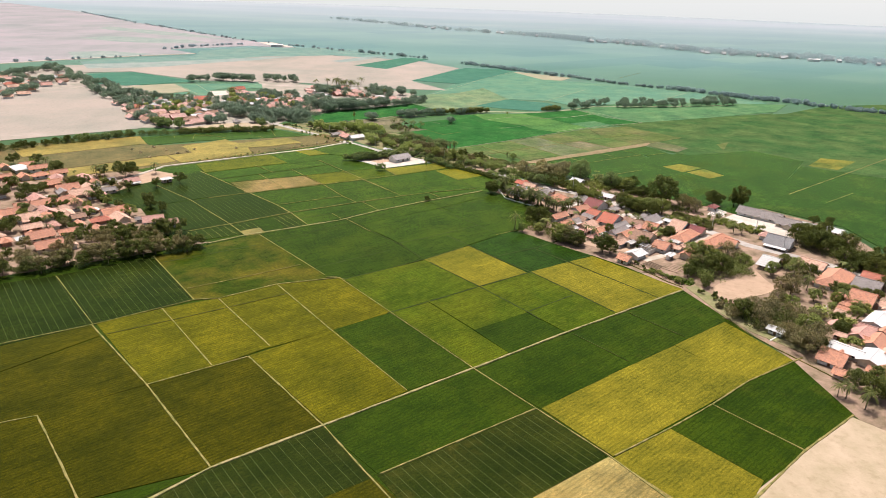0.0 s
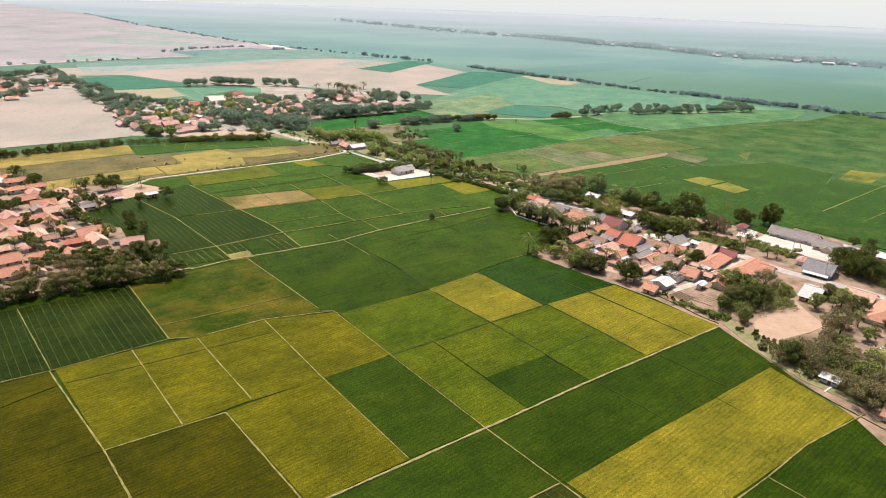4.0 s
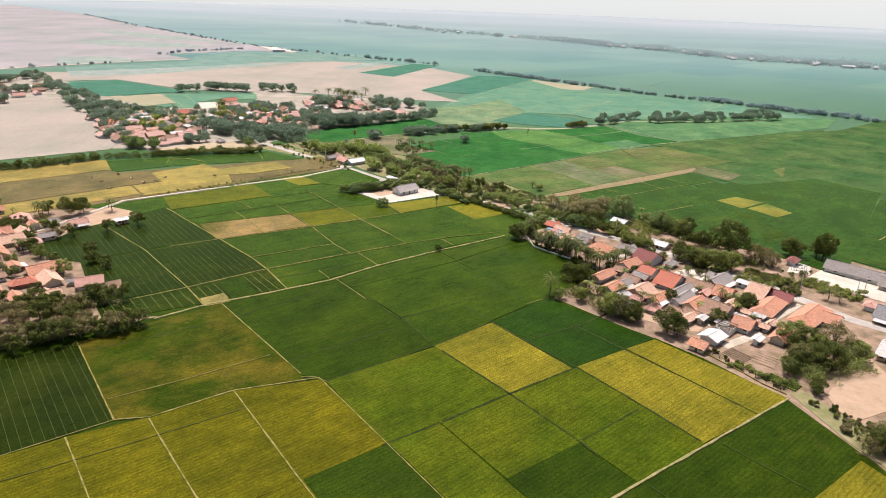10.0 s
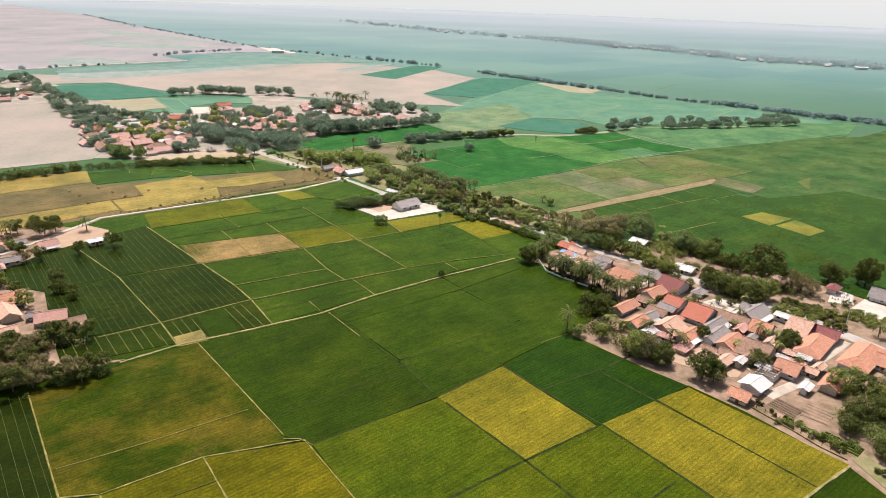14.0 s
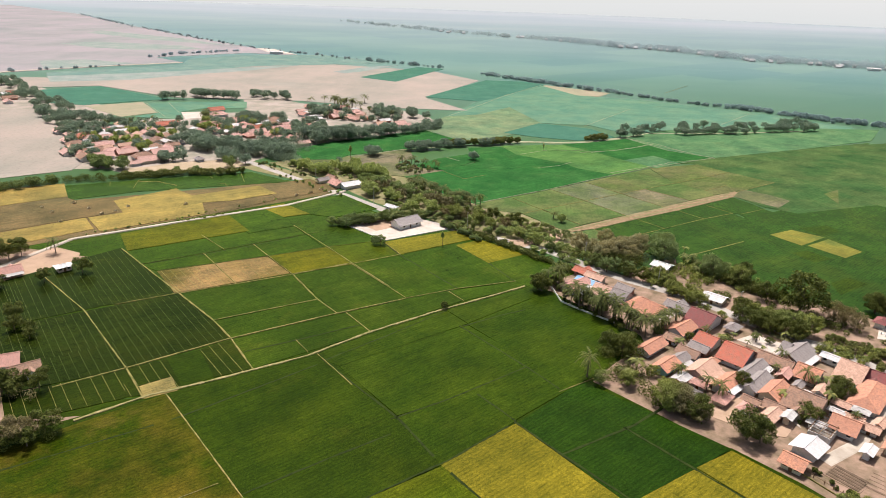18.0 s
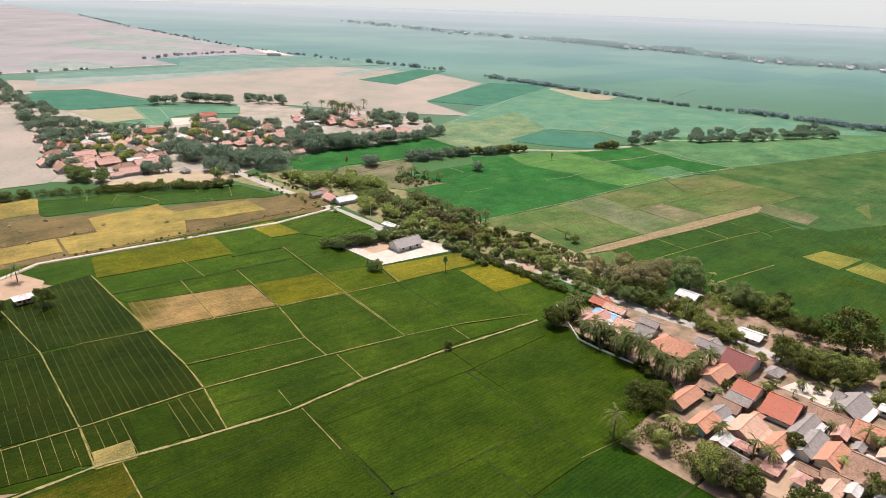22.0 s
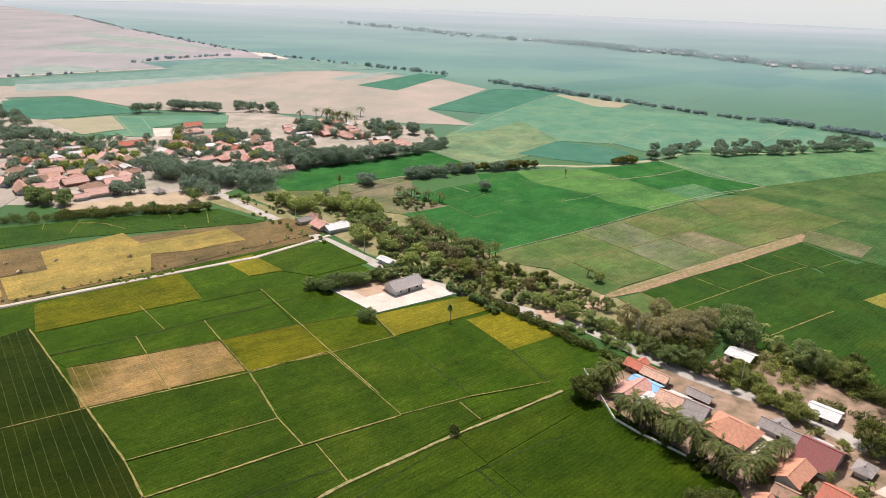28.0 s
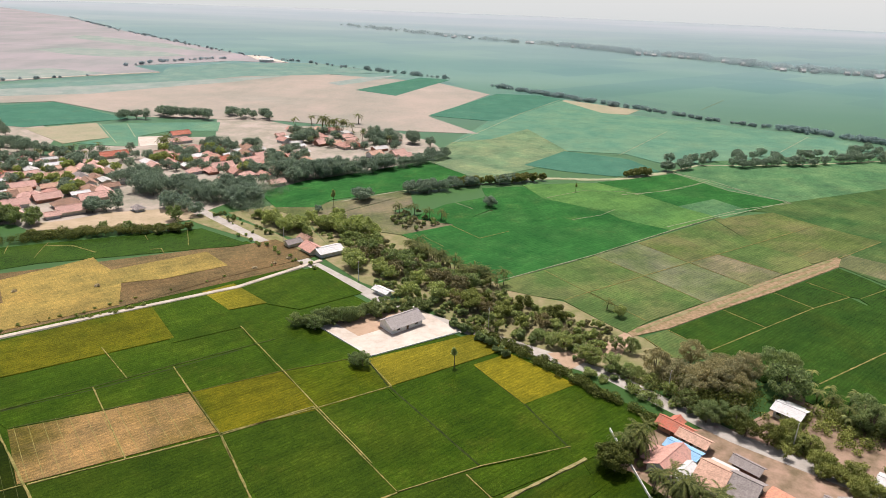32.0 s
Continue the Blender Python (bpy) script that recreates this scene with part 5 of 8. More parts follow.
ditch(0.4, (-139.6, 437.5), (-121.0, 418.3))
ditch(0.4, (-129.9, 449.6), (-108.7, 426.8))
bund(0.7, (100.0, 421.1), (133.1, 443.5))
ditch(0.5, (113.8, 486.6), (122.8, 477.3))
bund(0.8, (103.5, 735.9), (134.8, 787.2), (168.5, 842.9))
bund(0.8, (238.1, 771.4), (294.1, 844.0))
bund(0.9, (242.8, 981.1), (297.2, 1066.7))
bund(0.7, (130.4, 689.4), (148.4, 663.2), (181.7, 624.5))
bund(0.6, (82.7, 626.8), (113.1, 640.3), (146.0, 667.0))
bund(0.6, (93.7, 569.2), (140.8, 603.1))
bund(0.7, (141.6, 605.3), (181.7, 624.5))
ditch(0.7, (-0.6, 591.5), (25.3, 552.8), (49.0, 528.6))
ditch(0.6, (18.6, 556.1), (45.2, 575.3), (72.1, 599.2))
bund(0.5, (-49.3, 319.5), (-35.4, 302.7))
ditch(0.4, (-72.5, 318.9), (-55.8, 329.2), (-38.5, 340.5))
bund(0.4, (-58.0, 327.7), (-52.4, 320.5))


# ---- houses ----
def gable_wall(L, W, h, rise):
    bm = bmesh.new()
    v = [bm.verts.new(q) for q in ((-L / 2, -W / 2, 0), (-L / 2, W / 2, 0), (-L / 2, W / 2, h), (-L / 2, 0, h + rise), (-L / 2, -W / 2, h),
                                   (L / 2, -W / 2, 0), (L / 2, W / 2, 0), (L / 2, W / 2, h), (L / 2, 0, h + rise), (L / 2, -W / 2, h))]
    for f in ((0, 1, 2, 3, 4), (9, 8, 7, 6, 5), (0, 4, 9, 5), (1, 6, 7, 2), (4, 3, 8, 9), (3, 2, 7, 8)):
        bm.faces.new([v[i] for i in f])
    bmesh.ops.recalc_face_normals(bm, faces=bm.faces)
    return bm


def slope(corners, courses=9, thick=0.055):
    """A roof slope laid in overlapping courses; corners: eave left, eave right, top right, top left."""
    a, b, c, d = (Vector(q) for q in corners)
    nrm = (b - a).cross(d - a).normalized()
    profile = []
    for i in range(courses):
        profile += [(i / courses, thick), ((i + 1) / courses, 0.02)]
    bm = bmesh.new()
    left = [bm.verts.new(a.lerp(d, s) + nrm * o) for s, o in profile]
    right = [bm.verts.new(b.lerp(c, s) + nrm * o) for s, o in profile]
    under = [bm.verts.new(q - nrm * 0.05) for q in (a, b, c, d)]
    for i in range(len(profile) - 1):
        bm.faces.new((left[i], right[i], right[i + 1], left[i + 1]))
    bm.faces.new((under[0], under[1], right[0], left[0]))
    bm.faces.new((under[2], under[3], left[-1], right[-1]))
    bm.faces.new(under[::-1])
    bm.faces.new([under[0], *left, under[3]])
    bm.faces.new([under[2], *right[::-1], under[1]])
    bmesh.ops.recalc_face_normals(bm, faces=bm.faces)
    return bm


HOUSES = []


def wing(root, m, wall_mat, cx, w, W, ez, side):
    """A short cross wing with its own gable at the side of a house."""
    y0, y1 = sorted((side * (W / 2 - 1.6), side * (W / 2 + 1.7)))
    top = ez + w * 0.27 + 0.1
    body = gable_wall(y1 - y0 - 0.8, w - 1.0, ez, (w - 1.0) * 0.27 - 0.05)
    bmesh.ops.transform(body, matrix=pose(cx, (y0 + y1) / 2, 0, 0, 0, 90), verts=body.verts)
    part("wing_wall", body, wall_mat, root)
    k = max(4, int(w * 1.2))
    part("roof_slope", slope(((cx - w / 2, y1, ez - 0.1), (cx - w / 2, y0, ez - 0.1), (cx, y0, top), (cx, y1, top)), k), m, root)
    part("roof_slope", slope(((cx + w / 2, y0, ez - 0.1), (cx + w / 2, y1, ez - 0.1), (cx, y1, top), (cx, y0, top)), k), m, root)
    part("ridge_cap", box(bmesh.new(), (cx - 0.15, y0, top - 0.05), (cx + 0.15, y1, top + 0.1)), m, root)


def house(x, y, turn, L, W, roof, hip=False, walls=None, h=None, porch=True):
    rnd = random.Random(int(x * 31 + y * 17))
    wall_mat, wall_word = walls or rnd.choices(WALLS, (6, 4, 0.4, 1, 1.5))[0]
    h = h or rnd.uniform(2.05, 2.45)
    L, W = L * 1.12, W * 1.14
    low = roof in ("white", "lightgrey", "blue")
    rise = W * (0.16 if low else 0.27)
    root = new("house")
    root.matrix_world = pose(x, y, 0.05, 0, 0, turn)
    tagged(root, "%s%s house with %s roof of %s" % ("small " if L < 7 else ("long " if L > 13 else ""), wall_word, "hipped" if hip else "gabled", ROOF_WORDS[roof]), "house", "village houses")
    lw, ww = L - 1.7, W - 1.9
    body = gable_wall(lw, ww, h, rise * ww / W - 0.06) if not hip else box(bmesh.new(), (-lw / 2, -ww / 2, 0), (lw / 2, ww / 2, h))
    part("wall", body, wall_mat, root)
    drop = rise * (W - ww) / W
    ez = h - drop + 0.1
    tz = h + rise * ww / W + 0.12
    k = 6 if low else max(8, int(W * 2.0))
    m = ROOF[roof]
    if not hip:
        part("roof_slope", slope(((-L / 2, -W / 2, ez), (L / 2, -W / 2, ez), (L / 2, 0, tz), (-L / 2, 0, tz)), k), m, root)
        part("roof_slope", slope(((L / 2, W / 2, ez), (-L / 2, W / 2, ez), (-L / 2, 0, tz), (L / 2, 0, tz)), k), m, root)
        part("ridge_cap", box(bmesh.new(), (-L / 2 - 0.05, -0.16, tz - 0.04), (L / 2 + 0.05, 0.16, tz + 0.14)), m, root)
    else:
        r = max(0.4, L / 2 - W * 0.42)
        part("roof_slope", slope(((-L / 2, -W / 2, ez), (L / 2, -W / 2, ez), (r, 0, tz), (-r, 0, tz)), k), m, root)
        part("roof_slope", slope(((L / 2, W / 2, ez), (-L / 2, W / 2, ez), (-r, 0, tz), (r, 0, tz)), k), m, root)
        part("roof_slope", slope(((-L / 2, W / 2, ez), (-L / 2, -W / 2, ez), (-r, -0.02, tz), (-r, 0.02, tz)), k), m, root)
        part("roof_slope", slope(((L / 2, -W / 2, ez), (L / 2, W / 2, ez), (r, 0.02, tz), (r, -0.02, tz)), k), m, root)
        part("ridge_cap", box(bmesh.new(), (-r - 0.1, -0.16, tz - 0.04), (r + 0.1, 0.16, tz + 0.14)), m, root)
    if y < 480:
        # doors, windows and a porch on the sides
        side = -1 if rnd.random() < 0.5 else 1
        yy = side * ww / 2
        part("door", box(bmesh.new(), (-0.45, min(yy, yy + side * 0.06), 0.0), (0.45, max(yy, yy + side * 0.06), 2.05)), WOOD, root, "dark wooden door")
        for sx in (-1, 1):
            for s in (-1, 1):
                wy = s * ww / 2
                cx = sx * lw * 0.3
                win = part("window", box(bmesh.new(), (cx - 0.55, min(wy, wy + s * 0.05), 0.95), (cx + 0.55, max(wy, wy + s * 0.05), 2.0)), WOOD, root)
                part("pane", box(bmesh.new(), (cx - 0.45, min(wy + s * 0.03, wy + s * 0.07), 1.05), (cx + 0.45, max(wy + s * 0.03, wy + s * 0.07), 1.9)), GLASS, win, "dark window glass")
        if porch and not hip and not low and L > 8 and W > 5 and rnd.random() < 0.5:
            wing(root, m, wall_mat, rnd.uniform(-0.18, 0.18) * L, L * rnd.uniform(0.36, 0.46), W, ez, -side)
        if porch and rnd.random() < 0.4 and not hip and L > 6.5:
            pm = ROOF[rnd.choice(("white", "lightgrey", roof, roof))]
            o = side * (W / 2 - 0.1)
            far = side * (W / 2 + 1.9)
            pl = L * rnd.uniform(0.6, 0.95) / 2
            c = [(-pl, far, ez - 0.55), (pl, far, ez - 0.55), (pl, o, ez - 0.08), (-pl, o, ez - 0.08)]
            if side > 0:
                c = [c[1], c[0], c[3], c[2]]
            part("porch_roof", slope(c, 4, 0.05), pm, root, "lean-to porch roof")
            for sx in (-1, 1):
                part("porch_post", box(bmesh.new(), (sx * (pl - 0.2) - 0.06, far - side * 0.25 - 0.06, 0), (sx * (pl - 0.2) + 0.06, far - side * 0.25 + 0.06, ez - 0.5)), WOOD, root)
    HOUSES.append((x, y, max(L, W)))
    return root


house(64.6, 362.0, -47, 11.7, 10.6, 'orange', hip=True)
house(51.5, 373.3, -41, 6.8, 10.2, 'pale')
house(57.1, 369.2, -41, 6.9, 9.4, 'grey')
house(61.3, 378.0, -45, 7.1, 4.2, 'grey')
house(78.3, 362.6, -47, 10.4, 5.0, 'grey')
house(94.5, 372.5, -42, 7.7, 6.5, 'white')
house(83.1, 352.1, -45, 8.8, 12.0, 'maroon')
house(73.7, 345.0, 43, 9.6, 6.1, 'orange')
house(68.4, 337.7, -42, 5.1, 4.6, 'brown')
house(59.6, 331.6, 44, 10.8, 5.3, 'orange')
house(61.1, 319.6, 45, 8.4, 5.4, 'orange')
house(70.9, 328.4, -46, 7.0, 5.3, 'brown')
house(79.6, 336.3, -46, 6.5, 8.9, 'red')
house(86.3, 327.8, -44, 8.3, 11.7, 'red')
house(71.7, 317.5, 46, 9.8, 6.8, 'pale')
house(76.7, 310.8, 42, 10.2, 4.9, 'orange')
house(87.9, 319.5, 44, 12.5, 4.2, 'grey')
house(97.4, 324.7, -45, 10.3, 6.1, 'brown')
house(106.9, 330.8, 42, 12.2, 7.2, 'grey')
house(117.2, 328.7, -47, 5.8, 4.2, 'white')
house(104.9, 318.3, -44, 6.8, 9.1, 'orange')
house(86.2, 312.0, 46, 11.9, 4.9, 'grey')
house(89.7, 307.4, 45, 9.9, 6.3, 'orange')
house(119.1, 319.7, -45, 7.3, 12.2, 'pale')
house(96.0, 301.5, -44, 9.1, 11.4, 'brown')
house(92.7, 348.5, 45, 5.7, 4.3, 'grey', hip=True)
house(126.2, 316.6, -42, 8.7, 7.3, 'maroon')
house(117.4, 306.8, 48, 16.9, 7.6, 'orange', hip=True)
house(101.9, 291.1, -42, 6.7, 7.9, 'orange')
house(87.4, 281.2, 42, 7.2, 6.6, 'white', walls=WALLS[0], porch=False)
house(80.7, 274.7, -45, 5.7, 5.6, 'orange')
house(130.1, 300.5, 44, 19.2, 8.6, 'orange', hip=True)
house(136.2, 297.5, -44, 6.0, 8.2, 'orange')
house(112.2, 283.8, 47, 9.9, 5.6, 'orange')
house(171.5, 346.3, -42, 21.0, 9.0, 'grey')
house(180.3, 332.1, -43, 10.5, 8.7, 'grey')
house(189.4, 328.0, -48, 7.5, 8.8, 'lightgrey')
house(198.8, 323.9, -48, 10.3, 7.4, 'white')
house(161.8, 302.1, -43, 11.0, 10.9, 'slate')
house(159.0, 312.2, 47, 5.8, 4.5, 'pink', hip=True)
house(145.8, 276.0, -43, 6.9, 14.1, 'lightgrey')
house(164.0, 274.9, -47, 10.2, 7.6, 'pale')
house(165.4, 259.4, 46, 20.2, 10.0, 'orange', hip=True)
house(175.1, 252.2, -45, 9.3, 11.1, 'grey')
house(182.5, 260.5, -45, 8.3, 7.9, 'red')
house(165.0, 238.3, -44, 8.2, 11.7, 'orange')
house(161.1, 221.2, 43, 12.7, 6.4, 'white')
house(147.7, 209.0, 42, 8.3, 7.0, 'pink')
house(149.9, 204.0, 45, 10.2, 5.6, 'orange')
house(136.6, 197.9, -48, 9.8, 6.0, 'white')
house(129.1, 192.5, -44, 7.6, 8.8, 'orange')
house(142.3, 192.8, 45, 10.2, 7.0, 'white')
house(139.2, 182.4, 44, 9.3, 5.3, 'orange')
house(126.3, 182.9, -43, 4.2, 4.4, 'orange')
house(161.9, 205.2, 44, 11.0, 5.9, 'orange')
house(155.7, 192.3, -47, 5.7, 8.8, 'orange')
house(119.0, 210.9, -48, 5.6, 4.2, 'white')
house(-180.3, 369.0, 46, 7.7, 5.7, 'pink')
house(-164.0, 314.3, 45, 11.8, 8.0, 'orange')
house(-165.1, 302.0, 41, 8.3, 5.3, 'red', hip=True)
house(-149.6, 291.8, 44, 8.0, 5.0, 'pale')
house(-140.8, 304.3, 28, 9.0, 7.0, 'pink', walls=WALLS[0], porch=False)
house(-147.6, 305.0, 28, 4.0, 3.4, 'grey', walls=WALLS[0], h=2.1, porch=False)
house(-177.4, 316.0, -44, 6.3, 4.5, 'orange')
house(-188.6, 317.9, 43, 8.7, 5.9, 'pale')
house(-197.7, 332.1, 47, 9.0, 6.2, 'orange', hip=True)
house(-197.4, 354.5, -45, 7.4, 5.6, 'pale')
house(-184.1, 350.3, 42, 6.9, 4.7, 'grey')
house(-220.7, 359.6, 50, 8.7, 6.4, 'orange')
house(-235.9, 374.6, 48, 8.1, 5.5, 'orange', hip=True)
house(-243.5, 371.3, -43, 7.1, 5.1, 'orange')
house(-206.1, 343.8, -48, 7.6, 5.1, 'grey')
house(-212.3, 318.5, 43, 7.8, 5.1, 'orange')
house(-199.6, 301.2, 49, 9.0, 6.4, 'pale')
house(-192.1, 304.4, -47, 7.6, 5.2, 'orange', hip=True)
house(-182.5, 292.9, -48, 6.6, 4.6, 'pink', hip=True)
house(-190.0, 288.0, 45, 7.9, 5.3, 'pale')
house(-180.6, 277.9, 47, 10.5, 7.7, 'orange')
house(-170.5, 283.3, 44, 7.9, 5.8, 'orange')
house(-159.6, 289.0, -44, 6.6, 4.5, 'orange')
house(-171.7, 294.9, -49, 6.0, 4.5, 'orange')
house(-169.9, 266.6, 42, 10.2, 7.5, 'orange')
house(-162.0, 269.0, -43, 6.0, 4.5, 'pale')
house(-190.7, 269.8, -49, 6.0, 4.5, 'orange', hip=True)
house(-243.0, 358.7, 42, 6.0, 4.5, 'pink', hip=True)
house(-267.1, 391.0, -44, 6.5, 4.5, 'orange')
house(-185.6, 274.0, 47, 6.0, 4.5, 'white')
house(-177.5, 305.1, 43, 6.1, 4.8, 'brown')
house(-253.4, 370.0, 47, 6.0, 4.5, 'orange')
house(-198.7, 364.5, -43, 6.0, 4.5, 'orange')
house(-220.6, 304.8, 46, 8.2, 5.6, 'orange')
house(-209.2, 285.9, -48, 7.8, 5.0, 'pale')
house(-199.1, 269.0, 48, 7.4, 5.9, 'orange')
house(-245.2, 342.7, -45, 7.4, 4.6, 'orange')
house(-193.3, 369.4, 49, 6.0, 4.5, 'grey')
house(-162.8, 375.6, 45, 6.0, 4.5, 'white', hip=True)
house(-286.1, 637.9, -49, 12.7, 8.0, 'maroon')
house(-273.5, 605.1, 41, 10.5, 7.2, 'rose', hip=True)
house(-254.6, 585.3, 42, 12.5, 8.0, 'rose')
house(-250.9, 606.3, 45, 13.2, 8.0, 'pale')
house(-236.7, 611.5, -40, 10.1, 6.9, 'grey', hip=True)
house(-258.4, 639.9, -49, 8.6, 5.3, 'brown')
house(-217.0, 586.6, -45, 10.8, 8.0, 'brown', hip=True)
house(-207.3, 572.1, 43, 13.5, 8.0, 'rose')
house(-209.1, 592.8, 43, 9.1, 5.6, 'brown')
house(-208.8, 605.5, 43, 6.0, 4.5, 'white', hip=True)
house(-230.2, 568.4, 47, 12.1, 8.0, 'rose')
house(-239.9, 569.1, 44, 10.9, 8.0, 'rose', hip=True)
house(-239.2, 555.6, 43, 11.6, 8.0, 'rose')
house(-206.8, 549.3, 42, 12.1, 8.0, 'rose')
house(-215.4, 560.1, 50, 11.9, 8.0, 'brown', hip=True)
house(-211.3, 541.0, 42, 6.7, 5.2, 'rose')
house(-255.8, 573.3, 47, 6.1, 4.5, 'white')
house(-176.8, 557.8, -42, 6.5, 5.1, 'grey', hip=True)
house(-244.2, 665.9, 42, 16.0, 8.0, 'red')
house(-211.2, 667.3, 43, 13.9, 8.0, 'rose')
house(-229.8, 739.1, 45, 13.3, 8.0, 'red')
house(-219.9, 717.1, 45, 13.7, 8.0, 'rose', hip=True)
house(-197.3, 649.3, -40, 11.9, 8.0, 'pink')
house(-180.2, 659.6, 49, 9.2, 6.8, 'rose')
house(-165.9, 647.4, 40, 14.2, 8.0, 'rose')
house(-150.4, 617.1, -47, 12.6, 8.0, 'pink', hip=True)
house(-152.4, 666.1, 50, 14.9, 8.0, 'rose')
house(-143.5, 630.5, 41, 8.7, 6.0, 'rose', hip=True)
house(-171.0, 680.0, 49, 8.0, 5.5, 'white', hip=True)
house(-283.6, 617.2, 41, 8.1, 5.7, 'red', hip=True)
house(-269.7, 595.2, 42, 7.7, 5.3, 'white')
house(-266.1, 611.9, 46, 8.0, 5.8, 'rose')
house(-254.2, 600.4, -44, 7.8, 4.9, 'pale')
house(-303.6, 647.6, 48, 7.2, 4.5, 'pale', hip=True)
house(-280.1, 658.9, -48, 7.4, 5.2, 'pale', hip=True)
house(-263.4, 584.8, -50, 7.5, 5.2, 'pink', hip=True)
house(-253.0, 640.9, 47, 7.2, 5.5, 'rose')
house(-177.5, 633.2, 47, 8.7, 5.9, 'rose', hip=True)
house(-133.9, 632.2, -46, 8.7, 5.9, 'pink')
house(-149.2, 660.6, 41, 9.3, 6.0, 'rose')
house(-130.6, 630.3, -47, 7.0, 4.8, 'pink')
house(-121.5, 615.4, 43, 9.1, 5.7, 'rose')
house(-118.9, 675.0, 46, 8.1, 5.8, 'pale', hip=True)
house(-124.4, 753.3, -46, 11.3, 6.8, 'pink', hip=True)
house(-117.0, 730.7, 47, 14.4, 8.0, 'rose')
house(-148.3, 732.9, -40, 9.0, 7.1, 'pink')
house(-149.1, 681.2, 47, 11.3, 8.0, 'rose')
house(-109.0, 730.6, 49, 9.0, 5.7, 'pale')
house(-132.0, 716.7, 40, 7.0, 5.4, 'white')
house(-59.3, 706.0, 44, 10.5, 7.7, 'rose')
house(-53.5, 697.4, 48, 10.3, 6.4, 'rose')
house(-37.1, 697.6, 49, 7.8, 6.1, 'white', hip=True)
house(-77.8, 512.7, -47, 9.1, 7.1, 'pink')
house(-70.3, 511.3, 41, 11.2, 8.0, 'white')
house(-83.1, 524.2, -43, 7.2, 5.0, 'brown')
house(-87.7, 518.9, 44, 7.1, 4.6, 'grey')
house(-75.0, 699.1, 47, 10.3, 7.8, 'pale')
house(-74.2, 718.7, 43, 10.7, 8.0, 'lightgrey')
house(-104.6, 755.7, 45, 9.5, 6.8, 'rose', hip=True)
house(-155.4, 749.4, 48, 7.4, 4.7, 'rose')
house(-31.7, 446.7, 42.6, 13.0, 8.0, "ash", walls=WALLS[0], h=2.6, porch=False)


def fill_village(corners, count, seed, roofs, gap=9.5, lo=7, hi=12):
    """Closely packed small houses in a village quarter."""
    rnd = random.Random(seed)
    a, b, c, d = (Vector(q) for q in corners)
    made, tries = 0, 0
    while made < count and tries < count * 30:
        tries += 1
        u, v = rnd.random(), rnd.random()
        q = a.lerp(b, u).lerp(d.lerp(c, u), v)
        if all((q.x - hx) ** 2 + (q.y - hy) ** 2 > (gap * 0.5 + s * 0.4) ** 2 for hx, hy, s in HOUSES):
            L = rnd.uniform(lo, hi)
            house(q.x, q.y, rnd.choice((45, -45)) + rnd.uniform(-5, 5), L, L * rnd.uniform(0.58, 0.75), rnd.choice(roofs), rnd.random() < 0.25)
            made += 1


FARMIX = ("rose", "rose", "pale", "pink", "pink", "red", "white", "brown", "lightgrey")
MIXED = ("orange", "orange", "pale", "pale", "pink", "brown", "red", "white", "grey")
fill_village(((-311.5, 625.6), (-289.4, 648.1), (-226.7, 640.7), (-195.5, 553.6)), 24, 1, FARMIX, 8.0)
fill_village(((-267.7, 558.8), (-309.7, 644.4), (-241.2, 567.1), (-226.1, 534.4)), 16, 2, FARMIX, 8.0)
fill_village(((-215.8, 642.7), (-222.5, 688.5), (-161.4, 708.1), (-131.6, 628.4)), 28, 3, FARMIX, 8.5)
fill_village(((-143.7, 708.3), (-154.2, 776.5), (-71.1, 784.6), (-60.3, 716.8)), 16, 4, FARMIX)
fill_village(((-141.7, 635.5), (-153.4, 684.2), (-127.5, 711.4), (-109.5, 646.9)), 7, 5, FARMIX)
fill_village(((-216.6, 306.3), (-212.7, 332.4), (-183.5, 319.2), (-164.3, 278.9)), 6, 6, MIXED)
fill_village(((-262.7, 390.4), (-255.2, 406.0), (-185.7, 361.7), (-184.1, 332.3)), 9, 16, MIXED, 8.5)
fill_village(((-205.9, 307.4), (-206.8, 340.2), (-166.1, 311.8), (-161.3, 286.9)), 7, 17, MIXED, 8.5)
fill_village(((-201.7, 250.1), (-261.8, 344.5), (-253.8, 365.2), (-192.9, 268.8)), 16, 7, MIXED)
fill_village(((-154.5, 287.6), (-162.1, 303.3), (-138.4, 314.8), (-131.0, 300.9)), 5, 8, MIXED)
fill_village(((-455.9, 596.9), (-521.8, 713.5), (-449.2, 732.5), (-407.7, 652.0)), 12, 9, MIXED)
fill_village(((-460.8, 692.7), (-517.3, 782.1), (-443.0, 814.5), (-411.9, 731.4)), 16, 41, FARMIX, 9.0)
fill_village(((141.0, 179.2), (166.6, 226.0), (190.9, 200.8), (165.0, 167.0)), 14, 10, MIXED)
fill_village(((173.5, 231.9), (188.0, 256.9), (208.5, 234.6), (192.5, 212.9)), 7, 11, MIXED)
fill_village(((60.6, 306.0), (70.3, 346.7), (115.2, 315.7), (93.4, 288.8)), 16, 21, ("orange", "pale", "pink", "brown", "grey", "lightgrey"), 4.6, 4.2, 6.5)
fill_village(((93.8, 292.7), (116.1, 318.1), (133.1, 317.5), (106.3, 284.4)), 7, 22, ("orange", "pale", "pink", "lightgrey"), 5.0, 4.0, 6.0)
fill_village(((135.8, 207.4), (166.3, 255.1), (173.5, 231.9), (141.3, 184.1)), 10, 23, ("orange", "pale", "pink", "grey"), 5.0, 4.5, 7.0)
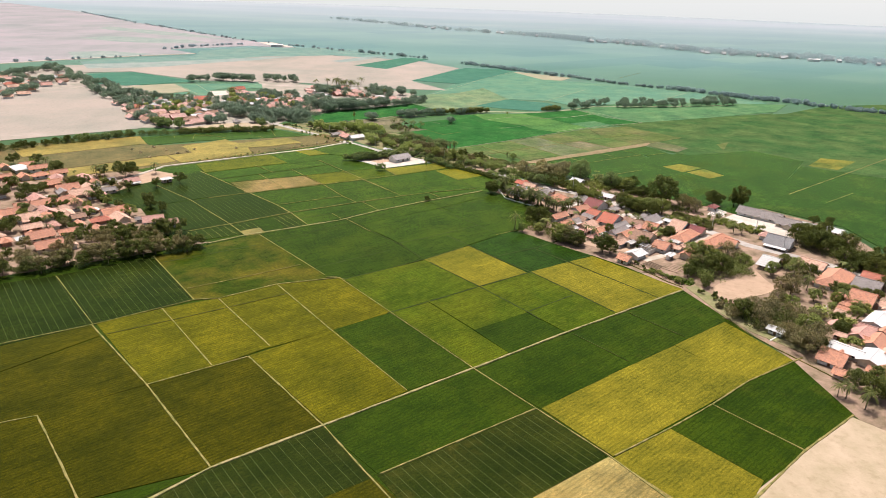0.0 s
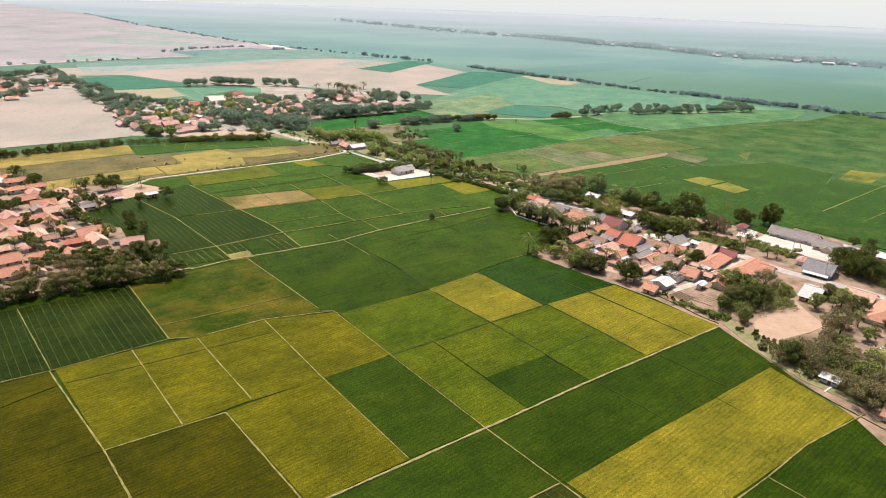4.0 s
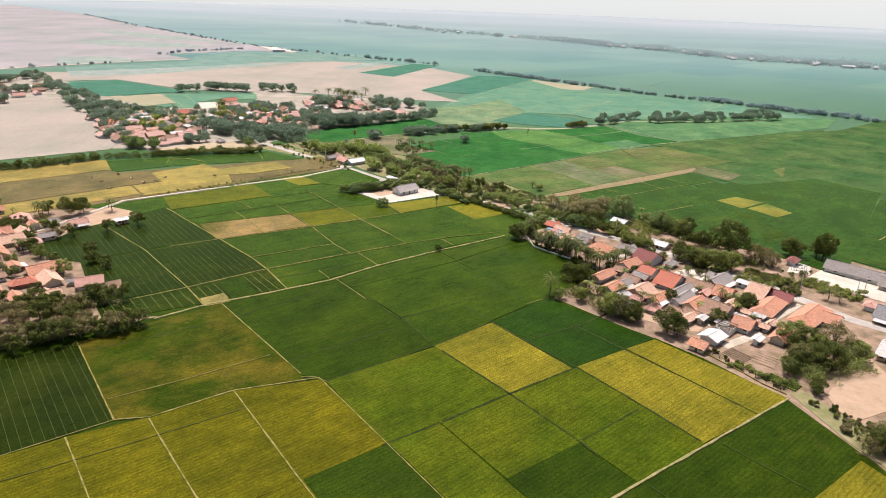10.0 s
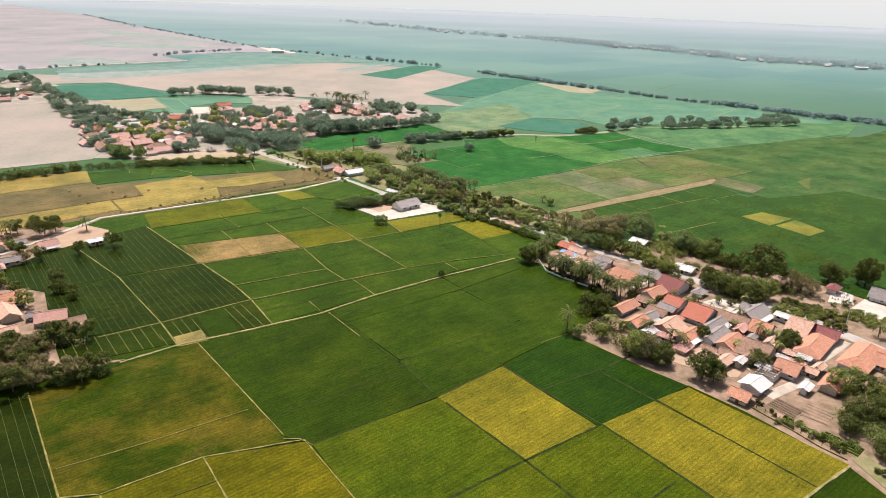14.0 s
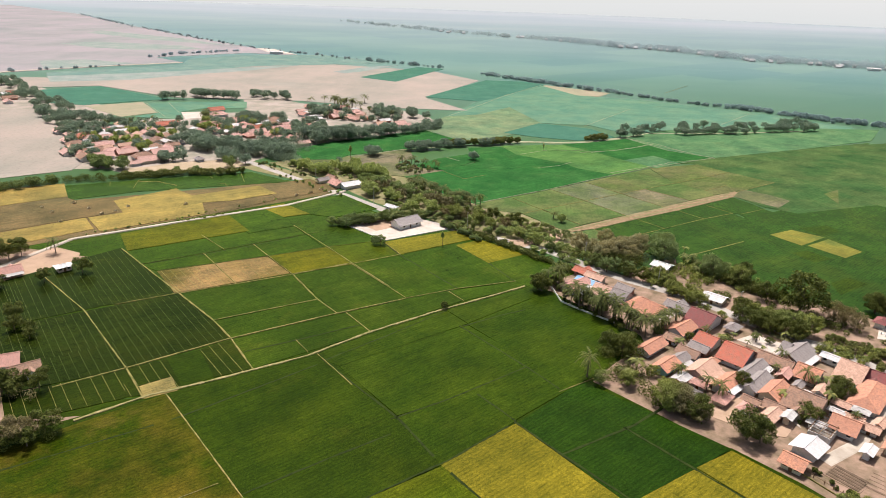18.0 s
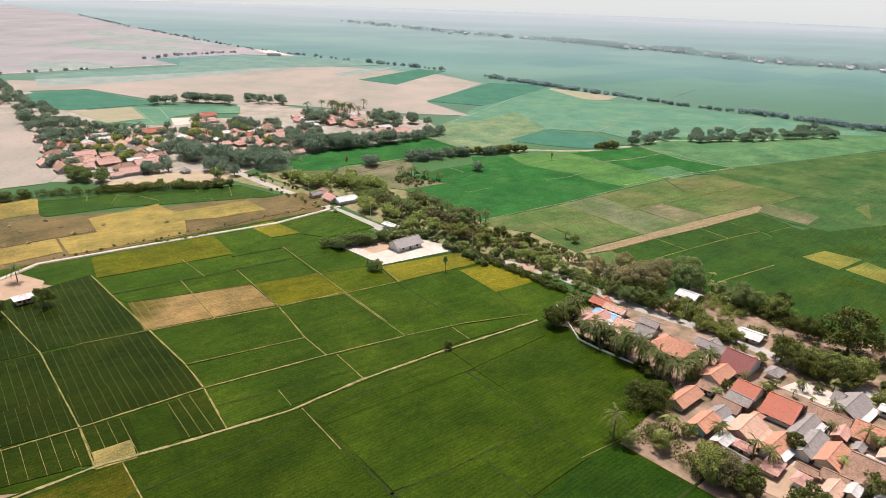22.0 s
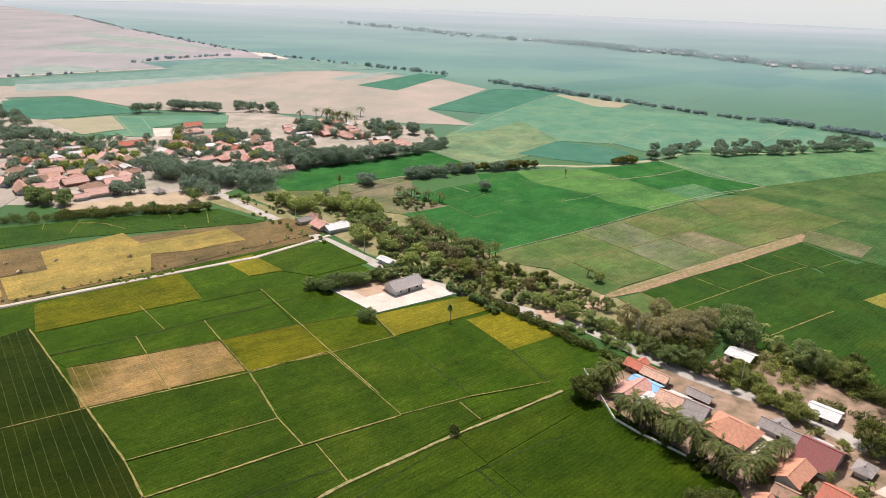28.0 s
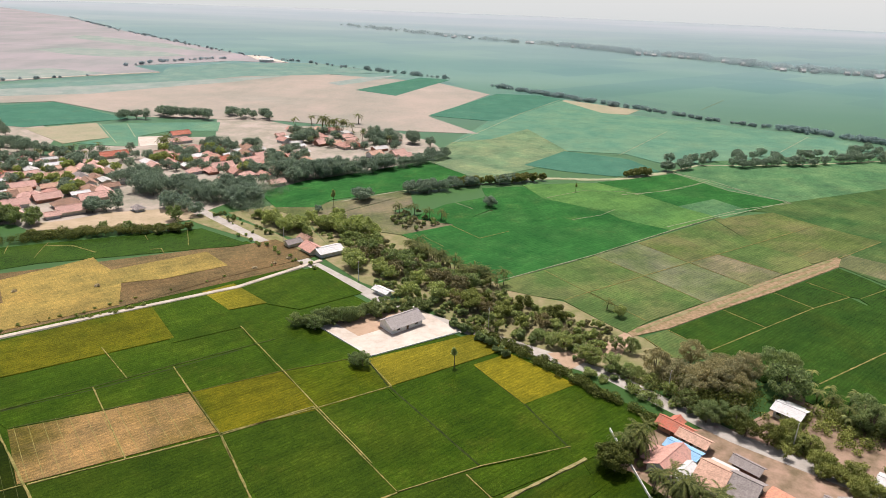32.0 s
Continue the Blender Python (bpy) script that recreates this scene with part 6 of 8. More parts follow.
house(*(82.4, 402.5), -44, 7.5, 6.5, "white", walls=WALLS[0], h=2.6)
house(*(47.7, 392.3), -44, 9.0, 5.0, "red", walls=WALLS[4])
house(*(51.1, 387.5), -44, 8.0, 4.5, "pale", walls=WALLS[1])
house(*(46.8, 382.6), -44, 8.5, 4.5, "blue", walls=WALLS[0], h=2.4)
house(*(42.2, 378.2), 46, 11.0, 7.5, "pink", walls=WALLS[0])
house(*(44.1, 374.0), 46, 8.0, 5.0, "white", walls=WALLS[0])
house(*(-41.3, 471.7), -40, 7.5, 4.0, "white", walls=WALLS[0], h=2.0, porch=False)
house(*(102.4, 280.6), 46, 5.0, 3.0, "white", walls=WALLS[0], h=2.2, porch=False)
house(*(-325.0, 1301.7), 10, 20.0, 9.0, "white", walls=WALLS[0], h=4)
house(*(729.7, 1392.8), -20, 20.0, 9.0, "white", walls=WALLS[0], h=4)


def wall_line(words, points, height, width, material):
    ob = part("garden_wall", ribbon(points, width, 0.0, height, 0.02), material)
    return tagged(ob, words, "wall", kind="structure")


wall_line("low white wall between rice and palms", [(30.1, 392.2), (34.4, 366.2), (39.6, 360.6), (51.4, 350.2)], 0.8, 0.2, STONE)
wall_line("low white wall round a farm yard", [(-60.4, 443.3), (-39.6, 424.3), (-11.1, 443.9)], 0.45, 0.22, STONE)
wall_line("low grey wall at the edge of the village", [(104.2, 222.2), (106.4, 220.6), (109.1, 210.1), (113.5, 201.3), (118.4, 193.1), (123.6, 184.3), (126.5, 178.3)], 0.4, 0.2, BANK)
wall_line("low wall beside garden beds", [(79.5, 275.8), (84.6, 268.0), (89.4, 261.0), (93.6, 254.0), (98.3, 248.8)], 0.4, 0.2, BANK)
wall_line("narrow pale concrete water channel", [(114.3, 205.5), (130.5, 218.2), (149.9, 235.6)], 0.35, 0.4, STONE)


def fence(points, step):
    """Wooden posts with one rail."""
    root = new("fence")
    n = 0
    for a, b in zip(points, points[1:]):
        a, b = Vector(a), Vector(b)
        for i in range(int((b - a).length / step)):
            q = a.lerp(b, i * step / (b - a).length)
            h = 1.3 + 0.3 * math.sin(n * 2.3)
            part("post", box(bmesh.new(), (q.x - 0.07, q.y - 0.07, 0), (q.x + 0.07, q.y + 0.07, h)), WOOD, root)
            n += 1
        part("rail", ribbon([tuple(a), tuple(b)], 0.06, 0.85, 0.92), WOOD, root)
    return tagged(root, "rough wooden fence along the edge of a rice plot", "fence", "field fences")


fence([(80.4, 276.6), (85.5, 268.8), (90.3, 261.6), (94.6, 254.6), (99.2, 249.4)], 2.2)
fence([(108.1, 345.1), (102.3, 351.3)], 1.8)


def garden_beds(corner, turn, length, rows, gap, soil_mat, words):
    root = new("garden_plot")
    root.matrix_world = pose(*corner, 0.05, 0, 0, turn)
    part("soil", prism([(-length / 2, -0.5), (length / 2, -0.5), (length / 2, rows * gap), (-length / 2, rows * gap)], 0.0, 0.12), YARD, root)
    for i in range(rows):
        part("bed", ribbon([(-length / 2 + 0.4, i * gap + 0.4), (length / 2 - 0.4, i * gap + 0.4)], gap * 0.62, 0.1, 0.27, 0.1), soil_mat, root)
    return tagged(root, words, "garden", "garden plots")


GARDEN_SOIL = soil("garden_soil", (0.155, 0.105, 0.072), (0.105, 0.075, 0.050), 0.5)
garden_beds((90.2, 269.6), -52, 8.6, 5, 1.25, GARDEN_SOIL, "small plot of brown garden beds beside the houses")
garden_beds((98.2, 266.6), -44, 8.2, 5, 1.7, YARD, "small plot of grey-brown garden beds")
garden_beds((98.6, 254.0), -48, 10.5, 4, 1.3, CROPS["mid"][0], "small plot of green vegetable beds")


def open_shell(x, y, turn, L, W):
    """A roofless house: pale walls, a slab and the bare timbers of its roof."""
    root = new("roofless_house")
    root.matrix_world = pose(x, y, 0.05, 0, 0, turn)
    part("floor_slab", box(bmesh.new(), (-L / 2, -W / 2, 0), (L / 2, W / 2, 0.22)), CONCRETE, root)
    for sy in (-1, 1):
        part("wall", box(bmesh.new(), (-L / 2 + 0.2, sy * (W / 2 - 0.2) - 0.09, 0.22), (L / 2 - 0.2, sy * (W / 2 - 0.2) + 0.09, 2.2)), STONE, root)
    for f in (-0.5, -0.16, 0.2, 0.5):
        cx = f * (L - 0.6)
        part("cross_wall", box(bmesh.new(), (cx - 0.08, -W / 2 + 0.3, 0.22), (cx + 0.08, W / 2 - 0.3, 2.0 if abs(f) < 0.5 else 2.5)), STONE, root)
    for i in range(7):
        cx = -L / 2 + 0.5 + i * (L - 1.0) / 6
        part("roof_beam", box(bmesh.new(), (cx - 0.06, -W / 2 - 0.2, 2.5), (cx + 0.06, W / 2 + 0.2, 2.64)), WOOD, root)
    for sy in (-1, 0, 1):
        part("purlin", box(bmesh.new(), (-L / 2, sy * (W / 2 - 0.2) - 0.07, 2.64), (L / 2, sy * (W / 2 - 0.2) + 0.07, 2.78)), WOOD, root)
    return tagged(root, "roofless pale house shell with bare roof timbers", "house", "village houses")


open_shell(95.6, 289.6, 46, 11.0, 5.6)


def grave(x, y, turn):
    root = new("grave")
    root.matrix_world = pose(x, y, 0.05, 0, 0, turn)
    part("slab", box(bmesh.new(), (-0.9, -0.45, 0), (0.9, 0.45, 0.35)), STONE, root)
    part("headstone", box(bmesh.new(), (-0.95, -0.2, 0.3), (-0.8, 0.2, 1.0)), STONE, root)
    return tagged(root, "small white grave with a headstone", "grave", "graves beside the road")


GRAVES = [(145.0, 349.1), (151.8, 346.6), (152.7, 360.1), (156.2, 355.3)]
for i in range(18):
    f, g = (i % 6 + 0.5) / 6, (i // 6 + 0.5) / 3
    q = Vector(GRAVES[0]).lerp(Vector(GRAVES[1]), f).lerp(Vector(GRAVES[2]).lerp(Vector(GRAVES[3]), f), g)
    grave(q.x + math.sin(i * 5.1) * 0.5, q.y + math.cos(i * 3.7) * 0.5, 45 + 4 * math.sin(i * 2.0))
patch("grave_ground", CONCRETE, "pale ground of a small graveyard", 0.09, (142.8, 347.2), (153.5, 363.7), (157.3, 355.5), (151.7, 345.0))
house(*(149.7, 357.0), 45, 6.0, 4.5, "maroon", hip=True, walls=WALLS[0], h=2.6)


def utility_pole(x, y, turn):
    root = new("utility_pole")
    root.matrix_world = pose(x, y, 0.0, 0, 0, turn)
    part("pole", tube(bmesh.new(), [(0, 0, -0.1), (0, 0, 4.5), (0, 0, 8.6)], [0.16, 0.13, 0.10], 8), STONE, root)
    part("crossarm", box(bmesh.new(), (-0.9, -0.06, 7.9), (0.9, 0.06, 8.05)), WOOD, root)
    for s in (-0.75, 0, 0.75):
        part("insulator", tube(bmesh.new(), [(s, 0, 8.05), (s, 0, 8.3)], [0.06, 0.05], 6), STONE, root)
    return tagged(root, "pale concrete utility pole beside the road", "pole", "poles along the road")


ROAD_LINE = [(-113, 532), (-72, 496), (-35, 461), (35, 421), (63, 392), (88, 374), (109, 347), (123, 338), (147, 302), (172, 282), (220, 225)]
for (ax, ay), (bx, by) in zip(ROAD_LINE, ROAD_LINE[1:]):
    a, b = Vector((ax, ay)), Vector((bx, by))
    d = (b - a).normalized()
    q = a.lerp(b, 0.45) + Vector((d.y, -d.x)) * -4.2
    utility_pole(q.x, q.y, math.degrees(math.atan2(d.y, d.x)) + 90)


for x, y in ((159.6, 323.4), (164.5, 326.5)):
    utility_pole(x, y, 45)


def straw_stack(x, y, size):
    root = new("straw_stack")
    root.matrix_world = pose(x, y, 0.1)
    rnd = random.Random(int(x * 5 + y))
    part("mound", leaf_cards(rnd, [((0, 0, size * 0.3), size * 0.8), ((0.3 * size, 0.2 * size, size * 0.5), size * 0.5)], 90, size * 0.35, 0.6), STRAW, root)
    return tagged(root, "small heap of pale rice straw on a cut field", "straw heap", "straw heaps")


STRAW = soil("straw", (0.58, 0.47, 0.30), (0.46, 0.36, 0.22), 0.8)
for q in ((-183.6, 445.3), (-179.1, 450.7), (-205.8, 460.3), (-194.2, 453.0), (-207.9, 444.3), (-217.2, 451.5), (-90.2, 496.7), (-85.7, 502.6), (-96.7, 490.6), (-149.6, 466.1), (-196.2, 431.4), (-176.5, 458.2)):
    straw_stack(q[0], q[1], 0.8 + 0.5 * abs(math.sin(q[0])))

# small white roofs of a village at the horizon
def far_roofs():
    rnd = random.Random(8)
    line = [(-85.0, 2160.0), (227.0, 1930.0), (349.0, 1760.0), (450.0, 1705.0), (540.0, 1545.0), (628.0, 1482.0), (735.0, 1440.0), (900.0, 1330.0)]
    bm = bmesh.new()
    for i in range(56):
        k = rnd.randrange(len(line) - 1)
        q = Vector(line[k]).lerp(Vector(line[k + 1]), rnd.random())
        x, y, w, l, h = q.x + rnd.gauss(0, 14), q.y + rnd.gauss(0, 14) - 10, rnd.uniform(2.0, 3.5), rnd.uniform(2.5, 6), rnd.uniform(2.5, 4)
        v = [bm.verts.new(c) for c in ((x - l, y - w, 0), (x + l, y - w, 0), (x + l, y + w, 0), (x - l, y + w, 0), (x - l, y - w, h), (x + l, y - w, h), (x + l, y + w, h), (x - l, y + w, h), (x - l, y, h + 3), (x + l, y, h + 3))]
        for f in ((0, 1, 5, 4), (1, 2, 6, 9, 5), (2, 3, 7, 6), (3, 0, 4, 8, 7), (4, 5, 9, 8), (7, 8, 9, 6)):
            bm.faces.new([v[j] for j in f])
    tagged(part("far_houses", bm, ROOF["white"]), "tiny pale houses of a village near the horizon", "houses", kind="stuff")


far_roofs()


# ---- trees ----
# rows of distant trees and undergrowth
def tree_line(words, material, points, count, height, depth):
    rnd = random.Random(count)
    lobes = []
    seg = [(Vector(a), Vector(b)) for a, b in zip(points, points[1:])]
    for _ in range(count):
        a, b = rnd.choices(seg, [(b - a).length for a, b in seg])[0]
        q = a.lerp(b, rnd.random())
        h = height * rnd.uniform(0.5, 1.2)
        lobes.append(((q.x + rnd.gauss(0, depth), q.y + rnd.gauss(0, depth), h * 0.5), h * rnd.uniform(0.5, 0.8)))
    outlying = points[0][1] > 800
    ob = part("tree_line", leaf_cards(rnd, lobes, count * (70 if outlying else 150), 0.95 if outlying else 0.25, 0.7), material)
    return tagged(ob, words, "trees", kind="stuff")


def thicket(kind, corners, count, lo, hi):
    """Tangled low trees that fill a strip of ground, crown against crown."""
    rnd = random.Random(count * 3 + len(kind))
    a, b, c, d = (Vector(q) for q in corners)
    lobes = []
    for _ in range(count):
        u, v = rnd.random(), rnd.random()
        q = a.lerp(b, u).lerp(d.lerp(c, u), v)
        if any((q.x - hx) ** 2 + (q.y - hy) ** 2 < (s * 0.6) ** 2 for hx, hy, s in HOUSES):
            continue
        h = rnd.uniform(lo, hi)
        for j in range(7):
            th = j * 1.5 + rnd.random()
            w = h * rnd.uniform(0.1, 0.34)
            lobes.append(((q.x + math.cos(th) * w, q.y + math.sin(th) * w, h * rnd.uniform(0.3, 0.8)), h * rnd.uniform(0.13, 0.25)))
    size = 0.2 if q.y < 400 else 0.27
    foliage = {"broad": "belt", "light": "belt_light", "dry": "belt_dry"}.get(kind, kind) if q.y > 395 else kind
    return tagged(part("thicket", leaf_cards(rnd, lobes, len(lobes) * 120, size), LEAF[foliage]), "tangled %s undergrowth and low trees" % {"broad": "dark green", "light": "yellow-green", "dry": "dry brown", "banana": "broad-leaved green"}.get(kind, "green"), "thicket", kind="stuff")


TREES = {}


def broadleaf(kind, rnd, height=8.0, radius=3.7, lobes=26, cards=4600, size=0.19):
    root = new("tree")
    blobs = []
    for i in range(lobes):
        u = 1 - 2 * (i + 0.5) / lobes
        th = i * 2.4 + rnd.uniform(-0.4, 0.4)
        w = math.sqrt(1 - u * u) * radius * rnd.uniform(0.5, 1.06)
        blobs.append(((math.cos(th) * w, math.sin(th) * w, height * (0.54 + 0.30 * u) + rnd.uniform(-0.3, 0.3)), radius * rnd.uniform(0.17, 0.37)))
    bm = bmesh.new()
    lean = rnd.uniform(-0.4, 0.4)
    tube(bm, [(0, 0, -0.1), (lean * 0.3, 0, height * 0.25), (lean, lean * 0.5, height * 0.6)], [0.26, 0.2, 0.09], 7)
    for c, r in blobs[1:6]:
        tube(bm, [(lean * 0.3, 0, height * 0.24), (c[0] * 0.5, c[1] * 0.5, c[2] * 0.75), c], [0.12, 0.08, 0.03], 5)
    part("trunk", bm, BARK, root)
    part("crown", leaf_cards(rnd, blobs, cards if kind != "dry" else cards * 3 // 5, size), LEAF[kind], root)
    return root


def slim_tree(kind, rnd, height=8.0):
    root = new("tree")
    blobs = [((rnd.uniform(-0.3, 0.3), rnd.uniform(-0.3, 0.3), height * (0.68 + 0.07 * i)), 1.1 - 0.12 * i) for i in range(5)]
    part("trunk", tube(bmesh.new(), [(0, 0, -0.1), (0.1, 0, height * 0.5), (0, 0.1, height * 0.9)], [0.16, 0.12, 0.05], 6), BARK, root)
    part("crown", leaf_cards(rnd, blobs, 700, 0.22), LEAF[kind], root)
    return root


def palm_tree(kind, rnd, height=8.0):
    root = new("palm_tree")
    lean = rnd.uniform(-0.8, 0.8)
    part("trunk", tube(bmesh.new(), [(0, 0, -0.1), (lean * 0.2, 0, height * 0.35), (lean * 0.6, 0.1, height * 0.6), (lean, 0.1, height * 0.78)], [0.24, 0.17, 0.15, 0.14], 7), BARK, root)
    verts, faces = [], []
    for i in range(19):
        th = i * 2.399
        up = rnd.uniform(-0.15, 0.85)
        d = Vector((math.cos(th), math.sin(th), 0))
        s = Vector((-d.y, d.x, 0))
        ln = rnd.uniform(3.3, 4.6)
        spine = []
        for k in range(7):
            f = k / 6
            spine.append(Vector((lean, 0.1, height * 0.78)) + d * ln * f * (1 - 0.18 * f) + Vector((0, 0, ln * (up * f - 0.62 * f * f))))
        for k in range(6):
            w = 0.46 * math.sin(math.pi * (0.15 + 0.8 * k / 6)) + 0.05
            for sgn in (-1, 1):
                for m in (0.0, 0.5):
                    q = spine[k].lerp(spine[k + 1], m)
                    e = spine[k].lerp(spine[k + 1], m + 0.5)
                    j = len(verts)
                    tip = q.lerp(e, 1.3) + s * sgn * w + Vector((0, 0, -0.35 * w))
                    verts += [tuple(q), tuple(e), tuple(tip)]
                    faces.append((j, j + 1, j + 2))
    part("crown", (verts, [], faces), LEAF[kind], root)
    return root


def banana_plant(kind, rnd, height=4.0):
    root = new("banana_plant")
    part("stem", tube(bmesh.new(), [(0, 0, -0.1), (0.05, 0, height * 0.5), (0, 0, height * 0.75)], [0.16, 0.13, 0.08], 6), LEAF[kind], root)
    verts, faces = [], []
    for i in range(9):
        th = i * 2.4 + rnd.uniform(-0.3, 0.3)
        d, up = Vector((math.cos(th), math.sin(th), 0)), rnd.uniform(0.5, 1.0)
        s = Vector((-d.y, d.x, 0))
        base = len(verts)
        for k in range(5):
            f = k / 4
            q = Vector((0, 0, height * 0.72)) + d * 1.7 * f + Vector((0, 0, 1.8 * up * f - 1.9 * f * f))
            w = 0.38 * math.sin(math.pi * min(0.97, 0.12 + 0.85 * f))
            verts += [tuple(q - s * w), tuple(q + Vector((0, 0, 0.06))), tuple(q + s * w)]
        for k in range(4):
            a = base + 3 * k
            faces += [(a, a + 1, a + 4, a + 3), (a + 1, a + 2, a + 5, a + 4)]
    part("crown", (verts, [], faces), LEAF[kind], root)
    return root


def shrub(kind, rnd, height=2.0):
    root = new("shrub")
    blobs = [((rnd.uniform(-0.8, 0.8), rnd.uniform(-0.8, 0.8), height * rnd.uniform(0.25, 0.6)), rnd.uniform(0.5, 0.85)) for _ in range(6)]
    part("stem", tube(bmesh.new(), [(0, 0, -0.1), (0.1, 0, height * 0.4)], [0.08, 0.04], 5), BARK, root)
    part("crown", leaf_cards(rnd, blobs, 520, 0.17), LEAF[kind], root)
    return root


# kind: builder, leaf, number of variants, height it is built at, category, words
KINDS = {
    "broad": (broadleaf, "broad", 6, 8.0, "tree", "dense dark green broadleaf tree"),
    "light": (broadleaf, "light", 5, 8.0, "tree", "light yellowish green tree with a loose crown"),
    "dry": (broadleaf, "dry", 5, 8.0, "tree", "dry brownish tree with thin foliage"),
    "slim": (slim_tree, "light", 2, 8.0, "tree", "slim upright green tree"),
    "palm": (palm_tree, "palm", 5, 8.0, "palm", "coconut palm with a drooping crown"),
    "banana": (banana_plant, "banana", 3, 4.0, "banana plant", "banana plant with broad ragged leaves"),
    "shrub": (shrub, "light", 4, 2.0, "shrub", "low green shrub"),
}


FAR_Y = 468.0
FAR = {"broad": [], "grove": [], "shrub": [], "light": [], "dry": [], "banana": [], "trunks": []}
SIDE = {key: [] for key in FAR}


def plant(kind, x, y, height):
    builder, foliage, variants, unit, category, words = KINDS[kind]
    rnd = random.Random(int(x * 13 + y * 7 + height * 5))
    if (y > FAR_Y or x < -120) and kind in ("broad", "light", "dry"):
        return far_grove(kind, (x, y), (x, y), 1, 0.3, height, height, rnd)
    # beyond this line the haze-lightened leaf copies are used
    if y > 395 and x > -120 and foliage in ("broad", "light", "dry"):
        foliage = {"broad": "belt", "light": "belt_light", "dry": "belt_dry"}[foliage]
    key = (kind, foliage, rnd.randrange(variants))
    k = height / unit * 1.05
    m = pose(x, y, 0.04, 0, 0, rnd.uniform(0, 360)) @ Matrix.Diagonal((k * rnd.uniform(0.9, 1.12), k * rnd.uniform(0.9, 1.12), k * rnd.uniform(0.92, 1.05), 1))
    if key in TREES:
        return copy_thing(TREES[key], m @ Matrix.Diagonal([1 / v for v in TREES[key].scale] + [1]))
    ob = builder(foliage, random.Random(key[2] * 11 + len(kind)))
    ob.matrix_basis = m
    TREES[key] = tagged(ob, words + (" among the houses" if kind in ("broad", "palm") else " beside the road" if kind in ("light", "dry") else " at the edge of a field"), category, category + "s of the plain")
    return ob


def grove(kind, a, b, count, spread, lo, hi):
    rnd = random.Random(int(a[0] * 3 + b[1] * 5 + count))
    if ((a[1] + b[1]) / 2 > FAR_Y or a[0] < -120 and b[0] < -100 and kind != "shrub") and kind != "palm":
        return far_grove(kind, a, b, count, spread, lo, hi, rnd)
    for i in range(count):
        f = (i + rnd.uniform(0.1, 0.9)) / count
        for _ in range(6):
            x = a[0] + (b[0] - a[0]) * f + rnd.gauss(0, spread * 0.6)
            y = a[1] + (b[1] - a[1]) * f + rnd.gauss(0, spread * 0.6)
            if all((x - hx) ** 2 + (y - hy) ** 2 > (s * 0.55) ** 2 for hx, hy, s in HOUSES):
                break
        plant(kind, x, y, rnd.uniform(lo, hi) * 1.08)


def far_grove(kind, a, b, count, spread, lo, hi, rnd):
    """Trees of the far villages, gathered into woods that nobody could count."""
    for i in range(count):
        f = (i + rnd.uniform(0.1, 0.9)) / count
        x = a[0] + (b[0] - a[0]) * f + rnd.gauss(0, spread * 0.6)
        y = a[1] + (b[1] - a[1]) * f + rnd.gauss(0, spread * 0.6)
        h = rnd.uniform(lo, hi) * 1.08
        FAR["trunks"].append((x, y, h))
        for j in range(8 if h > 4 else 3):
            u, th = 1 - 2 * (j + 0.5) / 8, j * 2.4 + rnd.random()
            w = math.sqrt(1 - u * u) * h * (rnd.uniform(0.24, 0.5) if y < FAR_Y else 0.36)
            zone = SIDE if y < FAR_Y else FAR
            zone["grove" if kind == "broad" and y < 548 else kind].append(((x + math.cos(th) * w, y + math.sin(th) * w, h * (0.56 + 0.22 * u)), h * (rnd.uniform(0.11, 0.24) if y < FAR_Y else rnd.uniform(0.17, 0.28))))


def far_woods():
    rnd = random.Random(5)
    for zone, each, size, words in ((FAR, 110, 0.44, "dense trees round the houses of a distant village"), (SIDE, 230, 0.24, "dense trees round the houses of the village beside the fields")):
        for kind in ("broad", "grove", "light", "dry", "banana", "shrub"):
            if zone[kind]:
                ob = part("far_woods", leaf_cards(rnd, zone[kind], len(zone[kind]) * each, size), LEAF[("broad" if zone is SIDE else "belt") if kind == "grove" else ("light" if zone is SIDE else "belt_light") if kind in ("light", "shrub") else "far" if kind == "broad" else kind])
                tagged(ob, words, "trees", kind="stuff")
    bm = bmesh.new()
    for x, y, h in FAR["trunks"]:
        tube(bm, [(x, y, 0), (x + 0.1, y, h * 0.5)], [0.2, 0.1], 5)
    tagged(part("far_trunks", bm, BARK), "brown trunks of the distant village trees", "trees", kind="stuff")


def fill_trees(corners, count, seed, kinds, lo, hi):
    """Garden trees scattered between the houses of a village quarter."""
    rnd = random.Random(seed)
    a, b, c, d = (Vector(q) for q in corners)
    for _ in range(count):
        for _ in range(12):
            u, v = rnd.random(), rnd.random()
            q = a.lerp(b, u).lerp(d.lerp(c, u), v)
            if all((q.x - hx) ** 2 + (q.y - hy) ** 2 > (s * 0.5 + 0.6) ** 2 for hx, hy, s in HOUSES):
                break
        kind, h = rnd.choice(kinds), rnd.uniform(lo, hi)
        if (q.y > FAR_Y or q.x < -120) and kind != "palm":
            far_grove(kind, tuple(q), tuple(q), 1, 0.5, h, h, rnd)
        else:
            plant(kind, q.x, q.y, h)


plant('broad', 87.2, 417.3, 12)
plant('broad', 86.5, 423.6, 10)
plant('broad', 123.4, 364.5, 17)
plant('broad', 85.1, 411.3, 12)
plant('broad', 101.2, 396.0, 9)
plant('light', 110.0, 388.8, 10)
plant('broad', 99.5, 359.5, 8)
plant('light', 102.8, 356.2, 8)
plant('light', 106.8, 354.0, 8)
plant('light', 110.8, 351.8, 8)
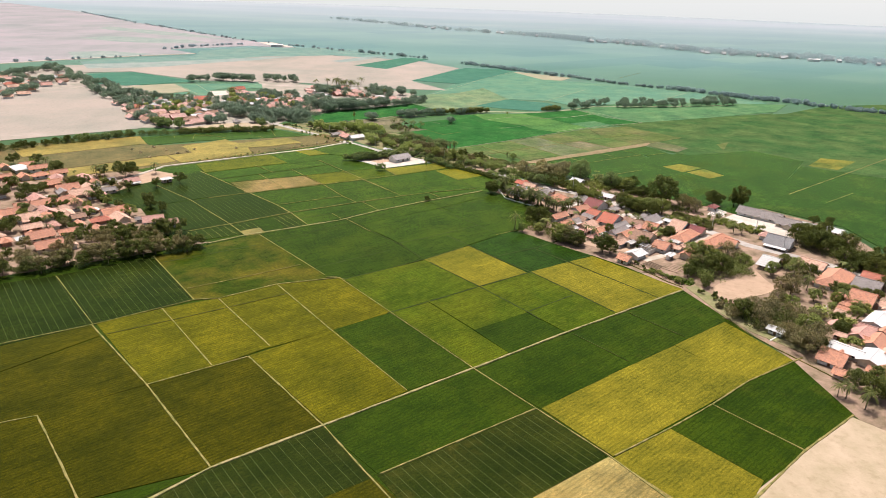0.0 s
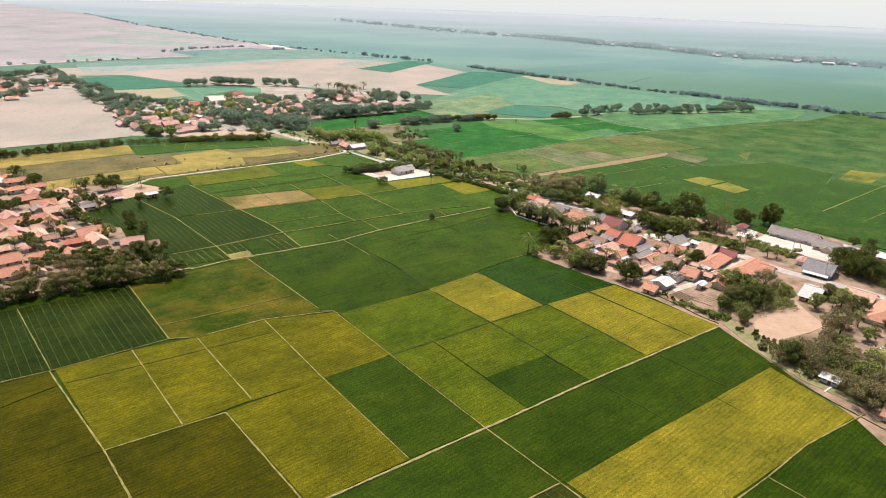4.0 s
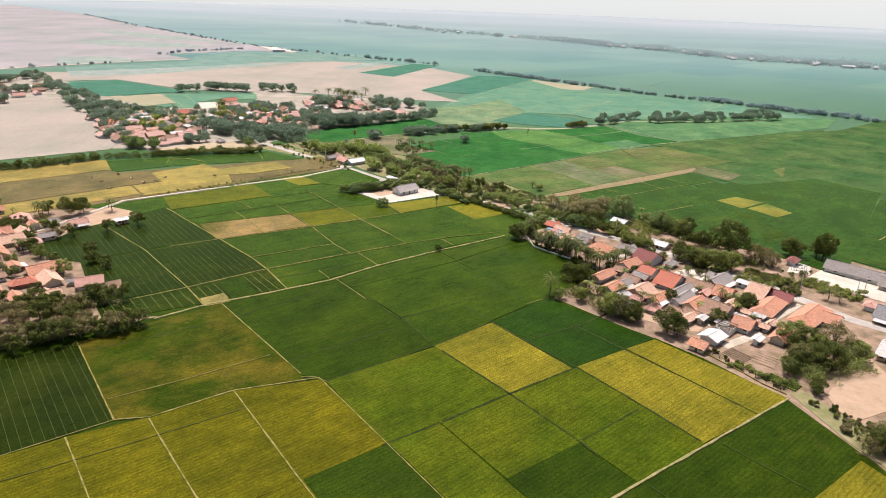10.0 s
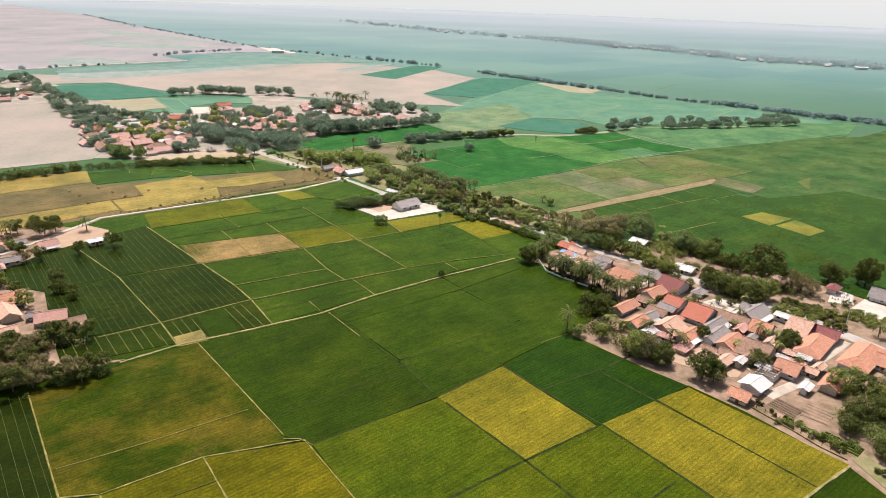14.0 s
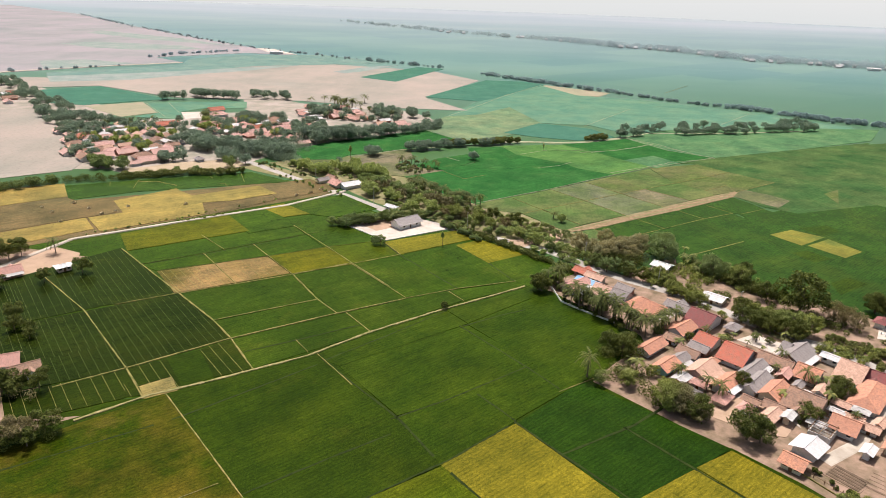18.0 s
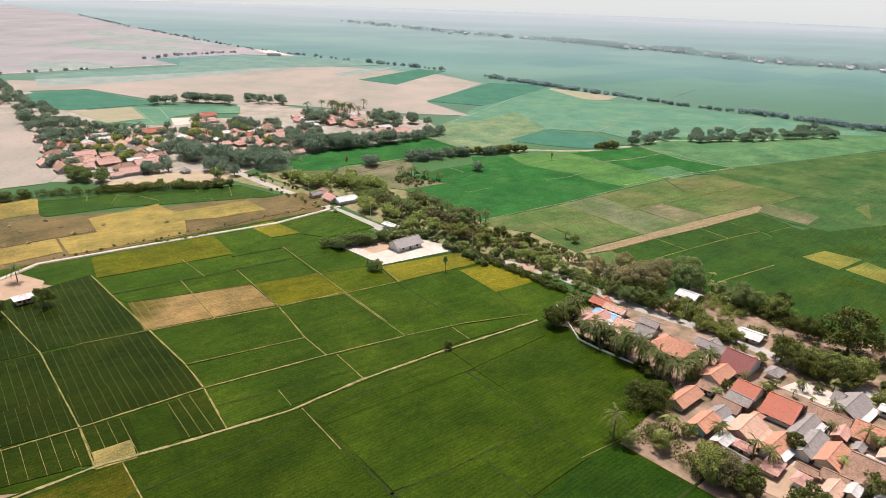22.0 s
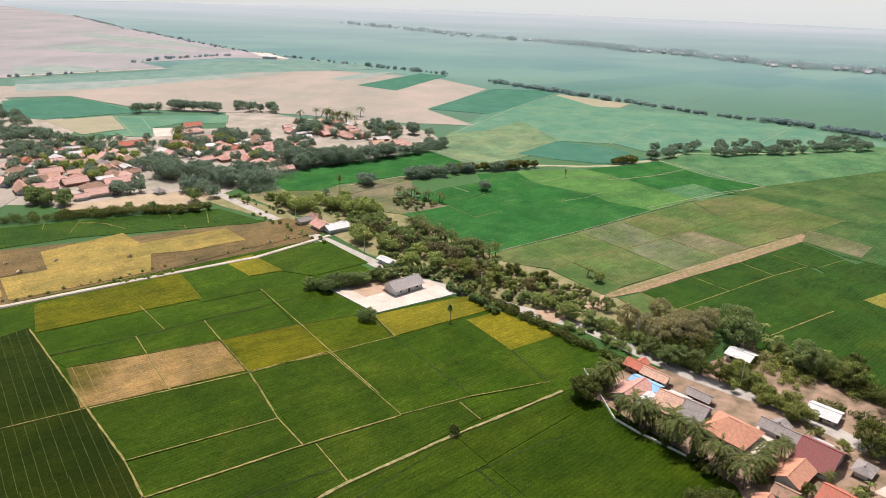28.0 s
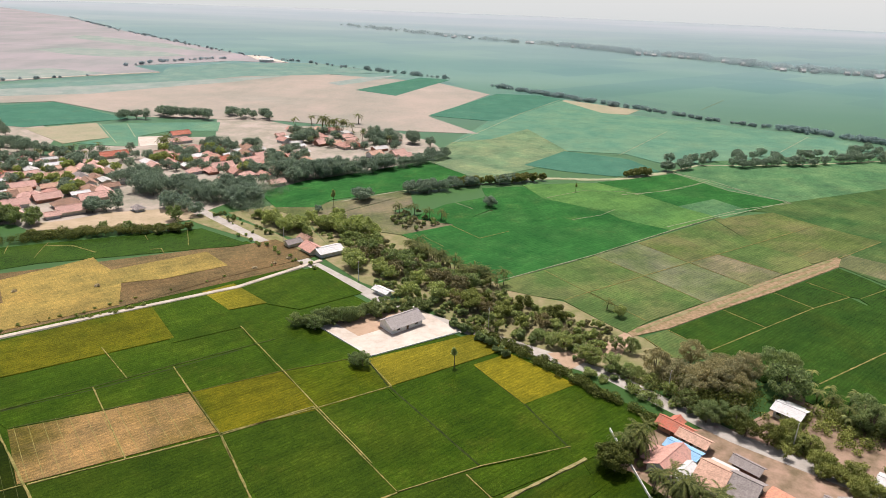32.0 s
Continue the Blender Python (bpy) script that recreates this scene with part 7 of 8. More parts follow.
plant('light', 114.3, 348.7, 9)
plant('light', 118.1, 346.6, 9)
plant('dry', 132.9, 358.2, 9)
plant('dry', 136.3, 356.7, 8)
plant('dry', 138.6, 352.6, 8)
plant('broad', 167.9, 366.3, 12)
plant('broad', 153.5, 367.8, 9)
plant('dry', 109.5, 265.4, 9)
plant('broad', 118.9, 270.1, 9)
plant('dry', 126.5, 277.4, 11)
plant('light', 129.8, 271.0, 8)
plant('broad', 111.3, 312.0, 5)
plant('broad', 95.0, 298.8, 5)
plant('broad', 115.6, 375.4, 8)
plant('broad', 113.9, 393.9, 9)
plant('broad', 102.3, 401.2, 9)
plant('broad', 107.1, 397.1, 7)
plant('broad', 48.9, 326.7, 8)
plant('broad', 45.4, 330.6, 7)
plant('broad', 51.9, 332.0, 7)
plant('palm', 35.3, 313.1, 9)
plant('light', 46.6, 309.0, 6)
plant('light', 38.7, 309.8, 5)
plant('light', 55.5, 298.4, 9)
plant('dry', 58.7, 296.8, 9.5)
plant('broad', 62.5, 294.5, 8.5)
plant('light', 58.4, 300.5, 8)
plant('palm', 71.9, 304.2, 7)
plant('palm', 69.3, 306.7, 7)
plant('broad', 73.2, 285.6, 9.5)
plant('broad', 76.2, 284.2, 7.5)
plant('broad', 110.7, 308.6, 6)
plant('broad', 94.3, 294.7, 6)
plant('palm', 101.5, 314.2, 6)
plant('palm', 63.4, 314.7, 6)
plant('broad', 74.6, 339.3, 3.5)
plant('broad', 87.5, 339.6, 3.5)
plant('broad', 106.8, 306.0, 6)
plant('light', 114.1, 280.1, 9)
plant('broad', 116.0, 275.7, 9)
plant('light', 117.8, 271.4, 9)
plant('broad', 108.9, 263.6, 8)
plant('broad', 103.8, 259.9, 6)
plant('broad', 108.5, 251.5, 5)
plant('palm', 146.2, 318.8, 6)
plant('palm', 149.7, 317.0, 6)
plant('broad', 113.1, 264.0, 9)
plant('broad', 119.8, 264.6, 9)
plant('broad', 111.5, 267.4, 8)
plant('broad', 107.4, 263.5, 7)
plant('light', 131.3, 270.3, 8)
plant('broad', 107.4, 249.2, 4)
plant('light', 141.3, 265.3, 7)
plant('broad', 151.1, 274.5, 7)
plant('light', 152.5, 267.4, 8)
plant('broad', 154.8, 260.8, 8)
plant('dry', 139.9, 244.6, 10)
plant('dry', 136.8, 245.4, 8)
plant('broad', 112.0, 222.8, 8)
plant('dry', 116.7, 218.8, 8)
plant('dry', 122.3, 224.4, 8)
plant('dry', 117.2, 227.6, 7)
plant('dry', 112.2, 227.2, 6)
plant('dry', 123.5, 197.7, 9)
plant('dry', 129.5, 203.9, 9)
plant('dry', 122.6, 201.9, 8)
plant('light', 129.6, 210.0, 9)
plant('light', 160.5, 245.3, 6)
plant('light', 154.3, 224.2, 6)
plant('palm', 121.8, 171.0, 6)
plant('palm', 124.5, 165.7, 7)
plant('broad', 127.8, 177.2, 7)
plant('broad', 129.8, 171.5, 8)
plant('broad', 135.4, 177.6, 8)
plant('broad', 133.8, 170.6, 8)
plant('palm', 119.8, 172.0, 5)
plant('broad', 155.9, 365.7, 8)
plant('broad', 153.9, 369.1, 7)
plant('broad', 167.5, 365.3, 9)
plant('broad', 166.2, 368.7, 8)
plant('broad', 191.3, 317.9, 9)
plant('broad', 197.1, 338.8, 5)
plant('broad', 204.8, 338.1, 5)
plant('broad', -155.2, 334.0, 7)
plant('broad', -144.6, 324.6, 5)
plant('broad', -176.0, 357.2, 6)
plant('broad', -239.6, 353.0, 7)
plant('broad', -231.9, 335.4, 7)
plant('broad', -225.3, 341.6, 7)
plant('broad', -218.5, 348.0, 6)
plant('broad', -207.4, 357.0, 7)
plant('palm', -206.8, 382.0, 8)
plant('palm', -203.6, 380.3, 8)
plant('broad', -203.5, 384.7, 7)
plant('broad', -190.5, 384.2, 10)
plant('broad', -188.5, 388.9, 8)
plant('palm', -176.1, 392.9, 8)
plant('broad', -164.3, 364.4, 6)
plant('broad', -154.1, 373.8, 7)
plant('broad', -151.0, 326.1, 6)
plant('broad', -143.0, 321.2, 4)
plant('palm', -185.0, 334.0, 7)
plant('palm', -188.6, 337.0, 6)
plant('palm', -186.2, 318.9, 7)
plant('broad', -201.6, 325.3, 6)
plant('broad', -198.2, 285.7, 8)
plant('broad', -199.3, 281.7, 8)
plant('palm', -162.8, 243.4, 7)
plant('broad', -180.3, 297.1, 5)
plant('broad', -269.8, 403.9, 7)
plant('broad', -255.2, 406.0, 7)
plant('palm', -245.5, 397.5, 8)
plant('broad', -231.7, 385.4, 8)
plant('broad', -184.5, 339.3, 5)
plant('broad', -237.5, 393.9, 6)
plant('broad', -253.8, 658.0, 6)
plant('broad', -254.0, 638.9, 7)
plant('broad', -219.9, 638.9, 7)
plant('broad', -206.3, 624.0, 8)
plant('broad', -167.7, 706.8, 8)
plant('broad', -161.4, 708.1, 8)
plant('broad', -196.5, 668.7, 7)
plant('palm', -216.2, 701.1, 8)
plant('broad', -196.1, 675.6, 8)
plant('broad', -230.0, 584.4, 6)
plant('broad', -226.4, 585.0, 6)
plant('broad', -194.2, 570.1, 7)
plant('broad', -295.7, 643.8, 6)
plant('broad', -286.7, 648.6, 6)
plant('broad', -270.4, 632.9, 5)
plant('broad', -167.2, 527.3, 5)
plant('broad', -179.1, 529.0, 4)
plant('broad', -129.3, 615.5, 7)
plant('broad', -37.6, 737.2, 8)
plant('palm', -105.5, 819.2, 10)
plant('palm', -155.4, 796.9, 9)
plant('palm', -143.4, 805.0, 9)
plant('broad', -67.4, 589.8, 8)
plant('broad', -65.8, 592.2, 6)
plant('slim', -80.8, 579.1, 9)
plant('broad', -86.6, 568.0, 4)
plant('broad', 3.9, 589.7, 6)
plant('broad', -43.6, 418.9, 5)
plant('broad', -40.9, 418.6, 5)
plant('slim', -12.6, 420.6, 7)
plant('slim', -0.5, 445.7, 7)
plant('broad', -9.9, 356.1, 3)
plant('shrub', -9.5, 356.6, 2)
plant('slim', 55.6, 629.3, 5)
plant('broad', 2.9, 592.0, 6)
plant('broad', 45.2, 435.3, 6)
plant('broad', 40.8, 436.8, 5)
plant('palm', 43.6, 467.2, 5)
plant('light', 47.3, 461.8, 5)
plant('broad', 126.2, 692.1, 7)
plant('broad', 143.5, 709.9, 6)
plant('broad', 230.7, 728.1, 6)
grove('light', (-60.4, 504.7), (14.8, 443.2), 16, 6, 5, 8)
grove('dry', (-57.5, 513.0), (14.2, 449.6), 13, 6, 5, 8)
grove('broad', (-50.5, 514.0), (20.1, 453.5), 11, 6, 5, 8)
grove('palm', (-35.2, 517.7), (2.6, 478.0), 22, 3, 5, 8)
grove('dry', (51.4, 414.0), (79.3, 416.5), 15, 8, 7, 10)
grove('broad', (55.1, 404.1), (67.6, 390.9), 9, 3, 5, 7)
grove('light', (16.1, 441.1), (52.0, 410.2), 11, 2, 4, 6.5)
grove('broad', (98.5, 354.9), (116.3, 342.6), 9, 2, 5, 7)
grove('light', (75.7, 396.7), (86.7, 366.9), 8, 4, 4, 6)
grove('palm', (40.4, 365.6), (61.3, 340.9), 22, 2.6, 5, 10)
grove('palm', (35.9, 369.8), (48.8, 356.6), 8, 2, 6, 8)
grove('palm', (62.8, 342.9), (77.7, 352.1), 5, 2, 5, 7)
grove('palm', (63.3, 344.8), (71.1, 349.1), 4, 2, 6, 8)
grove('broad', (26.1, 378.0), (30.0, 373.3), 3, 2, 6, 8)
grove('palm', (32.0, 381.1), (38.7, 381.8), 5, 3, 6, 9)
grove('broad', (173.6, 310.7), (190.8, 285.3), 15, 7, 7, 11)
grove('broad', (184.0, 282.5), (190.0, 264.0), 8, 5, 7, 9)
grove('broad', (-176.4, 235.5), (-108.2, 271.0), 16, 4, 5, 8)
grove('dry', (-178.1, 238.2), (-110.3, 274.4), 22, 5, 6, 8)
grove('broad', (-152.1, 282.6), (-122.6, 293.5), 9, 3, 5, 8)
grove('broad', (-340.5, 680.2), (-291.5, 666.5), 15, 10, 7, 9)
grove('broad', (-301.2, 795.2), (-286.8, 798.6), 4, 4, 8, 10)
grove('broad', (-279.2, 818.1), (-233.3, 811.3), 11, 6, 8, 10)
grove('broad', (-229.8, 836.3), (-182.1, 817.7), 9, 6, 7, 10)
grove('broad', (-209.0, 604.9), (-197.1, 614.7), 6, 6, 7, 10)
grove('broad', (-191.0, 595.4), (-161.2, 590.7), 13, 12, 7, 11)
grove('broad', (-155.9, 587.0), (-122.3, 570.5), 13, 10, 7, 11)
grove('broad', (-168.3, 567.7), (-143.8, 555.4), 7, 6, 6, 9)
grove('broad', (-197.7, 700.9), (-180.4, 704.3), 6, 6, 8, 10)
grove('palm', (-228.6, 702.5), (-214.9, 690.0), 5, 4, 8, 10)
grove('palm', (-49.7, 573.2), (-19.9, 561.7), 8, 3, 5, 7)
grove('palm', (-36.8, 520.5), (-15.7, 496.8), 12, 2, 5, 7)
grove('palm', (-12.2, 492.2), (4.5, 482.2), 9, 2, 5, 7)
grove('banana', (-57.6, 446.8), (-28.8, 461.9), 22, 1.5, 3, 4.5)
grove('broad', (-67.1, 443.1), (-56.0, 447.0), 7, 2, 4, 5.5)
grove('broad', (175.5, 711.1), (253.9, 733.0), 16, 3, 5, 8)
grove('broad', (122.2, 688.1), (147.4, 705.0), 4, 2, 6, 8)
grove('broad', (264.8, 738.4), (320.7, 754.6), 9, 4, 7, 9)
grove('banana', (-17.9, 630.3), (38.0, 652.6), 20, 2, 4, 6)
grove('banana', (94.8, 671.5), (111.2, 679.2), 8, 2, 4, 6)
grove('broad', (-73.5, 598.0), (-64.8, 595.7), 2, 2, 6, 7)
grove('broad', (-45.7, 613.7), (-28.7, 620.4), 5, 3, 5, 8)
grove('shrub', (-142.3, 438.8), (-124.5, 452.5), 8, 0.5, 1, 1.6)
grove('broad', (-203.3, 552.5), (-186.2, 558.9), 6, 3, 5, 7)
grove('broad', (-236.5, 532.9), (-214.8, 532.5), 8, 5, 6, 9)
grove('banana', (-205.7, 511.1), (-142.8, 532.3), 46, 2, 2.5, 4)
grove('broad', (-123.2, 626.4), (-82.6, 645.7), 20, 6, 9, 12)
grove('broad', (-84.5, 648.3), (-55.3, 667.4), 11, 5, 8, 10)
grove('broad', (-55.3, 667.4), (-24.3, 707.1), 11, 4, 6, 8)
grove('broad', (-82.4, 753.9), (-54.0, 742.3), 9, 7, 8, 11)
grove('broad', (-139.7, 733.4), (-126.2, 736.2), 4, 5, 8, 10)
grove('palm', (-130.4, 781.7), (-107.3, 781.7), 12, 6, 9, 12)
grove('broad', (-142.9, 659.4), (-118.7, 648.3), 9, 8, 6, 9)
grove('broad', (-41.4, 611.0), (-22.8, 620.4), 10, 4, 5, 7)
grove('broad', (-17.5, 630.0), (-3.3, 633.9), 8, 3, 5, 7)
grove('broad', (8.2, 637.4), (23.2, 646.4), 6, 4, 5, 7)
grove('light', (-104.2, 543.1), (-84.6, 542.3), 8, 6, 5, 8)
grove('light', (-84.2, 545.8), (-50.9, 536.8), 16, 8, 5, 8)
grove('broad', (-63.2, 438.9), (-36.1, 459.4), 13, 2, 4, 6)
grove('broad', (-147.8, 602.8), (-121.9, 588.1), 9, 8, 7, 10)
grove('shrub', (27.2, 421.3), (51.4, 402.4), 12, 2, 1.5, 3)
grove('shrub', (-9.3, 448.4), (24.4, 415.8), 10, 1, 1.5, 2.5)
grove('shrub', (-177.0, 415.8), (-129.1, 457.6), 16, 1, 0.6, 1.1)
grove('shrub', (-129.7, 459.0), (-76.1, 506.6), 5, 1, 0.6, 1.0)
grove('shrub', (-116.9, 530.2), (-71.4, 492.4), 14, 2, 0.8, 1.8)
grove('shrub', (144.5, 337.9), (158.3, 322.9), 12, 4, 1.5, 3)
grove('banana', (89.9, 417.5), (107.9, 399.3), 14, 8, 3, 5)
grove('palm', (95.9, 409.1), (101.9, 396.3), 5, 6, 5, 7)
grove('shrub', (119.2, 337.4), (132.0, 331.5), 8, 4, 2, 3)
grove('broad', (133.8, 715.8), (328.5, 784.0), 26, 8, 5, 8)
grove('shrub', (87.2, 264.7), (103.9, 254.2), 16, 1.5, 1, 2)
grove('broad', (-307.7, 426.9), (-235.1, 497.7), 16, 3, 4, 6)
grove('broad', (-400.6, 745.2), (-250.1, 553.0), 14, 6, 5, 8)
grove('broad', (-539.3, 756.7), (-474.0, 774.9), 9, 10, 6, 8)
GARDEN = ("broad", "broad", "light", "banana", "palm")
fill_trees(((-311.5, 625.6), (-289.4, 648.1), (-226.7, 640.7), (-195.5, 553.6)), 40, 1, ("broad", "broad", "light"), 4, 7)
fill_trees(((-267.7, 558.8), (-309.7, 644.4), (-241.2, 567.1), (-226.1, 534.4)), 22, 2, ("broad", "broad", "palm"), 4, 7)
fill_trees(((-215.8, 642.7), (-222.5, 688.5), (-161.4, 708.1), (-131.6, 628.4)), 60, 3, ("broad", "broad", "broad", "light", "palm"), 4, 8)
fill_trees(((-143.7, 708.3), (-154.2, 776.5), (-71.1, 784.6), (-60.3, 716.8)), 40, 4, ("broad", "broad", "palm"), 4, 8)
fill_trees(((-141.7, 635.5), (-153.4, 684.2), (-127.5, 711.4), (-109.5, 646.9)), 26, 5, ("broad",), 5, 8)
fill_trees(((-293.5, 647.4), (-290.8, 668.1), (-248.6, 698.5), (-215.8, 642.7)), 34, 12, ("broad", "broad", "palm"), 4, 7)
fill_trees(((-262.7, 390.4), (-255.2, 406.0), (-185.7, 361.7), (-184.1, 332.3)), 9, 6, GARDEN, 3, 6)
fill_trees(((-216.6, 306.3), (-212.7, 332.4), (-166.1, 311.8), (-160.6, 271.9)), 12, 7, GARDEN, 3, 5.5)
fill_trees(((-201.7, 250.1), (-287.8, 382.4), (-277.6, 402.8), (-192.9, 268.8)), 16, 8, GARDEN, 3, 6)
fill_trees(((55.7, 340.4), (92.1, 368.4), (128.7, 326.2), (91.8, 295.7)), 22, 9, ("banana", "light", "broad", "palm"), 2.5, 4.5)
fill_trees(((162.0, 265.9), (186.7, 285.3), (199.7, 233.9), (141.0, 179.2)), 20, 10, GARDEN, 3, 6)
fill_trees(((105.1, 221.4), (133.5, 240.1), (152.8, 230.3), (125.7, 196.4)), 12, 11, ("dry", "dry", "light"), 3, 7)
fill_trees(((55.0, 297.0), (58.0, 303.0), (66.0, 297.0), (62.0, 292.0)), 6, 31, ("broad", "light", "dry"), 5, 8)
fill_trees(((44.0, 312.0), (50.0, 322.0), (62.0, 308.0), (56.0, 300.0)), 6, 32, ("palm", "banana", "light"), 4, 6.5)
fill_trees(((-235.0, 330.0), (-205.0, 385.0), (-140.0, 305.0), (-170.0, 262.0)), 34, 33, ("broad", "broad", "dry", "light", "palm"), 3.5, 6.5)
fill_trees(((-190.0, 250.0), (-176.0, 275.0), (-132.0, 290.0), (-128.0, 268.0)), 16, 34, ("broad", "dry", "dry", "broad"), 5, 8)
fill_trees(((112.0, 212.0), (128.0, 238.0), (160.0, 222.0), (135.0, 186.0)), 18, 35, ("dry", "dry", "broad", "shrub"), 3, 7)
fill_trees(((140.0, 240.0), (150.0, 275.0), (180.0, 262.0), (165.0, 226.0)), 14, 36, ("broad", "light", "dry", "palm"), 3.5, 7)
fill_trees(((70.0, 300.0), (78.0, 345.0), (126.0, 318.0), (112.0, 288.0)), 12, 37, ("palm", "broad", "banana"), 3, 6)
grove('broad', (-511.6, 773.1), (-500.9, 870.2), 22, 9, 7, 10)
grove('broad', (-469.4, 725.6), (-422.3, 787.5), 16, 8, 6, 9)
grove('broad', (-497.8, 851.9), (-345.2, 712.9), 24, 8, 6, 9)
grove('broad', (-422.9, 632.8), (-426.1, 692.9), 10, 6, 6, 9)
grove('broad', (-371.8, 706.3), (-282.5, 616.8), 16, 6, 6, 9)
far_woods()
thicket("broad", [(33.0, 371.0), (38.5, 376.0), (60.0, 346.0), (54.0, 341.0)], 30, 1.2, 3.0)
thicket("banana", [(31.0, 384.0), (36.0, 388.0), (42.0, 372.0), (36.0, 369.0)], 18, 2.0, 4.0)
thicket("dry", [(112.0, 214.0), (122.0, 232.0), (140.0, 222.0), (128.0, 196.0)], 40, 1.5, 4.5)
thicket("dry", [(104.0, 232.0), (108.0, 248.0), (116.0, 228.0), (112.0, 218.0)], 22, 0.8, 2.4)
thicket("light", [(-48.0, 478.0), (-44.0, 484.0), (14.0, 442.0), (9.0, 437.0)], 60, 1.0, 3.2)
thicket("broad", [(-48.0, 480.0), (-42.0, 488.0), (20.0, 442.0), (14.0, 436.0)], 34, 1.2, 4.0)
thicket("dry", [(-36.0, 484.0), (-30.0, 492.0), (30.0, 440.0), (24.0, 434.0)], 30, 1.0, 3.0)
thicket("broad", [(18.0, 434.0), (24.0, 440.0), (60.0, 404.0), (54.0, 400.0)], 26, 1.2, 3.4)
thicket("broad", [(100.4, 248.6), (104.0, 252.0), (127.0, 206.0), (122.6, 199.0)], 26, 0.8, 2.8)
thicket("light", [(100.4, 248.6), (105.0, 252.0), (127.0, 206.0), (122.6, 199.0)], 22, 0.6, 2.0)
thicket("broad", [(80.6, 277.4), (82.0, 278.4), (99.6, 252.0), (98.6, 251.0)], 24, 0.6, 1.8)
BELT = [(-58.0, 505.0), (9.0, 446.0), (8.0, 476.6), (-55.5, 534.9)]
thicket("light", [(69.1, 385.8), (74.8, 393.2), (92.6, 375.3), (88.0, 366.8)], 26, 3.0, 6.0)
thicket("banana", [(122.3, 343.8), (128.2, 347.5), (143.5, 333.5), (139.2, 328.9)], 30, 1.5, 3.0)
thicket("banana", [(122.6, 339.9), (128.1, 348.7), (139.6, 327.6), (133.1, 317.5)], 40, 1.2, 2.8)
thicket("dry", [(122.6, 339.9), (128.1, 348.7), (139.6, 327.6), (133.1, 317.5)], 20, 1.0, 2.4)
thicket("broad", [(98.5, 398.1), (113.6, 382.6), (122.6, 374.2), (133.5, 369.3)], 40, 2.0, 5.0)
thicket("light", [(-107.7, 559.4), (-121.2, 557.5), (-76.6, 516.3), (-83.8, 549.7)], 30, 2.0, 5.0)
thicket("broad", [(-139.8, 554.8), (-137.6, 564.2), (-101.0, 535.1), (-100.4, 523.9)], 20, 1.0, 2.6)
thicket("broad", [(61.1, 303.9), (68.4, 338.2), (120.1, 314.0), (92.9, 285.1)], 60, 0.6, 2.2)
thicket("light", BELT, 62, 1.6, 5.8)
thicket("broad", BELT, 24, 2.5, 6.8)
thicket("dry", BELT, 26, 1.6, 4.5)
thicket("light", [(-85.2, 543.4), (-64.0, 515.5), (-44.4, 521.1), (-57.0, 549.1)], 45, 2.0, 5.0)
thicket("light", [(-49.9, 569.1), (-42.1, 540.7), (-19.8, 558.0), (-35.5, 575.3)], 22, 1.5, 3.5)
thicket("dry", [(-49.9, 569.1), (-42.1, 540.7), (-19.8, 558.0), (-35.5, 575.3)], 16, 1.5, 3.5)
thicket("broad", [(-67.5, 443.1), (-60.5, 441.2), (-20.8, 459.2), (-29.0, 463.7)], 60, 2.5, 4.5)
thicket("broad", [(-19.9, 458.4), (4.9, 429.9), (4.7, 426.9), (-20.5, 454.5)], 30, 1.5, 3.5)
thicket("light", [(2.9, 476.5), (4.5, 457.7), (35.2, 433.6), (43.6, 449.7)], 66, 1.2, 4.8)
thicket("dry", [(2.9, 476.5), (4.5, 457.7), (35.2, 433.6), (43.6, 449.7)], 26, 1.2, 4.0)
tree_line('tangled undergrowth and low trees along a road or village edge', LEAF['broad'], [(51.4, 414.0), (63.2, 409.1), (76.2, 408.8)], 60, 6, 4)
tree_line('tangled undergrowth and low trees along a road or village edge', LEAF['broad'], [(-176.9, 236.4), (-158.7, 245.8), (-130.7, 262.1), (-109.4, 272.1)], 45, 3, 2)
tree_line('tangled undergrowth and low trees along a road or village edge', LEAF['dry'], [(-153.6, 275.0), (-140.3, 283.8), (-125.1, 290.5)], 22, 3.5, 3)
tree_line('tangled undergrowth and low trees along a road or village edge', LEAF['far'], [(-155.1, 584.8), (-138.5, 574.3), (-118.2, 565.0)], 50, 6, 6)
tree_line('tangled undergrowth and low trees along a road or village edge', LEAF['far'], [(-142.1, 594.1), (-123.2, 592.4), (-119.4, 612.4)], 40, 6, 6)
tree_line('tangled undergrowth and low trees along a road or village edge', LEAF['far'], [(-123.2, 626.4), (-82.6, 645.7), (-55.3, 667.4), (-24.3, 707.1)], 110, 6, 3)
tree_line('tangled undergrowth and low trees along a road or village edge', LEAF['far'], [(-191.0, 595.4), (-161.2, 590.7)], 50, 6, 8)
tree_line('tangled undergrowth and low trees along a road or village edge', LEAF['broad'], [(-9.3, 448.4), (6.7, 433.5), (24.4, 415.8), (43.0, 396.2)], 120, 2.4, 0.9)
tree_line('tangled undergrowth and low trees along a road or village edge', LEAF['banana'], [(-206.6, 512.5), (-176.8, 524.4), (-143.1, 532.9)], 70, 3, 2)
tree_line('tangled undergrowth and low trees along a road or village edge', LEAF['broad'], [(-309.7, 429.9), (-235.1, 497.7), (-158.4, 528.5)], 190, 3.6, 2.4)
tree_line('tangled undergrowth and low trees along a road or village edge', LEAF['light'], [(107.7, 259.0), (118.9, 262.2), (131.3, 267.9)], 30, 5, 3)
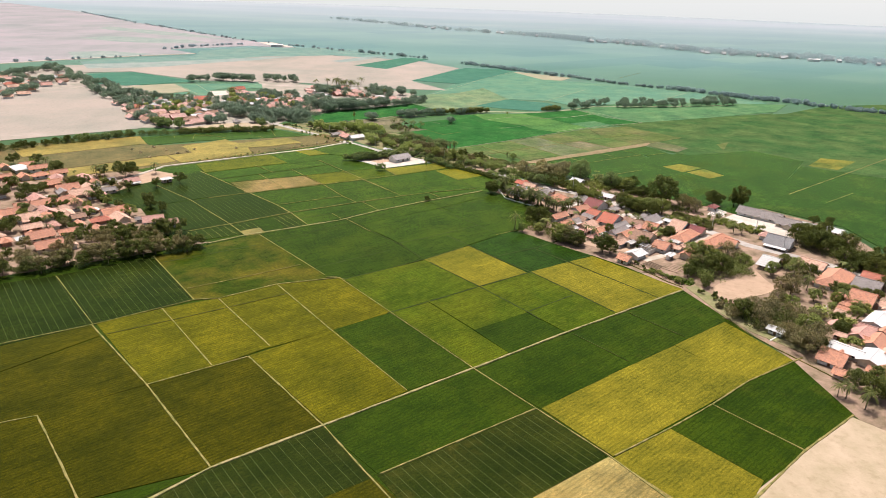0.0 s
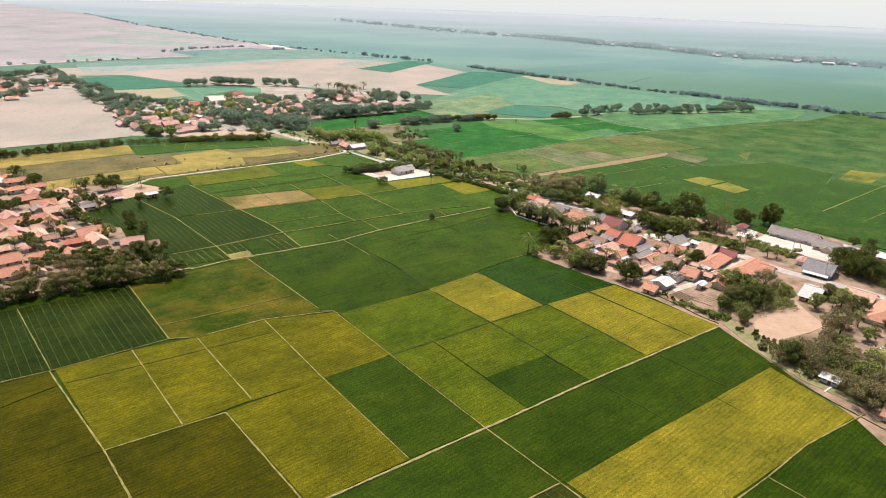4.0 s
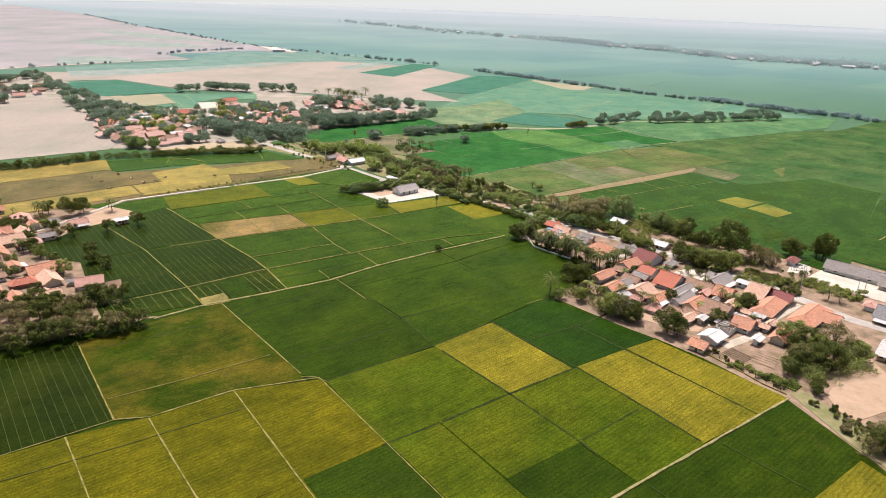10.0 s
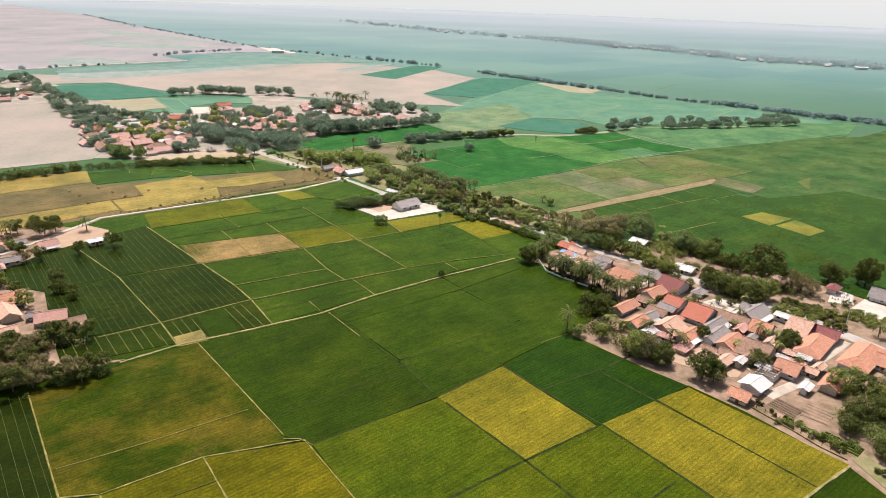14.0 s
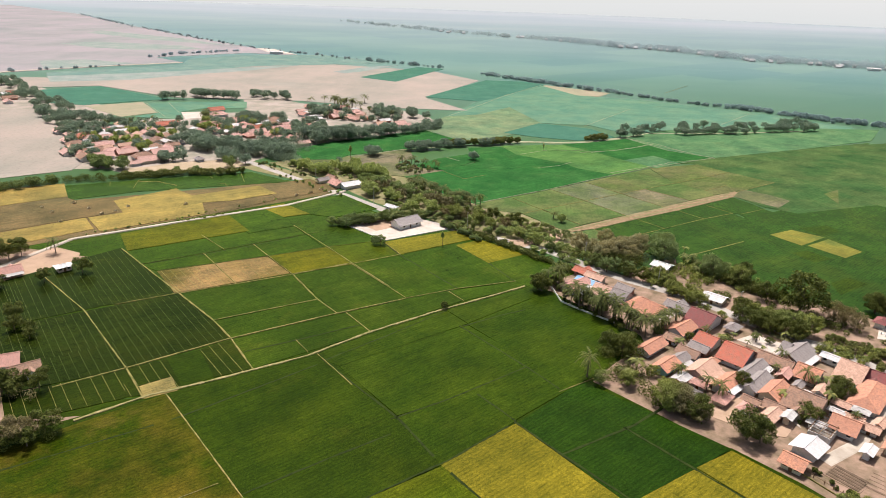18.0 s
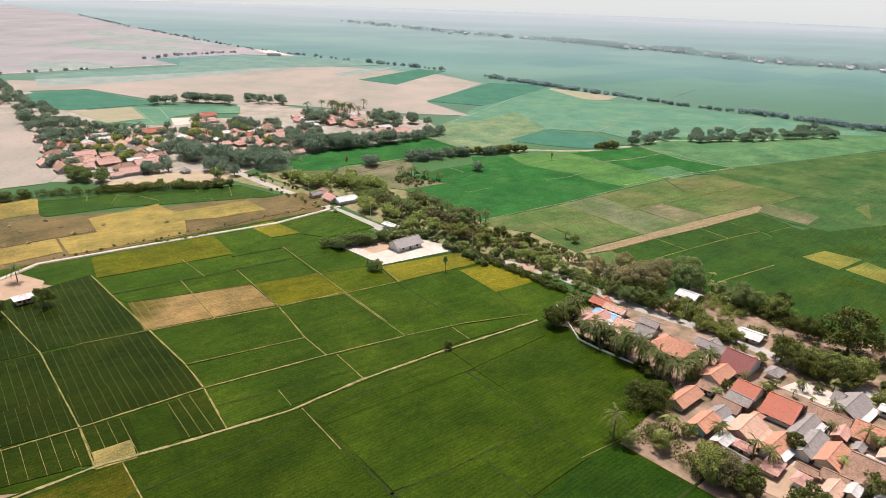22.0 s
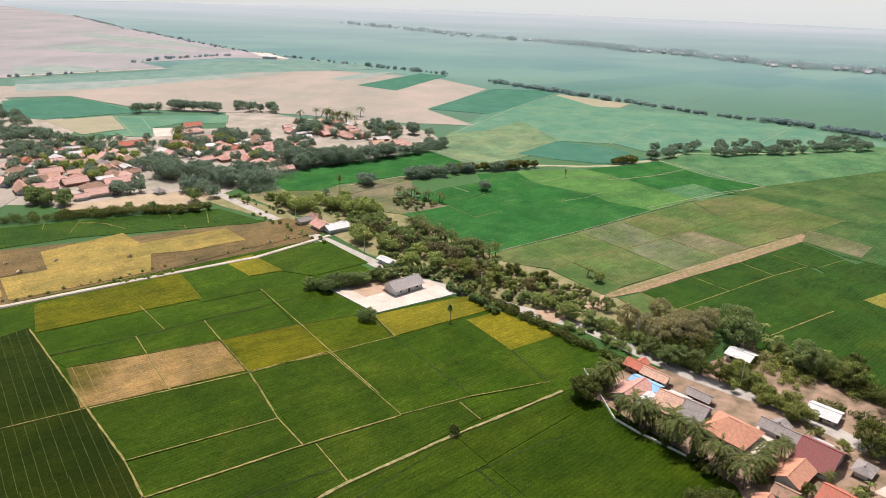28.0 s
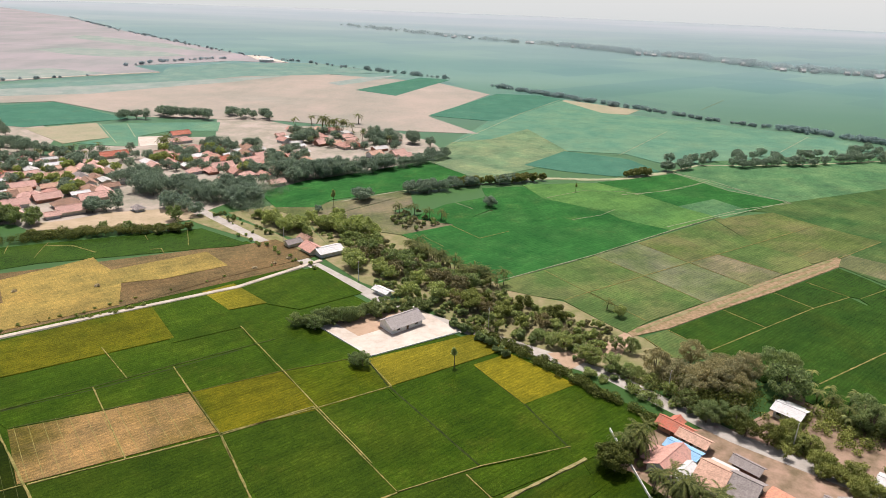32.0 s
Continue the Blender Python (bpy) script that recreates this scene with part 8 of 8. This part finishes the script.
tree_line('tangled undergrowth and low trees along a road or village edge', LEAF['broad'], [(110.7, 223.5), (121.5, 222.6), (126.5, 203.7), (128.7, 199.4)], 40, 5, 4)
tree_line('tangled undergrowth and low trees along a road or village edge', LEAF['broad'], [(173.6, 310.7), (184.2, 298.9), (190.8, 285.3), (191.3, 266.1)], 70, 6, 5)
tree_line('tangled undergrowth and low trees along a road or village edge', LEAF['broad'], [(42.0, 326.9), (51.3, 329.4), (47.7, 310.5), (56.8, 297.9), (63.3, 294.7)], 50, 4, 2.5)
tree_line('tangled undergrowth and low trees along a road or village edge', LEAF['broad'], [(75.7, 396.7), (87.5, 369.3)], 25, 3, 2.5)
tree_line('tangled undergrowth and low trees along a road or village edge', LEAF['light'], [(78.3, 402.0), (88.8, 397.7), (102.0, 389.0)], 40, 2.5, 6)
tree_line('tangled undergrowth and low trees along a road or village edge', LEAF['light'], [(90.4, 404.0), (105.5, 397.6), (115.7, 386.6)], 40, 3, 5)
tree_line('tangled undergrowth and low trees along a road or village edge', LEAF['broad'], [(95.4, 407.6), (111.1, 386.6), (129.7, 357.8)], 40, 3.5, 4)
tree_line('tangled undergrowth and low trees along a road or village edge', LEAF['light'], [(119.2, 337.4), (129.9, 328.0)], 25, 2, 4)
tree_line('tangled undergrowth and low trees along a road or village edge', LEAF['broad'], [(94.3, 378.9), (127.1, 356.2), (151.4, 342.0)], 40, 2.5, 3)
tree_line('tangled undergrowth and low trees along a road or village edge', LEAF['dry'], [(52.3, 417.2), (65.3, 415.2), (78.7, 414.9)], 40, 6, 5)
tree_line('tangled undergrowth and low trees along a road or village edge', LEAF['light'], [(142.4, 337.6), (151.8, 331.0), (159.7, 321.7)], 30, 2, 3)


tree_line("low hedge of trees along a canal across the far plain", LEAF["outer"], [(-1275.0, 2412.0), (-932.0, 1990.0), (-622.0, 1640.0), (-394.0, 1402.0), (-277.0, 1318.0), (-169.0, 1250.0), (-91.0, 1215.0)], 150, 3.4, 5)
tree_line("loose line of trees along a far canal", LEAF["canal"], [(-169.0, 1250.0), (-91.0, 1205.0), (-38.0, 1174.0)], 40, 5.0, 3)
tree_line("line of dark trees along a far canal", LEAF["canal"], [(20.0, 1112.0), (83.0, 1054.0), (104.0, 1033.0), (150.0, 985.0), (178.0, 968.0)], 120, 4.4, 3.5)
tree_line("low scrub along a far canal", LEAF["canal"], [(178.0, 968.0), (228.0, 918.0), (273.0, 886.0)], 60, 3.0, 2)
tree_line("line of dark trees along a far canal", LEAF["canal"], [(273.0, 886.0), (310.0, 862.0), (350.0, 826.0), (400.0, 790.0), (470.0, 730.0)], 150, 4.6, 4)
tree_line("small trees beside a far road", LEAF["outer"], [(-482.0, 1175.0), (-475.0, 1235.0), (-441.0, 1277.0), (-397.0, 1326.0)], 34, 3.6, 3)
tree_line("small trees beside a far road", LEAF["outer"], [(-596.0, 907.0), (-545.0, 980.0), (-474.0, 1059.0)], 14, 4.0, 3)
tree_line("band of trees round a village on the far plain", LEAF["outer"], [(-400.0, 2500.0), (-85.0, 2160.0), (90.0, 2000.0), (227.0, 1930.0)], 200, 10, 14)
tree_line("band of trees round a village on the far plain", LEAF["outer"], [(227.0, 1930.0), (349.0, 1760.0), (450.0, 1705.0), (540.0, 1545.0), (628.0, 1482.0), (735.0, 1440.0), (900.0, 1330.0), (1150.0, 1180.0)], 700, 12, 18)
